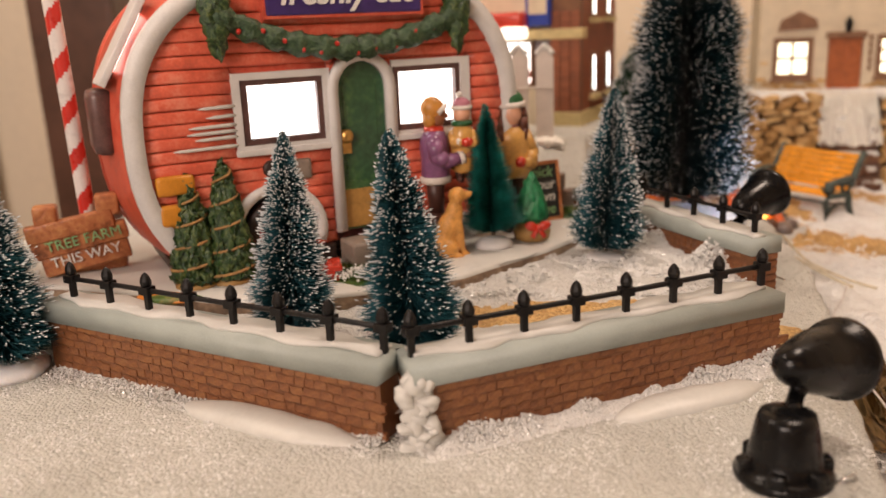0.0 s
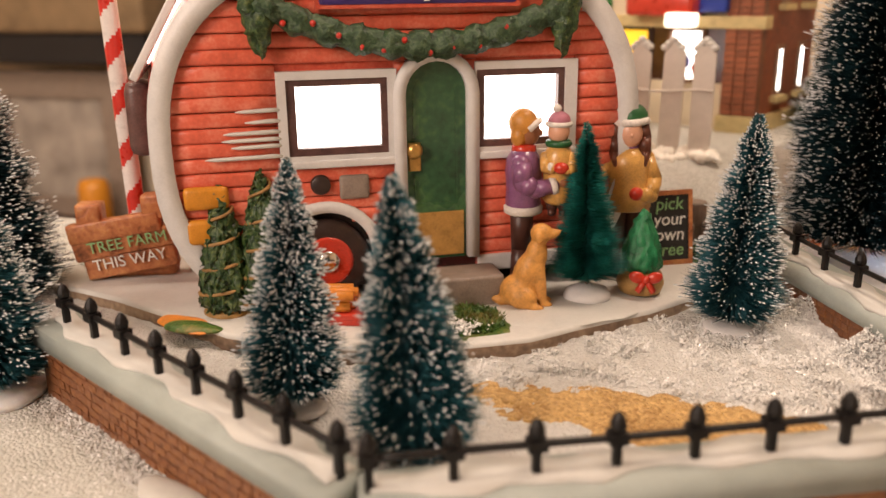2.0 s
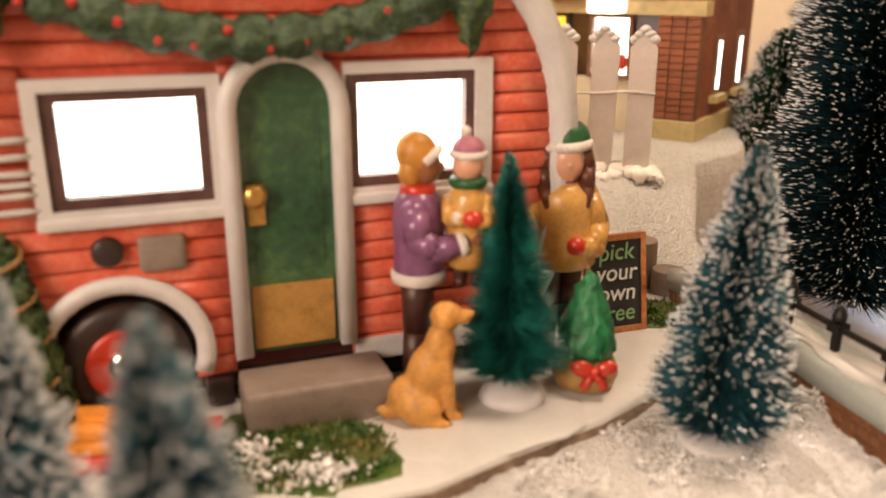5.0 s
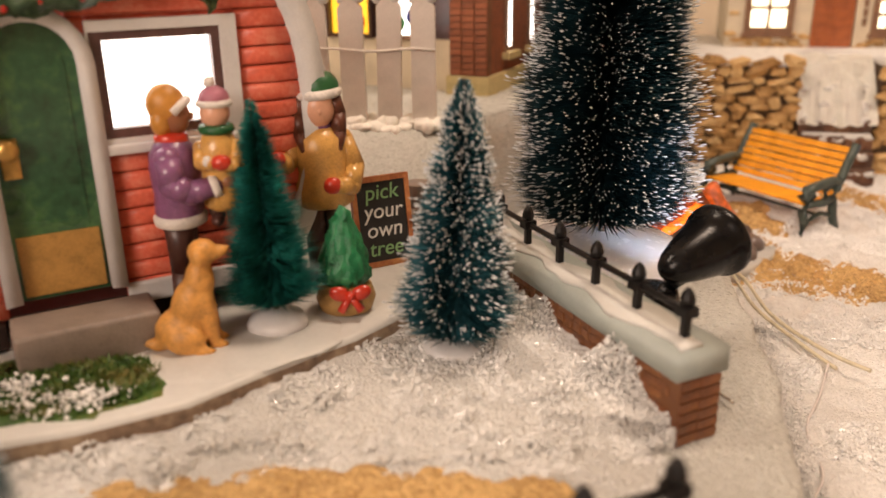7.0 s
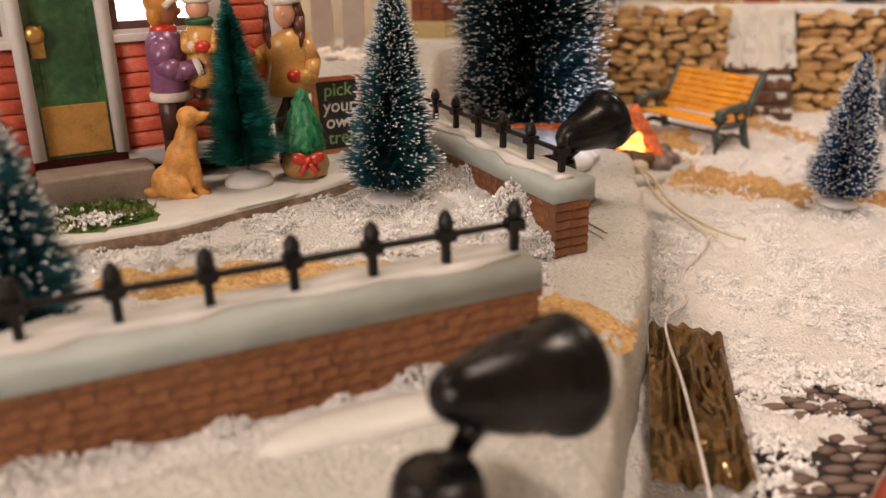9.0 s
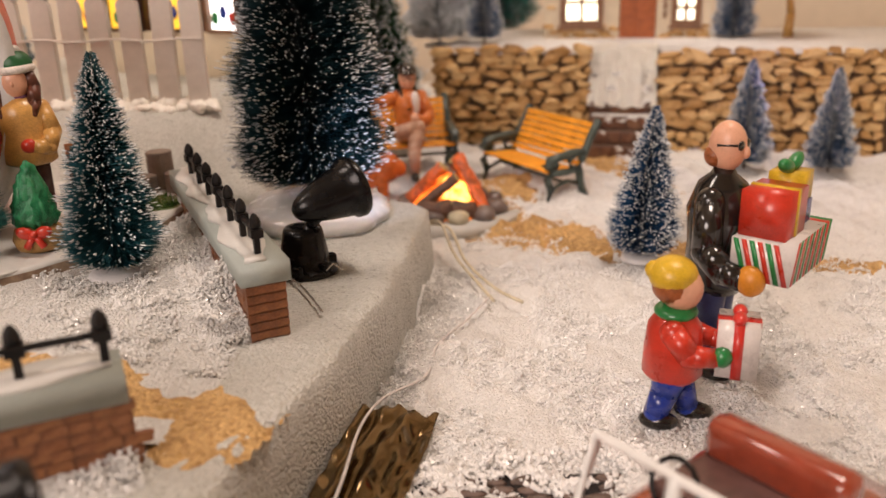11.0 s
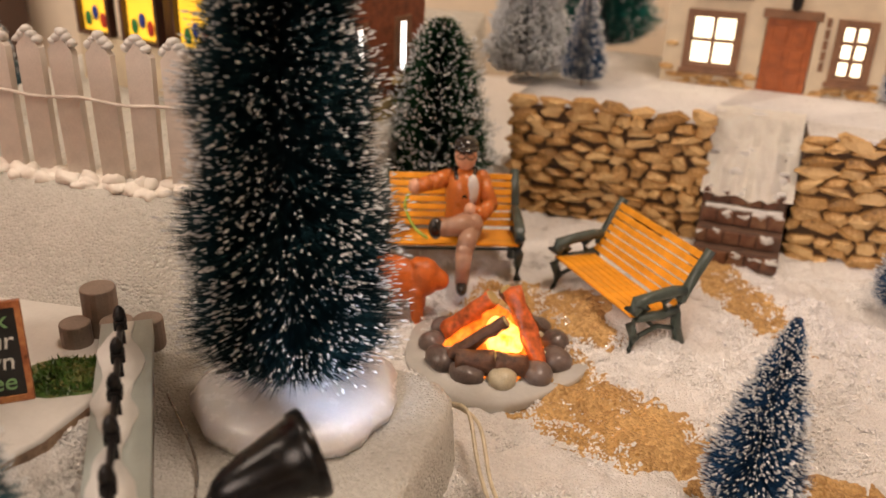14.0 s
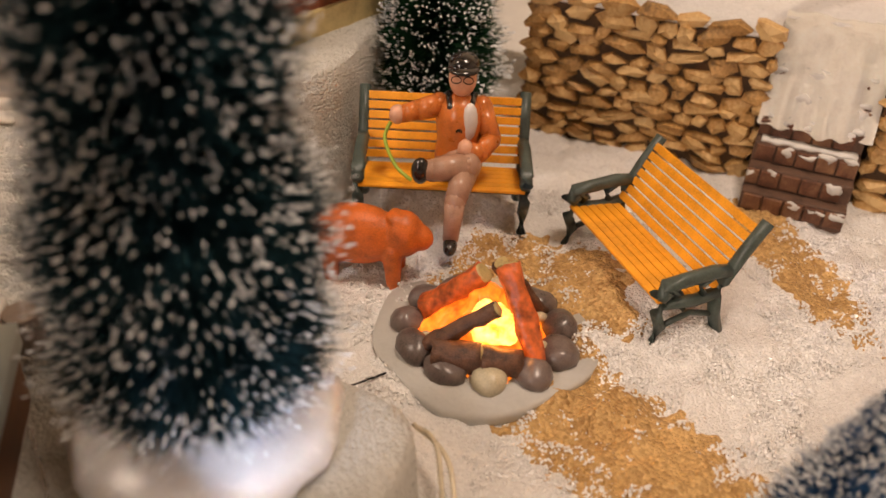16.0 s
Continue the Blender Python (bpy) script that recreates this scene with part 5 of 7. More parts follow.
def mother(bm):   # 0 coat 1 trousers 2 skin 3 hat 4 fur 5 hair 6 red 7 scarf 8 shoe
    for s in (-0.42, 0.42):
        limb(bm, [(s, 0.1, 0.35), (s, 0.05, 2.1), (s * 0.9, 0, 4.0)], [0.38, 0.46, 0.55], 12, 1)
        ball(bm, (s, -0.3, 0.22), (0.4, 0.7, 0.28), 12, 8)
    lathe(bm, [(1.15, 3.7), (1.38, 3.85), (1.36, 4.4), (1.16, 5.2), (1.22, 6.0), (1.12, 6.6), (0.6, 7.0), (0.3, 7.1)], 20, 0)
    limb(bm, [(0.98, 0, 6.4), (1.4, -0.3, 5.3), (1.2, -0.8, 4.6), (0.6, -1.15, 4.7)], [0.46, 0.46, 0.42, 0.32], 12, 0)
    limb(bm, [(-0.98, 0, 6.4), (-1.5, -0.5, 5.6), (-1.8, -1.2, 5.9)], [0.46, 0.42, 0.34], 12, 0)
    ball(bm, (0.35, -1.25, 4.75), (0.42, 0.32, 0.36), 10, 6)
    ball(bm, (-1.85, -1.35, 6.0), 0.32, 10, 6)
    ball(bm, (0, -0.05, 7.05), (0.62, 0.6, 0.34), 12, 7)
    ball(bm, (0, 0.3, 7.7), (0.9, 0.66, 0.98), 16, 5)
    for s in (-1, 1):
        limb(bm, [(0.72 * s, -0.25, 8.2), (0.84 * s, -0.2, 7.5), (0.8 * s, -0.45, 6.75), (0.72 * s, -0.75, 6.2)], [0.26, 0.34, 0.34, 0.2], 10, 5)
    ball(bm, (0, -0.34, 7.75), (0.68, 0.6, 0.78), 16, 2)
    ball(bm, (0, -0.9, 7.7), (0.11, 0.12, 0.14), 8, 2)
    ball(bm, (0.1, 0.05, 8.55), (0.86, 0.82, 0.72), 16, 3)
    tube(bm, [(0.05 + 0.84 * math.cos(t), -0.04 + 0.8 * math.sin(t), 8.33 + 0.06 * math.cos(t)) for t in np.linspace(0, 2 * math.pi, 18, endpoint=False)], 0.19, 8, 4, True)
    ball(bm, (0.2, 0.05, 9.2), 0.28, 10, 4)
    bm.transform(Matrix.Diagonal((0.95, 0.92, 1, 1)))


figurine("mother_figurine", "painted figurine of a woman in mustard coat and green hat", mother,
         [YELLOW_COAT, BROWN_CLOTH, SKIN_TONE, HAT_GREEN, FUR, HAIR, RED_CLOTH, PURPLE, BLACK_GLAZE], 4.85, 53.0, 6.3, 12)


def sitting_dog(bm):
    ball(bm, (-0.15, 0, 0.75), (1.0, 0.85, 0.85), 16)
    ball(bm, (0.25, 0, 1.7), (0.72, 0.7, 1.15), 16, rot=Matrix.Rotation(0.35, 4, "Y"))
    ball(bm, (0.62, 0, 2.5), (0.55, 0.56, 0.95), 16, rot=Matrix.Rotation(0.12, 4, "Y"))
    for s in (-1, 1):
        limb(bm, [(0.75, 0.34 * s, 2.0), (0.9, 0.36 * s, 1.0), (0.95, 0.36 * s, 0.2)], [0.32, 0.26, 0.22], 10)
        ball(bm, (1.12, 0.36 * s, 0.15), (0.36, 0.24, 0.18), 10)
        ball(bm, (0.0, 0.72 * s, 0.55), (0.72, 0.34, 0.55), 12)
        ball(bm, (0.6, 0.85 * s, 0.15), (0.46, 0.22, 0.17), 10)
        ball(bm, (0.72, 0.50 * s, 3.62), (0.22, 0.16, 0.42), 10, rot=Matrix.Rotation(0.2 * s, 4, "X"))
    ball(bm, (0.85, 0, 3.65), (0.55, 0.52, 0.5), 14)
    ball(bm, (1.35, 0, 3.62), (0.42, 0.28, 0.25), 12, rot=Matrix.Rotation(-0.25, 4, "Y"))
    ball(bm, (1.72, 0, 3.74), 0.11, 8)
    tube(bm, [(-0.7, 0, 0.35), (-1.1, -0.1, 0.25), (-1.5, -0.2, 0.42)], [0.34, 0.28, 0.12], 10)


figurine("sitting_dog", "golden resin dog sitting on the snow looking up", sitting_dog, [DOG_GOLD], 0.45, 46.9, 6.4, 12, "dog figurine", 1.0)


# ---- spotlights ----
def spotlight(x, y, z, tail, rim, label, yaw=0):
    s = thing("spotlight", label, "spotlight", x, y, z, 0, "black model spotlights")
    bm = lathe(B(), [(1.62, 0), (1.66, 0.22), (1.5, 0.4), (1.25, 0.45), (1.2, 1.0), (1.0, 2.15), (0.92, 2.35), (0.5, 2.42), (0.1, 2.42)], 28)
    part("base", bm, BLACK_PLASTIC, s, "ribbed black base", True)
    for k in range(6):
        a = 2 * math.pi * k / 6 + yaw
        m = Matrix.Rotation(a, 4, "Z")
        part("rib", box(B(), 0.95, 1.6, -0.28, 0.28, 0.0, 0.75, m), BLACK_PLASTIC, s, "", True, 0.1)
    t, r = Vector(tail) - Vector((x, y, z)), Vector(rim) - Vector((x, y, z))
    ax = r - t
    length = ax.length
    m = Matrix.Translation(t) @ ax.to_track_quat("Z", "Y").to_matrix().to_4x4()
    prof = [(0.05, 0.0), (0.28, 0.04), (0.5, 0.22), (0.72, 0.6), (0.98, 1.4), (1.2, 2.3), (1.36, length - 0.5), (1.5, length - 0.42), (1.55, length - 0.1), (1.5, length), (1.3, length), (1.2, length - 0.5), (0.05, length - 0.6)]
    part("head", lathe(B(), prof, 32, m=m), BLACK_PLASTIC, s, "bullet-shaped black head", True)
    mid = t + ax * 0.36
    part("neck", limb(B(), [(0, 0, 1.8), tuple(Vector((mid.x * 0.55, mid.y * 0.55, 2.6))), tuple(mid - Vector((0, 0, 0.6)))], [0.34, 0.28, 0.34], 12), BLACK_PLASTIC, s, "", True)
    pts = [(1.0, -1.2, 0.3), (1.6, -1.6, 1.0), (1.9, -1.2, 0.5), (1.6, -0.6, 0.05), (0.6, -1.9, 0.0)]
    part("wire_end", tube(B(), [Vector(p) for p in pts], 0.05, 6), SILVER_WIRE, s, "bare wire end", True)
    return s


spotlight(12.25, 24.3, 4.45, (12.2, 25.0, 8.2), (15.4, 27.5, 7.35), "black plastic spotlight on the snow before the wall")
spotlight(18.5, 50.9, 4.45, (18.4, 49.4, 8.0), (21.2, 51.4, 8.7), "black plastic spotlight aimed at the tall tree", 0.4)
sp = bpy.data.lights.new("spotlight_lamp", "SPOT")
sp.energy, sp.spot_size, sp.spot_blend, sp.color, sp.shadow_soft_size = 0.2, radians(75), 0.6, (0.72, 0.80, 1.0), 0.4 * U
new("spotlight_lamp", sp).matrix_basis = look(Vector((21.3, 51.5, 8.75)) * U, Vector((21.0, 59.0, 9.0)) * U)


# ---- wires ----
def wire(label, pts, r, material, n=60):
    pts = [Vector(p) for p in pts]
    out = []
    for i in range(len(pts) - 1):
        p0, p1, p2, p3 = pts[max(i - 1, 0)], pts[i], pts[i + 1], pts[min(i + 2, len(pts) - 1)]
        for k in range(10):
            t = k / 10
            out.append(0.5 * ((2 * p1) + (p2 - p0) * t + (2 * p0 - 5 * p1 + 4 * p2 - p3) * t * t + (3 * p1 - p0 - 3 * p2 + p3) * t ** 3))
    out.append(pts[-1])
    return thing("wire", label, "wire", mesh=finish(tube(B(), out, r, 6), "wire", material, True))


wire("pale insulated wire lying over the snow", [(24.6, 63.0, 3.0), (25.5, 62.0, 3.2), (26.3, 59.5, 1.9), (27.6, 56.0, 1.3), (28.2, 54.0, 1.2)], 0.10, WIRE)
wire("pale insulated wire lying over the snow", [(24.4, 63.3, 2.8), (26.0, 61.6, 3.0), (26.9, 58.8, 1.8), (28.4, 55.6, 1.3), (29.8, 53.9, 1.1)], 0.10, WIRE)
wire("thin silver wire trailing down to the foil", [(28.0, 54.4, 1.25), (26.6, 52.0, 1.0), (25.0, 49.5, 0.8), (24.4, 46.5, 0.7), (22.6, 43.5, 1.3), (21.8, 40.5, 1.7), (21.4, 37.0, 1.7), (20.9, 33.5, 1.6), (20.6, 30.0, 0.6)], 0.065, CANDY_WHITE)
wire("thin wire behind the garden wall", [(13.2, 57.5, 6.0), (15.6, 54.5, 5.0), (16.8, 51.0, 4.8), (18.6, 48.2, 4.8), (20.0, 45.0, 4.8)], 0.06, SILVER_WIRE)
wire("dark thin wire from the camp fire", [(22.4, 67.4, 1.3), (21.2, 66.0, 1.6), (20.6, 64.8, 2.4)], 0.05, BLACK_IRON)


# ---- camp fire ----
def camp_fire():
    f = thing("camp_fire", "lit resin camp fire with logs inside a ring of stones", "camp fire", 26.2, 70.6, 0.75, 0)
    bm = slab(B(), [((5.1 + 0.35 * math.sin(3 * t) + 0.25 * math.cos(5 * t + 1)) * math.cos(t), (4.7 + 0.3 * math.sin(4 * t + 2)) * math.sin(t)) for t in np.linspace(0, 2 * math.pi, 48, endpoint=False)], 0, 0.75)
    part("snow_base", bm, SNOW_PAINT, f, "white snow base", True, 0.3)
    g = random.Random(5)
    for k in range(11):
        a = 2 * math.pi * k / 11 + 0.32
        rx, ry, rz = g.uniform(0.7, 0.95), g.uniform(0.75, 1.1), g.uniform(0.6, 0.8)
        bm = ball(B(), (0, 0, 0), (rx, ry, rz), 14)
        for q in bm.verts:
            q.co += Vector(noise.noise_vector(q.co * 1.3 + Vector((k, 0, 0)))) * 0.16
        part("stone", bm, PALE_ROCK if k in (2, 8) else ROCK, f, "smooth painted stone", True, at=(3.5 * math.cos(a), 3.2 * math.sin(a), 1.0, math.degrees(a)))
    bm = lathe(B(), [(3.25, 0.5), (2.95, 1.0), (2.1, 1.55), (1.35, 2.4), (0.7, 3.2), (0.05, 3.7)], 40)
    bmesh.ops.subdivide_edges(bm, edges=bm.edges[:], cuts=2, use_grid_fill=True)
    for q in bm.verts:
        q.co += Vector(noise.noise_vector(q.co * 0.9)) * 0.42 + Vector(noise.noise_vector(q.co * 2.6)) * 0.2
    part("glowing_core", bm, EMBER, f, "orange glowing translucent resin", True)
    bm = ball(B(), (0.35, -0.95, 2.05), (1.1, 0.95, 1.35), 28)
    for q in bm.verts:
        q.co += Vector(noise.noise_vector(q.co * 1.6)) * 0.4 + Vector(noise.noise_vector(q.co * 4)) * 0.14
    part("flame", bm, FLAME, f, "bright yellow flame", True)
    for a, b, r, mt, lab in (((-2.5, -2.0, 1.2), (0.55, -1.5, 3.55), 0.42, LOG, "grey-brown log"), ((0.75, 0.1, 4.75), (2.5, -1.9, 1.2), 0.52, LOG_HOT, "red-brown log lit from inside"),
                             ((-2.7, 0.6, 1.4), (-0.3, 0.4, 3.9), 0.62, LOG_HOT, "thick red-brown log lit from inside"), ((-1.9, -2.45, 1.3), (0.2, -2.4, 1.6), 0.74, LOG, "charred log"),
                             ((0.1, -2.5, 1.5), (1.9, -2.2, 1.3), 0.66, LOG, "charred log"), ((2.4, 1.8, 1.1), (0.4, 0.9, 4.2), 0.45, LOG, "charred brown log")):
        bm = rod(B(), a, b, r, r * 0.85, 16)
        bmesh.ops.subdivide_edges(bm, edges=[e for e in bm.edges if e.calc_length() > 1.0], cuts=8)
        axis = (Vector(b) - Vector(a)).normalized()
        for q in bm.verts:
            along = axis * (q.co - Vector(a)).dot(axis)
            q.co += Vector(noise.noise_vector((q.co - along) * 4.5 + along * 0.7)) * 0.15 * min(r * 2, 1) + Vector(noise.noise_vector(q.co * 1.6)) * 0.12
        lg = part("log", bm, mt, f, lab, True)
        d = axis
        part("log_end", rod(B(), Vector(b) - d * 0.02 if a[2] < b[2] else Vector(a) + d * 0.02, (Vector(b) + d * 0.08) if a[2] < b[2] else Vector(a) - d * 0.08, r * 0.78, r * 0.72, 12), LOG_END, lg, "pale cut end")
    for k in range(8):
        a = 2 * math.pi * k / 8 + 0.5
        part("pebble", ball(B(), (2.75 * math.cos(a), -0.1 + 2.65 * math.sin(a), 1.35), (0.36, 0.3, 0.22), 10), PALE_ROCK, f, "pale pebble", True)


camp_fire()


def bench(x, y, z, rz, label):
    b = thing("bench", label, "park bench", x, y, z, rz, "orange slatted benches")
    L = 3.75
    me = finish(box(B(), -L, L, -0.185, 0.185, -0.07, 0.07), "slat", BENCH_WOOD, False, 0.04)
    for k in range(6):
        part("slat", me, None, b, at=(0, -1.35 + 0.43 * k, 2.15 - 0.03 * k))
    for k in range(7):
        part("slat", me, None, b, at=(0, 1.15 + 0.21 * k, 2.4 + 0.40 * k, 0, 64))
    for s in (-1, 1):
        bm = B()
        X = s * (L + 0.02)
        tube(bm, [(X, 2.75, 5.15), (X, 2.0, 3.9), (X, 1.35, 2.6), (X, 1.15, 2.0), (X, 1.35, 1.0), (X, 1.75, 0.0)], 0.27, 8)
        tube(bm, [(X, 1.2, 2.1), (X, 0.2, 1.95), (X, -1.2, 2.05), (X, -1.55, 1.7), (X, -1.2, 0.9), (X, -1.5, 0.0)], 0.26, 8)
        tube(bm, [(X, 1.5, 3.1), (X, 0.8, 3.2), (X, -0.6, 3.05), (X, -1.4, 2.95), (X, -1.7, 2.65), (X, -1.4, 2.45), (X, -1.2, 2.7)], 0.3, 8)
        tube(bm, [(X, -1.1, 2.9), (X, -0.7, 2.5), (X, -1.2, 2.05)], 0.24, 8)
        tube(bm, [(X, 0.9, 3.1), (X, 0.3, 2.7), (X, 0.5, 2.2)], 0.2, 8)
        tube(bm, [(X, -1.2, 0.9), (X, 0.1, 1.35), (X, 1.35, 1.0)], 0.13, 8)
        part("side_frame", bm, BENCH_IRON, b, "dark green scrolled cast iron", True)
    part("rail", rod(B(), (-L, 0.1, 1.2), (L, 0.1, 1.2), 0.1, 0.1, 8), BENCH_IRON, b)
    b.scale = (1.13, 1.13, 1.13)
    return b


bench(33.0, 76.4, 1.3, -60, "orange slatted bench with green iron sides beside the fire")
bench(22.6, 79.4, 2.2, 9, "orange slatted bench with a seated figurine on it")


def seated(bm):   # 0 jacket 1 trousers 2 skin 3 black 4 white
    lathe(bm, [(1.05, 2.3), (1.25, 2.7), (1.15, 3.6), (1.3, 4.7), (1.1, 5.4), (0.6, 5.8), (0.3, 5.9)], 18, 0)
    limb(bm, [(0.6, -0.4, 2.6), (0.4, -2.2, 2.9), (0.1, -3.3, 2.2), (0.0, -3.6, 0.5)], [0.75, 0.68, 0.55, 0.42], 12, 1)
    limb(bm, [(-0.5, -0.4, 2.6), (0.6, -2.0, 3.3), (-1.2, -2.5, 3.2)], [0.7, 0.66, 0.5], 12, 1)
    ball(bm, (0.0, -3.9, 0.3), (0.38, 0.75, 0.36), 12, 3)
    ball(bm, (-1.75, -2.6, 3.2), (0.5, 0.42, 0.62), 12, 3)
    limb(bm, [(1.1, 0, 5.2), (1.7, -0.6, 4.0), (1.2, -1.5, 3.7), (0.6, -1.7, 3.9)], [0.55, 0.5, 0.42, 0.36], 12, 0)
    ball(bm, (0.4, -1.75, 4.0), 0.42, 10, 2)
    limb(bm, [(-1.1, 0, 5.2), (-2.2, -0.3, 5.0), (-2.9, -0.6, 4.9)], [0.55, 0.46, 0.4], 12, 0)
    ball(bm, (-3.2, -0.7, 4.9), 0.44, 10, 2)
    ball(bm, (0.5, -0.95, 4.9), (0.42, 0.35, 0.9), 12, 4)
    for s in (-1, 1):
        tube(bm, [(0.62 * s, 0, 5.8), (0.5 * s, -0.75, 5.4), (0.0, -1.15, 4.5)], 0.2, 8, 3)
    ball(bm, (0, -0.15, 6.6), (0.72, 0.68, 0.85), 16, 2)
    ball(bm, (0, 0.12, 7.15), (0.8, 0.78, 0.5), 16, 3)
    ball(bm, (0, -0.3, 7.05), (0.82, 0.72, 0.2), 16, 3)
    ball(bm, (0, 0.3, 6.6), (0.7, 0.55, 0.7), 14, 3)
    tube(bm, [(0.42 * math.cos(t) * 0.6 - 0.3, -0.82, 6.75 + 0.16 * math.sin(t)) for t in np.linspace(0, 2 * math.pi, 12, endpoint=False)], 0.025, 5, 3, True)
    tube(bm, [(0.42 * math.cos(t) * 0.6 + 0.3, -0.82, 6.75 + 0.16 * math.sin(t)) for t in np.linspace(0, 2 * math.pi, 12, endpoint=False)], 0.025, 5, 3, True)
    bm.transform(Matrix.Diagonal((0.88, 1, 1.02, 1)))


figurine("seated_figurine", "glazed figurine in rust jacket sitting cross-legged on the bench", seated, [RUST_COAT, GREY_CLOTH, SKIN_TONE, BLACK_GLAZE, CANDY_WHITE], 23.3, 79.9, 2.4, 6, scale=1.11)
wire("lime green cord hanging from the figurine's hand", [(19.9, 79.0, 7.4), (19.7, 78.6, 6.6), (20.4, 78.0, 5.5), (21.3, 77.6, 5.0)], 0.10, mat("lime_cord", (0.35, 0.50, 0.06), 0.4))


def standing_dog(bm):
    ball(bm, (-0.5, 0, 2.0), (1.8, 1.0, 1.15), 16)
    ball(bm, (1.2, 0, 2.2), (0.8, 0.78, 0.9), 14)
    ball(bm, (1.75, 0, 2.15), (0.62, 0.5, 0.5), 12, rot=Matrix.Rotation(0.5, 4, "Y"))
    ball(bm, (0.9, 0, 2.9), (0.3, 0.5, 0.2), 10)
    for x in (-1.4, 0.9):
        for s in (-1, 1):
            limb(bm, [(x, 0.45 * s, 1.7), (x + 0.1, 0.5 * s, 0.1)], [0.4, 0.26], 10)


figurine("rust_dog", "rust-orange resin dog standing near the fire", standing_dog, [DOG_RUST], 20.0, 74.2, 1.0, 2, "dog figurine", 1.34)


# ---- people carrying gifts ----
def gift_man(bm):   # 0 sweater 1 jeans 2 skin 3 hair 4 glove 5 shoe 6 red 7 white 8 green 9 yellow 10 blue
    for s in (-0.6, 0.6):
        limb(bm, [(s, 0, 0.6), (s, 0, 2.6), (s * 0.85, 0, 4.6)], [0.62, 0.75, 0.9], 14, 1)
        ball(bm, (s, -0.55, 0.36), (0.62, 1.15, 0.42), 14, 5)
    lathe(bm, [(1.3, 4.1), (1.6, 4.6), (1.5, 6.2), (1.65, 7.8), (1.2, 8.9), (0.65, 9.3), (0.55, 9.6)], 22, 0)
    for s in (-1, 1):
        limb(bm, [(1.35 * s, 0, 8.2), (2.1 * s, -0.3, 6.4), (2.35 * s, -1.3, 5.7), (2.4 * s, -2.2, 5.6)], [0.75, 0.72, 0.62, 0.52], 14, 0)
        ball(bm, (2.4 * s, -2.7, 5.6), (0.6, 0.72, 0.66), 12, 4)
    ball(bm, (0, -0.1, 10.6), (0.98, 1.05, 1.2), 20, 2)
    ball(bm, (0, -1.15, 10.4), (0.2, 0.24, 0.3), 8, 2)
    ball(bm, (0, 0.42, 10.15), (1.0, 0.72, 0.6), 16, 3)
    for s in (-1, 1):
        ball(bm, (0.4 * s, -1.02, 10.75), (0.36, 0.14, 0.24), 10, 5)
        rod(bm, (0.75 * s, -0.95, 10.8), (1.0 * s, 0.1, 10.75), 0.06, 0.06, 6, 5)
    box(bm, -2.3, 2.3, -4.4, -1.6, 5.6, 7.3, None, 7)
    for k in range(6):
        x = -2.1 + 0.8 * k
        for mi, dx in ((6, 0), (8, 0.38)):
            slab(bm, [(x + dx, 5.62), (x + dx + 0.24, 5.62), (x + dx + 0.9, 7.28), (x + dx + 0.66, 7.28)], -4.43, -1.57, mi, "y")
    start = len(bm.verts)
    for k in range(3):
        y = -4.35 + 0.75 * k
        for mi, dy in ((6, 0), (8, 0.38)):
            slab(bm, [(y + dy, 5.62), (y + dy + 0.24, 5.62), (y + dy + 0.8, 7.28), (y + dy + 0.56, 7.28)], -2.33, 2.33, mi, "y")
    bm.verts.ensure_lookup_table()
    for v in bm.verts[start:]:
        v.co.x, v.co.y = v.co.y, v.co.x
    box(bm, -1.9, 0.6, -3.9, -1.7, 7.32, 9.2, None, 6)
    box(bm, -0.75, -0.45, -3.94, -1.66, 7.3, 9.25, None, 9)
    box(bm, 0.7, 2.3, -3.6, -1.8, 7.32, 8.3, None, 10)
    box(bm, 0.8, 2.4, -3.5, -1.9, 8.3, 9.5, None, 9)
    for s in (-1, 1):
        ball(bm, (1.4 + 0.6 * s, -2.7, 9.8), (0.75, 0.35, 0.3), 12, 8, Matrix.Rotation(-0.3 * s, 4, "Y"))
    for v in bm.verts:
        if v.co.z > 9.4 and v.co.y > -1.5:
            v.co = Vector((v.co.x * 0.88, v.co.y * 0.88, 9.4 + (v.co.z - 9.4) * 0.9))
    bm.transform(Matrix.Diagonal((0.86, 0.86, 1, 1)))


figurine("gift_man_figurine", "glazed figurine of a bald man carrying a stack of gifts", gift_man,
         [BLACK_GLAZE, NAVY_CLOTH, SKIN_TONE, RED_HAIR, AMBER, BLACK_GLAZE, RED_CLOTH, CANDY_WHITE, GREEN_CLOTH, YELLOW_HAT, BLUE_CLOTH], 37.8, 46.8, 0.35, 48, scale=1.04)


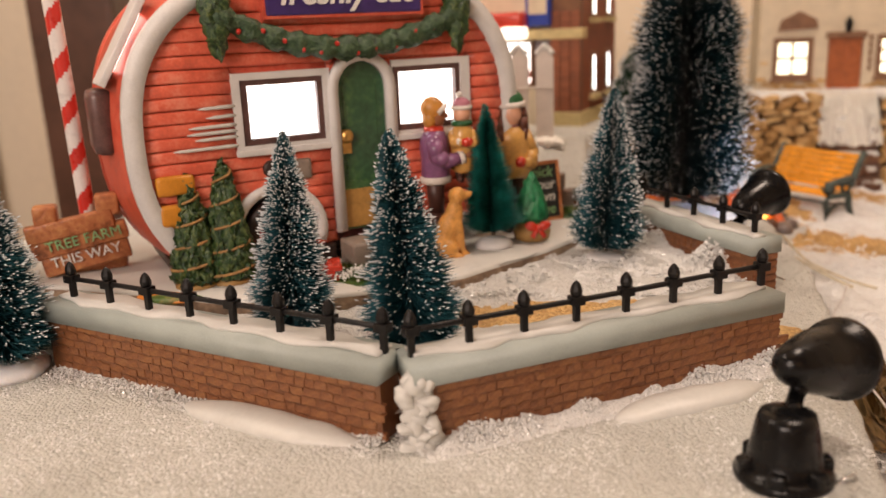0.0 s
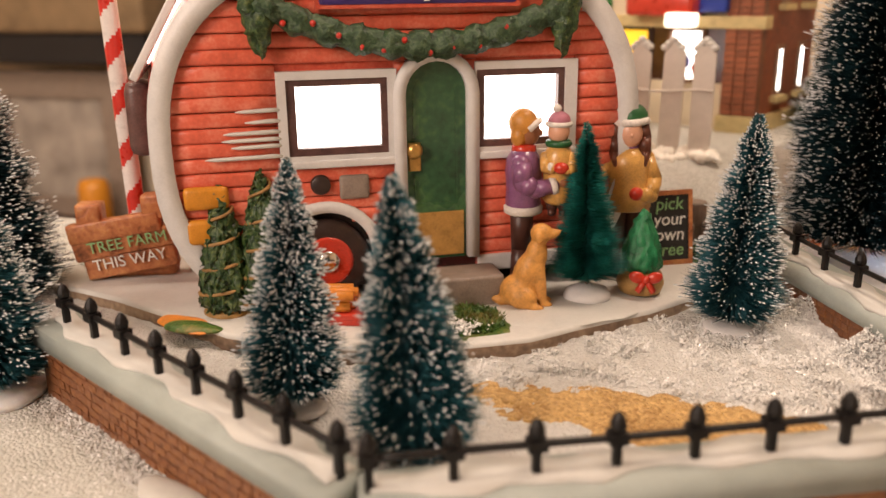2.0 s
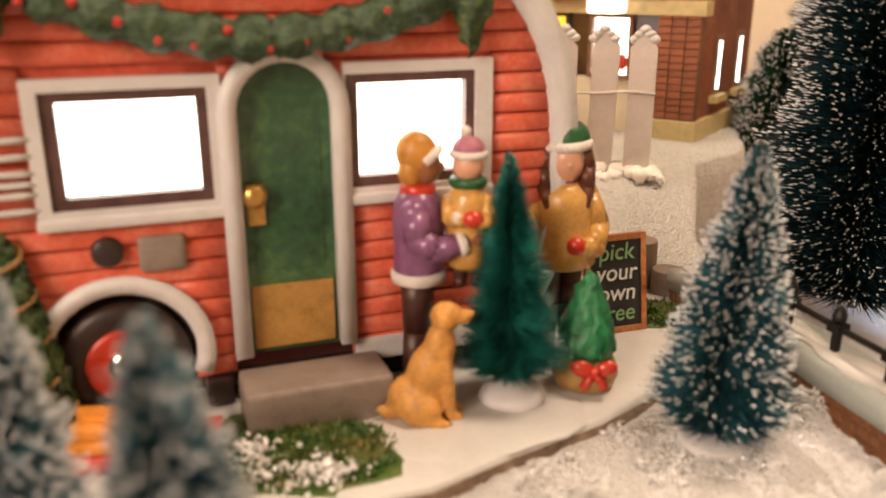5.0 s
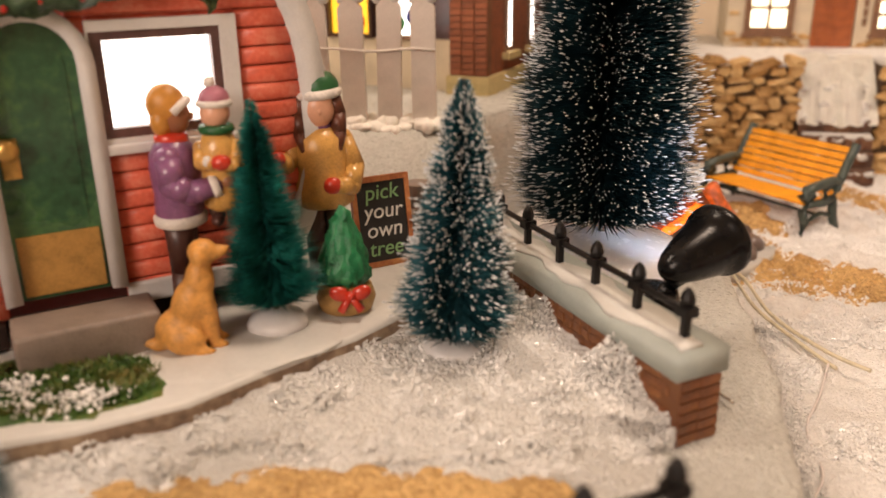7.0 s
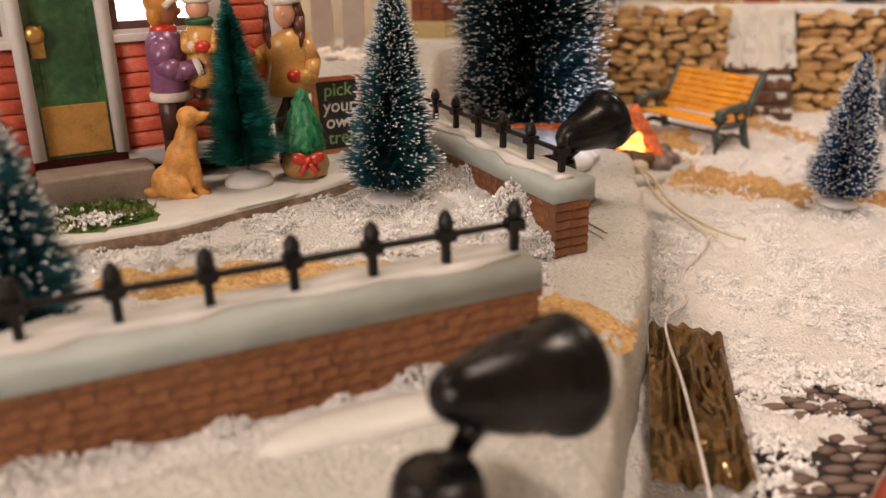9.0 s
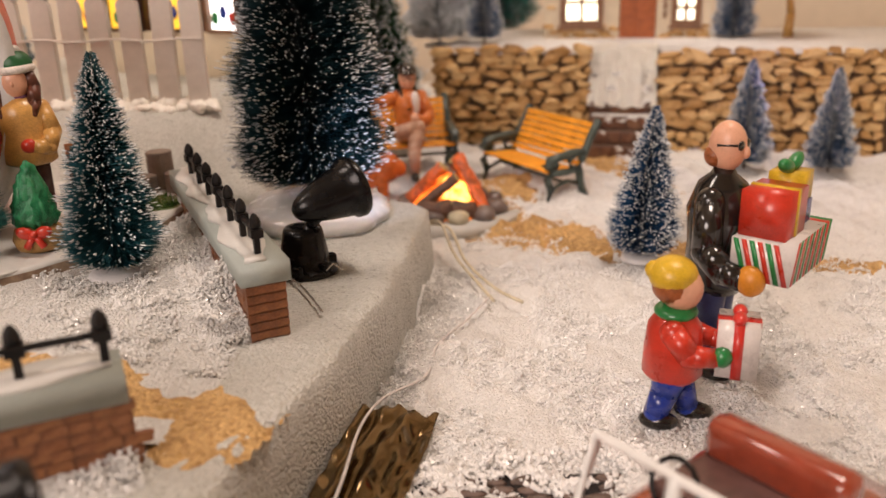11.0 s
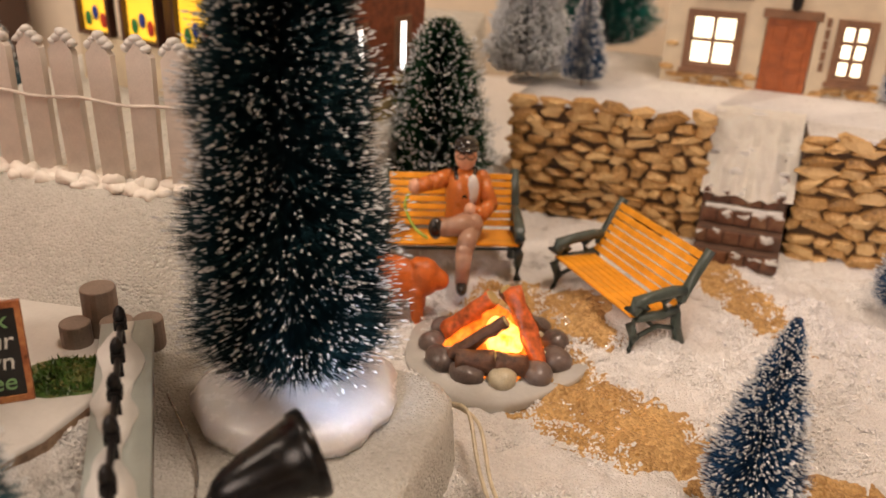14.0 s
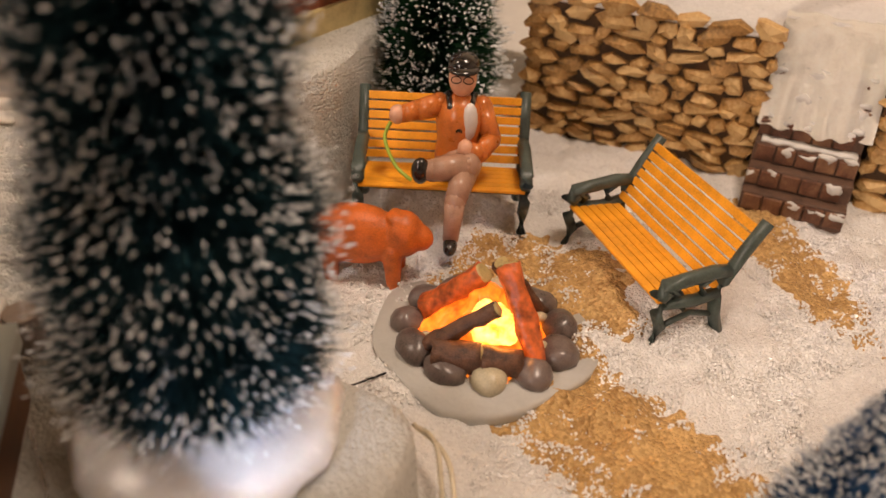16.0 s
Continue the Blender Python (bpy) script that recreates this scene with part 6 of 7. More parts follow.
def gift_boy(bm):   # 0 sweater 1 trousers 2 skin 3 hat 4 scarf 5 shoe 6 white 7 red 8 hair
    limb(bm, [(-0.7, 0.5, 0.7), (-0.5, 0.2, 1.6), (-0.4, 0, 2.6)], [0.5, 0.6, 0.75], 12, 1)
    limb(bm, [(0.6, -0.7, 0.6), (0.5, -0.4, 1.6), (0.4, 0, 2.6)], [0.5, 0.6, 0.75], 12, 1)
    ball(bm, (-0.75, 0.35, 0.42), (0.48, 0.85, 0.42), 12, 5)
    ball(bm, (0.65, -1.0, 0.35), (0.48, 0.85, 0.38), 12, 5)
    lathe(bm, [(1.0, 2.2), (1.25, 2.5), (1.2, 3.6), (1.1, 4.6), (0.7, 5.2), (0.4, 5.3)], 20, 0)
    for s in (-1, 1):
        limb(bm, [(0.95 * s, 0, 4.6), (1.25 * s, -0.7, 3.8), (0.95 * s, -1.6, 3.7)], [0.55, 0.5, 0.4], 12, 0)
        ball(bm, (0.95 * s, -1.95, 3.8), (0.42, 0.42, 0.45), 10, 4)
    ball(bm, (0, 0, 5.2), (0.95, 0.9, 0.36), 14, 4)
    ball(bm, (0, -0.15, 6.2), (0.88, 0.88, 0.95), 18, 2)
    ball(bm, (0, 0.15, 6.35), (0.98, 0.9, 0.85), 16, 8)
    ball(bm, (0, 0.2, 6.75), (1.02, 1.0, 0.8), 18, 3)
    ball(bm, (0, 0.95, 6.9), (0.45, 0.4, 0.4), 10, 3)
    box(bm, -0.95, 0.95, -3.3, -1.7, 2.9, 5.1, None, 6)
    box(bm, -0.2, 0.2, -3.34, -1.66, 2.87, 5.14, None, 7)
    box(bm, -0.98, 0.98, -2.7, -2.3, 2.86, 5.14, None, 7)
    for s in (-1, 1):
        ball(bm, (0.4 * s, -2.5, 5.3), (0.48, 0.3, 0.24), 10, 7)


figurine("gift_boy_figurine", "glazed figurine of a boy in red sweater carrying a gift", gift_boy,
         [RED_CLOTH, BLUE_CLOTH, SKIN_TONE, YELLOW_HAT, GREEN_CLOTH, BLACK_GLAZE, CANDY_WHITE, CANDY_RED, RED_HAIR], 34.8, 42.6, 0.2, 70)


# ---- red car ----
def car():
    c = thing("toy_car", "red glossy vintage toy car with white windscreen frame", "toy car", 32.2, 30.6, 0.1, 36)
    # local -x is the bonnet
    sect = [(-8.2, 1.5, 1.3, 2.2), (-7.6, 2.3, 1.0, 2.9), (-6.0, 2.9, 0.9, 3.25), (-3.5, 3.2, 0.8, 3.5), (-2.4, 3.3, 0.8, 3.6), (2.0, 3.4, 0.8, 3.6), (5.5, 3.2, 0.9, 3.4), (8.0, 2.4, 1.2, 2.6)]
    bm = B()
    rings = []
    for x, hw, zb, zt in sect:
        ring = []
        for k in range(16):
            a = 2 * math.pi * k / 16
            cy, cz = math.cos(a), math.sin(a)
            ring.append(bm.verts.new((x, hw * math.copysign(abs(cy) ** 0.6, cy), (zb + zt) / 2 + (zt - zb) / 2 * math.copysign(abs(cz) ** 0.6, cz))))
        rings.append(ring)
    for a, b in zip(rings, rings[1:]):
        for k in range(16):
            bm.faces.new((a[k], a[(k + 1) % 16], b[(k + 1) % 16], b[k]))
    bm.faces.new(rings[0]), bm.faces.new(rings[-1][::-1])
    bmesh.ops.subdivide_edges(bm, edges=bm.edges[:], cuts=1, use_grid_fill=True, smooth=1.0)
    part("body", bm, CAR_RED, c, "", True)
    for x in (-5.3, 4.6):
        for s in (-1, 1):
            bm = ball(B(), (x, 2.9 * s, 1.7), (2.1, 0.85, 1.45), 18)
            part("mudguard", bm, CAR_RED, c, "rounded red mudguard", True)
            my = Matrix.Translation((x, 3.1 * s, 1.15)) @ Matrix.Rotation(math.pi / 2, 4, "X")
            w = part("wheel", lathe(B(), [(0.7, -0.4), (1.15, -0.35), (1.2, 0), (1.15, 0.35), (0.7, 0.4)], 22, m=my), TYRE, c, "black tyre", True)
            part("hub_cap", ball(B(), (x, (3.1 + 0.42) * s, 1.15), (0.6, 0.12, 0.6), 12), CHROME, w, "chrome hub", True)
    for s in (-1, 1):
        h = part("headlight", ball(B(), (-7.1, 1.9 * s, 2.75), (0.55, 0.62, 0.62), 16), CHROME, c, "chrome headlight", True)
        part("lens", ball(B(), (-7.45, 1.9 * s, 2.75), (0.3, 0.5, 0.5), 14), CANDY_WHITE, h, "pale lens", True)
    part("bumper", tube(B(), [(-7.6, -2.9, 1.2), (-8.5, -1.8, 1.2), (-8.7, 0, 1.2), (-8.5, 1.8, 1.2), (-7.6, 2.9, 1.2)], 0.24, 8), CHROME, c, "chrome bumper", True)
    part("bonnet_strip", tube(B(), [(-8.1, 0, 2.6), (-6.0, 0, 3.32), (-2.6, 0, 3.72)], 0.1, 8), CHROME, c, "chrome strip", True)
    W0, W1 = (-2.2, 3.45), (-1.3, 6.2)
    for ys in ((-3.0, -0.15), (0.15, 3.0)):
        p = [(W0[0], ys[0], W0[1]), (W0[0], ys[1], W0[1]), (W1[0], ys[1] * 0.93, W1[1]), (W1[0], ys[0] * 0.93, W1[1])]
        part("windscreen_frame", tube(B(), p, 0.2, 8, closed=True), WHITE, c, "white windscreen frame", True)
    part("seat", box(B(), 0.6, 4.4, -2.4, 2.4, 3.2, 4.0), DARK_FRAME, c, "dark open interior", True, 0.3)
    part("seat_back", box(B(), 3.2, 4.4, -2.4, 2.4, 3.6, 5.2), CAR_RED, c, "red seat back", True, 0.4)
    part("wheel_ring", tube(B(), [(0.4 + 0.25 * math.sin(t), 1.3 + 0.8 * math.cos(t), 4.5 + 0.8 * math.sin(t)) for t in np.linspace(0, 6.28, 18, endpoint=False)], 0.09, 6, closed=True), BLACK_PLASTIC, c, "black steering wheel", True)


car()


# ---- foil strip ----
bm = B()
nx, ny = 26, 44
vs = [[bm.verts.new((18.9 + 0.24 * j * 0.26 + 3.4 * i / (nx - 1), 31.5 + (11.5 + 1.2 * nz(i * 0.3, 2, 0.6, 64)) * j / (ny - 1), 0.75 + 0.6 * nz(i * 0.3, j * 0.05, 0.9, 61) + 0.3 * nz(i, j, 0.28, 62) + 0.5 * (1 - i / nx))) for i in range(nx)] for j in range(ny)]
for j in range(ny - 1):
    for i in range(nx - 1):
        bm.faces.new((vs[j][i], vs[j][i + 1], vs[j + 1][i + 1], vs[j + 1][i]))
bmesh.ops.solidify(bm, geom=bm.faces[:], thickness=0.04)
thing("foil_strip", "crumpled gold foil strip beside the snow board", "foil strip", mesh=finish(bm, "foil_strip", FOIL, True))


# ---- picket fence behind the caravan ----
def picket_fence():
    f = thing("picket_fence", "white wooden picket fence with snowy tips and a string", "picket fence", 8.87, 71.0, 9.0, -8.2)
    n = 12
    out = [(-0.74, -1.2), (0.74, -1.2), (0.74, 7.7), (0.0, 8.6), (-0.74, 7.7)]
    me = finish(slab(B(), out, -0.22, 0.22, axis="y"), "picket", WHITE_WOOD, False, 0.06)
    for k in range(n):
        part("picket", me, None, f, at=(-2.2 * k, 0, 0.05 * math.sin(k * 2.1), 1.5 * math.sin(k), 0, 1.2 * math.sin(k * 1.7)))
        bm = B()
        for j in range(5):
            ball(bm, (-0.55 + 0.27 * j, 0, 8.15 + 0.5 * (1 - abs(j - 2) / 2)), (0.34, 0.34, 0.26), 8)
        for q in bm.verts:
            q.co += Vector(noise.noise_vector(q.co * 2 + Vector((k, 0, 0)))) * 0.1
        part("snow_cap", bm, SNOW_PAINT, f, "little heap of snow", True, at=(-2.2 * k, 0, 0))
    pts = [(-2.2 * k * 0.5 + 0.8, -0.28 - (0.06 if k % 2 else 0), 5.2 + 0.1 * math.sin(k * 1.3)) for k in range(2 * n)]
    part("string", tube(B(), pts, 0.09, 6), WHITE_WOOD, f, "pale string", True)
    bm = B()
    g = random.Random(3)
    for k in range(170):
        ball(bm, (g.uniform(-24, 1.5), g.uniform(-1.2, 0.5), g.uniform(0.3, 0.8)), (g.uniform(.3, .7), g.uniform(.3, .6), g.uniform(.25, .5)), 9)
    for q in bm.verts:
        q.co += Vector(noise.noise_vector(q.co * 1.5)) * 0.25
    tagged(part("snow_bank", bm, PACKED_SNOW, f, "lumpy snow at the foot", True), kind="stuff")


picket_fence()


# ---- brick shop ----
def brick_shop():
    s = thing("brick_shop", "model brick shop with yellow lit windows and blue sign", "model building", 13.4, 82.0, 9.3, -26)
    part("wall", box(B(), -3.0, 0, 0, 12, 0, 20), RED_BRICK, s, "brick side wall")
    part("front_wall", box(B(), -26, -3.0, 1.0, 1.6, 0, 4.0), CREAM, s, "pale stall riser")
    part("upper_wall", box(B(), -26, -3.0, 0.4, 1.6, 9.2, 20), CREAM, s, "pale upper wall")
    part("interior", box(B(), -25.5, -3.0, 5, 5.4, 0, 12), DARK_FRAME, s)
    part("cornice", box(B(), -26.2, 0.4, -0.5, 1.0, 8.6, 9.6), CREAM_STONE, s, "pale cornice", False, 0.1)
    part("plinth", box(B(), -3.2, 0.3, -0.5, 12.2, 0, 1.6), CREAM_STONE, s, "pale stone plinth", False, 0.1)
    pl = part("pillar", box(B(), -2.9, 0.15, -0.3, 0.4, 1.6, 20), MORTAR, s, "brick pillar")
    bmesh_brick = finish(box(B(), -0.47, 0.47, -0.12, 0.12, -0.2, 0.2), "brick", RED_BRICK, False, 0.04)
    for r in range(20):
        for c in range(3):
            part("brick", bmesh_brick, None, pl, at=(-2.4 + 1.02 * c + (0.0 if r % 2 else -0.0), -0.32, 1.9 + 0.48 * r))
    # side windows with light
    for k, y in enumerate((3.2, 8.2)):
        for zz in (3.0, 10.5):
            w = part("side_window", box(B(), -0.05, 0.12, y, y + 2.0, zz, zz + 4.2), BROWN_TRIM, s, "brown window frame", False, 0.05)
            part("pane", box(B(), 0.0, 0.16, y + 0.7, y + 1.25, zz + 0.4, zz + 3.8), WINDOW_GLOW, w, "narrow lit pane")
            part("sill", box(B(), 0, 0.6, y - 0.3, y + 2.3, zz - 0.5, zz), CREAM_STONE, w)
    # shop windows
    for k, (x, wd) in enumerate(((-6.8, 3.4), (-12.2, 4.2), (-18.0, 4.2), (-23.5, 4.0))):
        w = part("shop_window", ring_band(B(), rect(x - wd / 2 + 0.3, x + wd / 2 - 0.3, 4.3, 8.3), rect(x - wd / 2, x + wd / 2, 4.0, 8.6), 0.6, 1.3), DARK_WOOD if k else BROWN_TRIM, s, "dark window frame", False, 0.05)
        part("pane", slab(B(), rect(x - wd / 2 + 0.2, x + wd / 2 - 0.2, 4.2, 8.4), 1.1, 1.2, axis="y"), YELLOW_GLOW if k else WINDOW_GLOW, w, "lit pane")
        for j in range(3):
            part("display_item", ball(B(), (x - 0.9 + 0.9 * j, 0.95, 5.2 + 0.5 * (j % 2)), (0.4, 0.1, 0.6), 10), (GREEN_CLOTH, BLUE_CLOTH, RED_CLOTH)[j], w, "coloured display shape", True)
    a = part("awning", box(B(), -11.0, -5.0, -2.6, 0.5, 9.6, 11.3), HUB_RED, s, "red canopy", True, 0.4)
    part("awning_lamp", box(B(), -7.2, -4.9, -2.9, -1.0, 8.7, 9.9), mat("lit_lamp", (0.9, 0.8, 0.7), 0.4, emit=2.5, emit_colour=(1.0, 0.80, 0.62), bump=0), a, "lit lamp box", True, 0.3)
    b = part("blue_sign", box(B(), -5.2, -2.7, -1.1, 0.2, 9.9, 14.5), BLUE_SIGN, s, "blue sign board", True, 0.15)
    part("sign_panel", box(B(), -4.9, -3.0, -1.18, -1.0, 11.0, 13.0), CREAM, b, "cream sign panel", True, 0.2)
    part("green_letter", tube(B(), [(-15 + 0.9 * math.cos(t), 0.2, 10.6 + 0.7 * math.sin(t)) for t in np.linspace(0, 6.28, 16, endpoint=False)], 0.25, 8, closed=True), GREEN_CLOTH, s, "green round emblem", True)


brick_shop()


# ---- stone terrace, steps, cottage ----
TERRACE = (25.6, 92.2, -13.2)


def terrace():
    w = thing("terrace_wall", "honey-coloured dry stone terrace wall", "stone wall", TERRACE[0], TERRACE[1], 0, TERRACE[2], kind="structure")
    part("core", box(B(), 0.1, 14.5, 0.25, 22, 0.5, 10.35), STONE_GAP, w)
    part("core", box(B(), 20.8, 46, 0.25, 22, 0.5, 10.25), STONE_GAP, w)
    part("core", box(B(), 14.5, 20.8, 4.2, 22, 0.5, 10.3), STONE_GAP, w)
    bm = slab(B(), [(-0.1, 0.1), (14.4, 0.1), (14.5, 4.0), (20.8, 4.0), (20.9, 0.1), (46, 0.1), (46, 22), (-0.1, 22)], 10.3, 10.55)
    bmesh.ops.subdivide_edges(bm, edges=bm.edges[:], cuts=6, use_grid_fill=True)
    for q in bm.verts:
        q.co.z += 0.12 * noise.noise(q.co * 0.7)
    part("snow_cover", bm, SNOW, w, "thin snow on the terrace", True)
    return w


terrace_wall = terrace()


def steps():
    s = thing("stone_steps", "dark brick steps half buried in snow", "steps", TERRACE[0], TERRACE[1], 0, TERRACE[2])
    n = 6
    for k in range(n):
        z1 = 2.6 + 1.15 * k
        part("step", box(B(), 14.7, 20.4, -3.4 + 0.95 * k, 4.3, 0.8, z1), STEP_STONE, s, "", False, 0.12)
        lo = [(15.0 + 5.2 * t, -3.32 + 0.95 * k + 0.30 * nz(t * 9, k, 1.0, 91)) for t in np.linspace(0, 1, 24)]
        hi = [(15.0 + 5.2 * t, -2.75 + 0.95 * k + 0.05 * k + 0.35 * nz(t * 9, k, 1.0, 95)) for t in np.linspace(1, 0, 24)]
        if k > 1:
            part("snow_patch", slab(B(), lo + hi, z1 - 0.05, z1 + 0.1 + 0.03 * k), SNOW_PAINT, s, "patchy snow on the step", True, 0.04)
        for j in range(5):
            x = 14.85 + 1.12 * j - (0.5 if k % 2 else 0)
            b0, b1 = max(x, 14.7), min(x + 1.02, 20.4)
            if b1 - b0 > 0.25:
                part("brick", box(B(), b0, b1, -3.58 + 0.95 * k + random.uniform(-.06, .06), -3.38 + 0.95 * k, z1 - 1.02, z1 - 0.12), STEP_BRICK, s, "", False, 0.07)
            if random.random() < 0.8:
                bm = ball(B(), ((b0 + b1) / 2 + random.uniform(-.15, .15), -3.55 + 0.95 * k, z1 - random.uniform(.1, .35)), (random.uniform(.3, .58), 0.14, random.uniform(.14, .36)), 10)
                for q in bm.verts:
                    q.co += Vector(noise.noise_vector(q.co * 2.4)) * 0.2
                part("snow_dab", bm, SNOW_PAINT, s, "dab of snow on a brick", True)
    bm = B()
    nx, ny = 26, 34
    vs = [[bm.verts.new((14.5 + 6.2 * i / nx, 4.6 - (5.6 + 1.1 * nz(i * 0.4, 3, 0.6, 72)) * j / ny,
                         10.8 - 5.1 * (j / ny) ** 1.5 + 0.3 * nz(i * 0.4, j * 0.35, 0.5, 71) + 0.16 * nz(i, j, 0.45, 73))) for i in range(nx + 1)] for j in range(ny + 1)]
    for j in range(ny):
        for i in range(nx):
            bm.faces.new((vs[j][i], vs[j][i + 1], vs[j + 1][i + 1], vs[j + 1][i]))
    bmesh.ops.solidify(bm, geom=bm.faces[:], thickness=0.5)
    part("snow_slope", bm, PACKED_SNOW, s, "thick snow over the upper steps", True)


steps()


def cottage():
    h = thing("cottage", "cream rendered model cottage with lit windows and orange door", "model house", 39.4, 101.5, 10.3, -14)
    W0, W1, T = -2.0, 14.7, 17.5
    holes = [(-0.2, 3.8, 1.6, 6.0), (5.6, 9.4, -0.1, 6.1), (11.0, 13.5, 1.6, 6.1)]
    xs = sorted({W0, W1, *[a for q in holes for a in q[:2]]})
    for a, b in zip(xs, xs[1:]):
        hole = [q for q in holes if q[0] <= a and b <= q[1]]
        for z0, z1 in ([(-0.5, hole[0][2]), (hole[0][3], T)] if hole else [(-0.5, T)]):
            if z1 - z0 > 0.2 or not hole:
                part("wall", box(B(), a, b, 0, 0.8, z0, z1), CREAM, h)
    part("side_wall", box(B(), W0, W0 + 0.6, 0.8, 12, -0.5, T), CREAM, h)
    part("side_wall", box(B(), W1 - 0.6, W1, 0.8, 12, -0.5, T), CREAM, h)
    part("back_wall", box(B(), W0, W1, 11.5, 12, -0.5, T), CREAM, h)
    for (x0, x1, z0, z1, nc, nr) in ((-0.2, 3.8, 1.6, 6.0, 2, 2), (11.0, 13.5, 1.6, 6.1, 2, 3)):
        w = part("window", ring_band(B(), rect(x0 + 0.25, x1 - 0.25, z0 + 0.25, z1 - 0.25), rect(x0 - 0.2, x1 + 0.2, z0 - 0.2, z1 + 0.2), -0.3, 0.5), BROWN_TRIM, h, "brown window frame", False, 0.06)
        cw, ch = (x1 - x0 - 0.5) / nc, (z1 - z0 - 0.5) / nr
        for i in range(nc):
            for j in range(nr):
                part("pane", box(B(), x0 + 0.25 + cw * i + 0.17, x0 + 0.25 + cw * (i + 1) - 0.17, 0.1, 0.2, z0 + 0.25 + ch * j + 0.17, z0 + 0.25 + ch * (j + 1) - 0.17), HOUSE_GLOW, w, "glowing pane", False, 0.04)
        part("glazing_bar", box(B(), x0 + 0.2, x1 - 0.2, 0.14, 0.4, z0 + 0.2, z1 - 0.2), BROWN_TRIM, w, "brown glazing bars")
        part("sill", box(B(), x0 - 0.4, x1 + 0.4, -0.5, 0.2, z0 - 0.5, z0 - 0.15), BROWN_TRIM, w, "", False, 0.06)
    d = part("door", box(B(), 5.7, 9.3, 0.1, 0.4, -0.3, 6.0), HOUSE_DOOR, h, "orange-brown panelled door", False, 0.06)
    for i in range(2):
        for j in range(3):
            part("panel", box(B(), 6.2 + 1.45 * i, 7.3 + 1.45 * i, -0.02, 0.15, 0.3 + 1.85 * j, 1.8 + 1.85 * j), HOUSE_DOOR, d, "", False, 0.08)
    part("door_lintel", box(B(), 5.3, 9.7, -0.35, 0.2, 6.0, 6.7), BROWN_TRIM, h, "brown lintel", False, 0.08)
    part("door_sill", box(B(), 5.4, 9.6, -0.9, 0.2, -0.5, 0.1), STEP_STONE, h, "dark sill", False, 0.08)
    part("plaque", slab(B(), [(0.0, 7.0), (4.4, 7.2), (4.2, 8.2), (2.3, 9.2), (0.3, 8.2)], -0.25, 0.1, axis="y"), BROWN_TRIM, h, "brown shaped plaque", False, 0.1)
    bm = lathe(B(), [(0.2, 0), (0.36, 0.2), (0.42, 1.0), (0.5, 1.05), (0.25, 1.5), (0.05, 1.7)], 8, m=Matrix.Translation((7.6, -0.6, 6.7)))
    part("lantern", bm, BLACK_IRON, h, "small black lantern", False)
    bm = B()
    for k in range(5):
        box(bm, 10.0, 10.35, -0.12, 0.05, 2.2 + 0.85 * k, 2.9 + 0.85 * k)
    part("number_bars", bm, BROWN_TRIM, h, "dark unreadable bars beside the door")
    g = random.Random(8)
    for k in range(90):
        x, z = g.uniform(W0, W1), abs(g.gauss(0, 0.9))
        if 5.2 < x < 9.8:
            continue
        bm = ball(B(), (0, 0, 0), (g.uniform(.3, .65), 0.15, g.uniform(.17, .28)), 8)
        part("facing_stone", bm, STONE, h, "", True, at=(x, -0.02, min(z, 1.4) if x > -1 else g.uniform(0, 4)))


cottage()


# ---- background of the room ----
thing("dark_cupboard", "tall dark reddish-brown wooden cupboard against the wall", "cupboard", mesh=finish(box(B(), -72, -57, 146, 163, -99, 150), "dark_cupboard", DARK_WOOD, False, 1.0))
s = thing("wall_shelf", "thick olive-brown shelf with a black underside", "shelf", -172, 151, 0)
part("board", box(B(), 0, 82, 0, 13, 14, 64), OLIVE, s, "olive-brown front", False, 1.0)
part("underside", box(B(), 1, 81, 1, 13, 8, 14), BLACK_CLOTH, s, "black underside", False, 0.5)
part("post", box(B(), 78, 81.5, 4, 9, -99, 8), DARK_WOOD, s, "narrow dark post", False, 0.6)
part("counter_top", box(B(), -10, 78, -6, 13, -99, -24), DARK_WOOD, s, "dark counter", False, 0.8)
f = thing("picture_frame", "grey framed print standing on the dark counter", "picture frame", -117, 157, -24)
part("print", box(B(), -12, 12, 0, 1, 3, 26), GREY_PHOTO, f, "grey print", False, 0.3)
part("frame", ring_band(B(), rect(-11.5, 11.5, 4, 25), rect(-16, 16, 0, 30), -1, 1.4), GREY_STONE, f, "grey-brown frame", False, 0.4)
bm = lathe(B(), [(2.8, 0), (3.1, 0.6), (3.1, 8), (2.5, 9.4), (0.2, 9.8)], 20)
thing("candle_jar", "amber candle jar on the dark counter", "candle jar", -105, 150, -24, mesh=finish(bm, "candle_jar", AMBER, True))


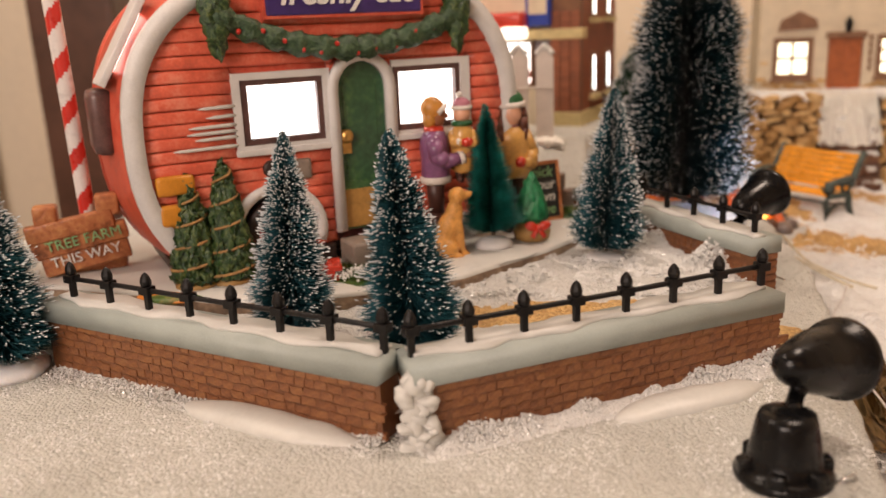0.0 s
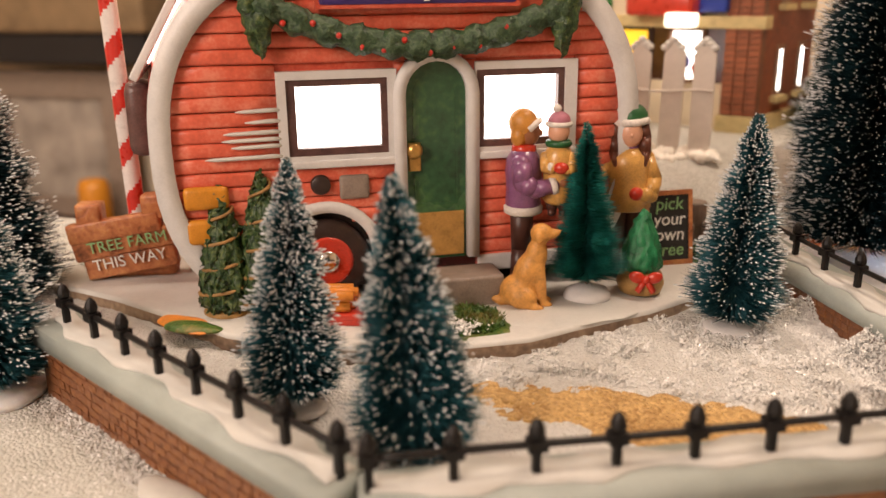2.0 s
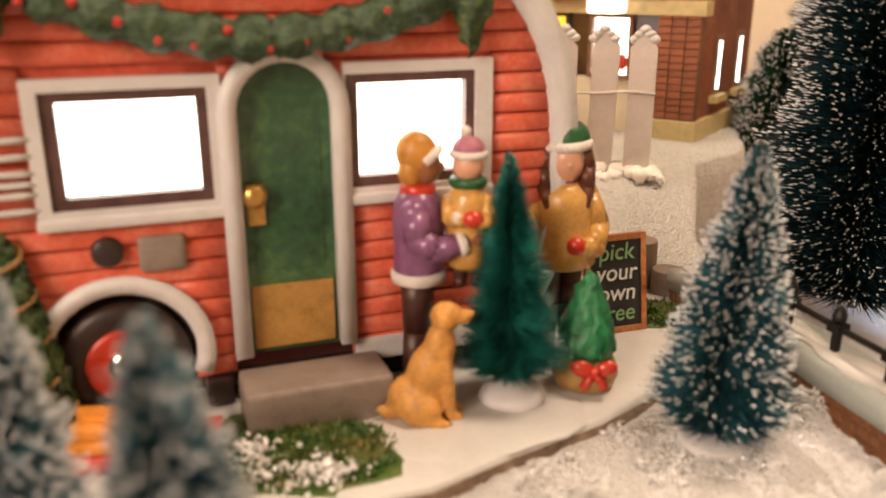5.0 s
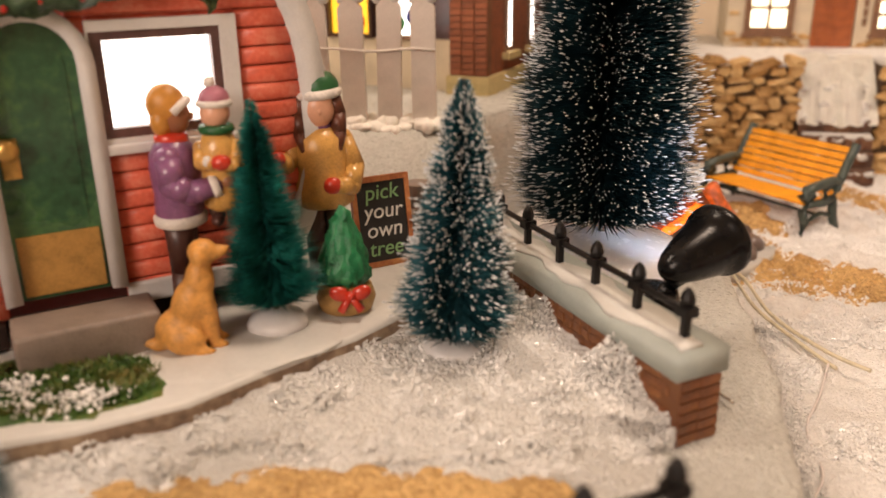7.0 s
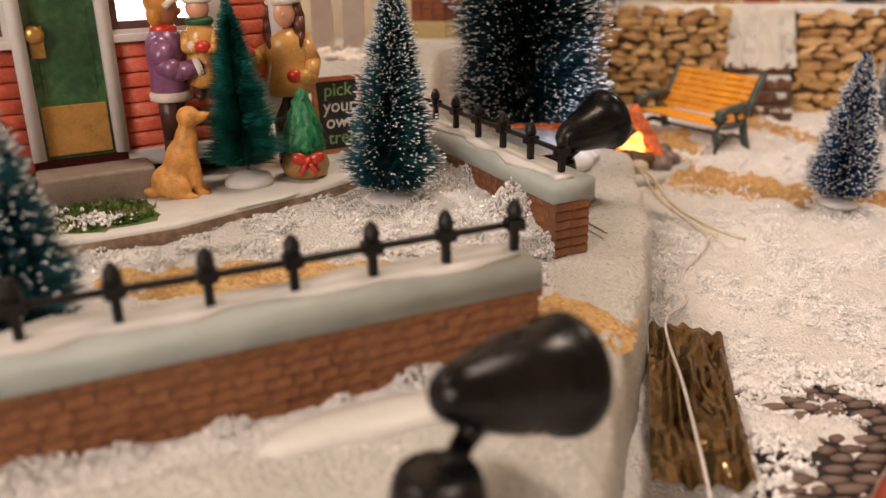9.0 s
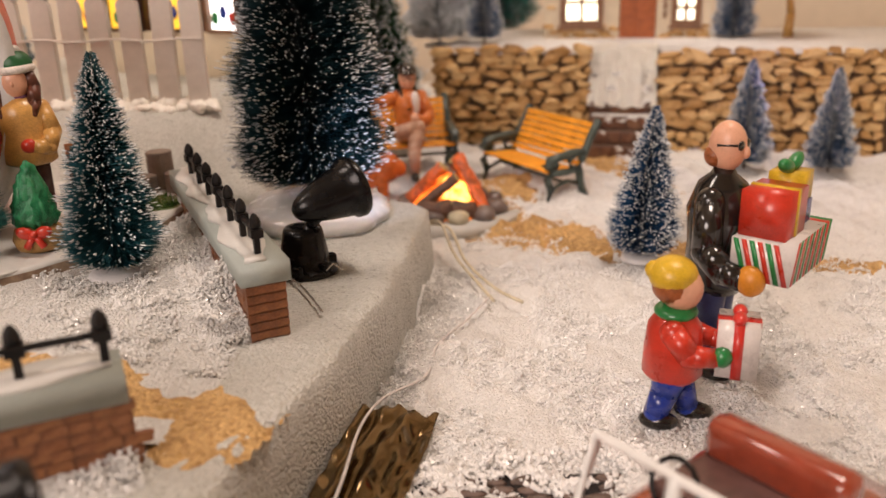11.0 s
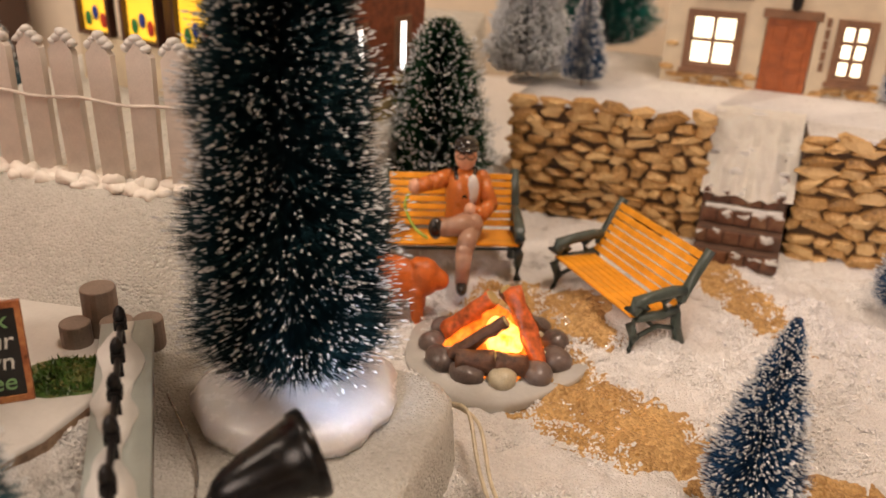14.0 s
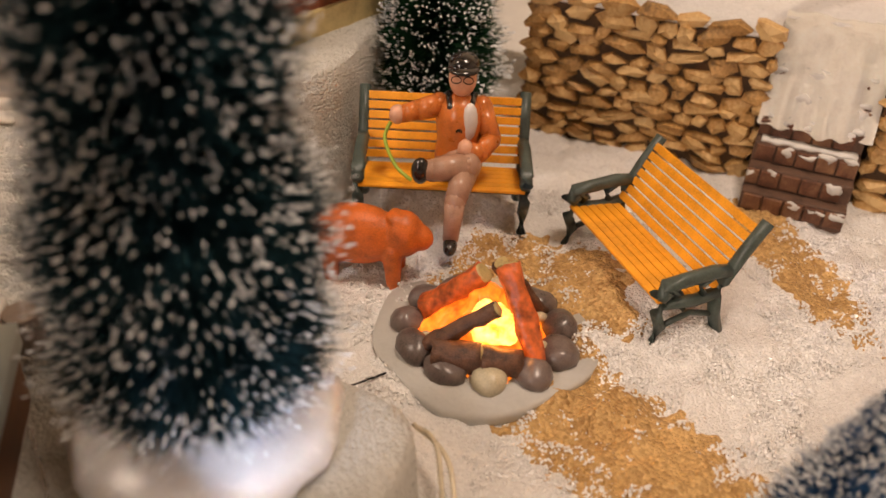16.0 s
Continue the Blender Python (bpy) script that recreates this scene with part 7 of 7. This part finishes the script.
# ---- pieces of walls and paving ----
def wall_bricks(w, length, z0, seed, sides=(-1,), rows=6, ends=()):
    g = random.Random(seed)
    meshes = []
    for k in range(7):
        hl = 0.22 + 0.035 * k
        bm = box(B(), -hl, hl, -0.07 - 0.01 * (k % 3), 0.07, -0.165, 0.165)
        bmesh.ops.subdivide_edges(bm, edges=[e for e in bm.edges if e.calc_length() > 0.5], cuts=1)
        for q in bm.verts:
            q.co += Vector((g.uniform(-.05, .05), g.uniform(-.03, .03), g.uniform(-.04, .04)))
        meshes.append(finish(bm, "brick", BRICK))
    for s in sides:
        for r in range(rows):
            x = 0.5 + (0.45 if r % 2 else 0)
            while x < length - 0.3:
                k = g.randrange(7)
                x += 0.25 + 0.035 * k
                part("brick", meshes[k], None, w, at=(x, s * (1.02 - 0.25), z0 + 0.22 + 0.4 * r + g.uniform(-.04, .04), g.uniform(-1.5, 1.5), 0, g.uniform(-5, 5)))
                x += 0.25 + 0.035 * k
    for xe in ends:
        for r in range(rows):
            for k in range(2):
                part("brick", meshes[5], None, w, at=(xe, -0.4 + 0.8 * k, z0 + 0.22 + 0.4 * r, 90))


wall_bricks(wall_left, len_left, 4.55, 1)
wall_bricks(wall_front, len_front, 4.55, 2, ends=(len_front - 0.05,))
wall_bricks(wall_back, len_back, 4.55, 3, sides=(1,), ends=(0.05,))


def wall_stones(w, x0, x1, z0, z1, seed, y=0.2):
    """Flat angular stones wedged in uneven, slanting courses."""
    g = random.Random(seed)
    z = z0
    while z < z1:
        ch = g.uniform(0.62, 1.05)
        x = x0 - g.uniform(0, 0.4)
        while x < x1 - 0.3:
            lw = min(g.uniform(0.9, 2.7), x1 - x + 0.2)
            hh = ch * g.uniform(0.75, 1.25)
            n = g.choice((5, 6, 6, 7))
            skew, out = g.uniform(-0.3, 0.3), []
            for k in range(n):
                a = 2 * math.pi * (k + g.uniform(-.33, .33)) / n
                sx, sz = math.copysign(abs(math.cos(a)) ** 0.75, math.cos(a)), math.copysign(abs(math.sin(a)) ** 0.75, math.sin(a))
                out.append((sx * lw * 0.55 * g.uniform(.82, 1.06), sz * hh * 0.57 * g.uniform(.75, 1.1) + skew * sx * hh * 0.6))
            bm = B()
            back = [bm.verts.new((p[0], 0.25, p[1])) for p in out]
            rim = [bm.verts.new((p[0], -g.uniform(0.02, 0.22), p[1])) for p in out]
            face = [bm.verts.new((p[0] * g.uniform(.78, .96), -g.uniform(0.15, 0.5), p[1] * g.uniform(.7, .94))) for p in out]
            mid = bm.verts.new((g.uniform(-.2, .2) * lw, -g.uniform(0.35, 0.62), g.uniform(-.15, .15) * hh))
            bm.faces.new(back)
            for k in range(n):
                j = (k + 1) % n
                bm.faces.new((back[k], back[j], rim[j], rim[k]))
                bm.faces.new((rim[k], rim[j], face[j], face[k]))
                bm.faces.new((face[k], face[j], mid))
            part("stone", finish(bm, "stone", STONE, False), None, w, at=(x + lw / 2, y + g.uniform(-.1, .12), z + ch / 2 + g.uniform(-.2, .2), g.uniform(-6, 6), g.uniform(-8, 8), g.uniform(-15, 15)))
            x += lw * 0.97
        z += ch * 0.9


wall_stones(terrace_wall, 0.0, 14.6, 1.6, 10.3, 4)
wall_stones(terrace_wall, 20.8, 40.0, 1.0, 10.2, 5)


def cobbles():
    c = thing("cobble_street", "brown cobbled street piece half covered with snow", "cobbled street", 0, 0, 0, 0, kind="structure")
    part("bed", slab(B(), [(21.8, 28.4), (40, 24), (42, 36), (33.5, 39.0), (24.0, 39.3)], -0.6, 0.12), COBBLE_GAP, c, "black joints")
    g = random.Random(12)
    meshes = []
    for k in range(5):
        bm = ball(B(), (0, 0, 0), (0.5 * (0.72 + 0.14 * k), 0.27 * g.uniform(.85, 1.1), 0.16), 9)
        for q in bm.verts:
            q.co += Vector((g.uniform(-.05, .05), g.uniform(-.04, .04), 0))
        meshes.append(finish(bm, "cobble", COBBLE, True))
    r, y = 0, 28.8
    while y < 39.0:
        x = 22.2 + (0.45 if r % 2 else 0) + (y - 28) * 0.2
        while x < 31.5 + (y - 28) * 0.25:
            if nz(x, y, 0.35, 81) > -0.42:
                k = g.randrange(5)
                x += 0.5 * (0.72 + 0.14 * k)
                part("cobble", meshes[k], None, c, at=(x, y + g.uniform(-.07, .07), 0.16, g.uniform(-12, 12)))
                x += 0.5 * (0.72 + 0.14 * k) + 0.06
            else:
                x += 1.0
        y += 0.58
        r += 1


cobbles()
pts = scatter(15, 5200, (21.5, 34), (28.5, 40.5), lambda x, y: 0.3, lambda x, y: y > 38.0 or x < 23.4 or nz(x, y, 0.35, 81) < -0.25, 0.6, 0.05)
thing("snow_crystals", "snow crystals strewn over the cobbles", "snow", kind="stuff", mesh=grains("snow_crystals", pts, 0.16, CRYSTAL, 16))
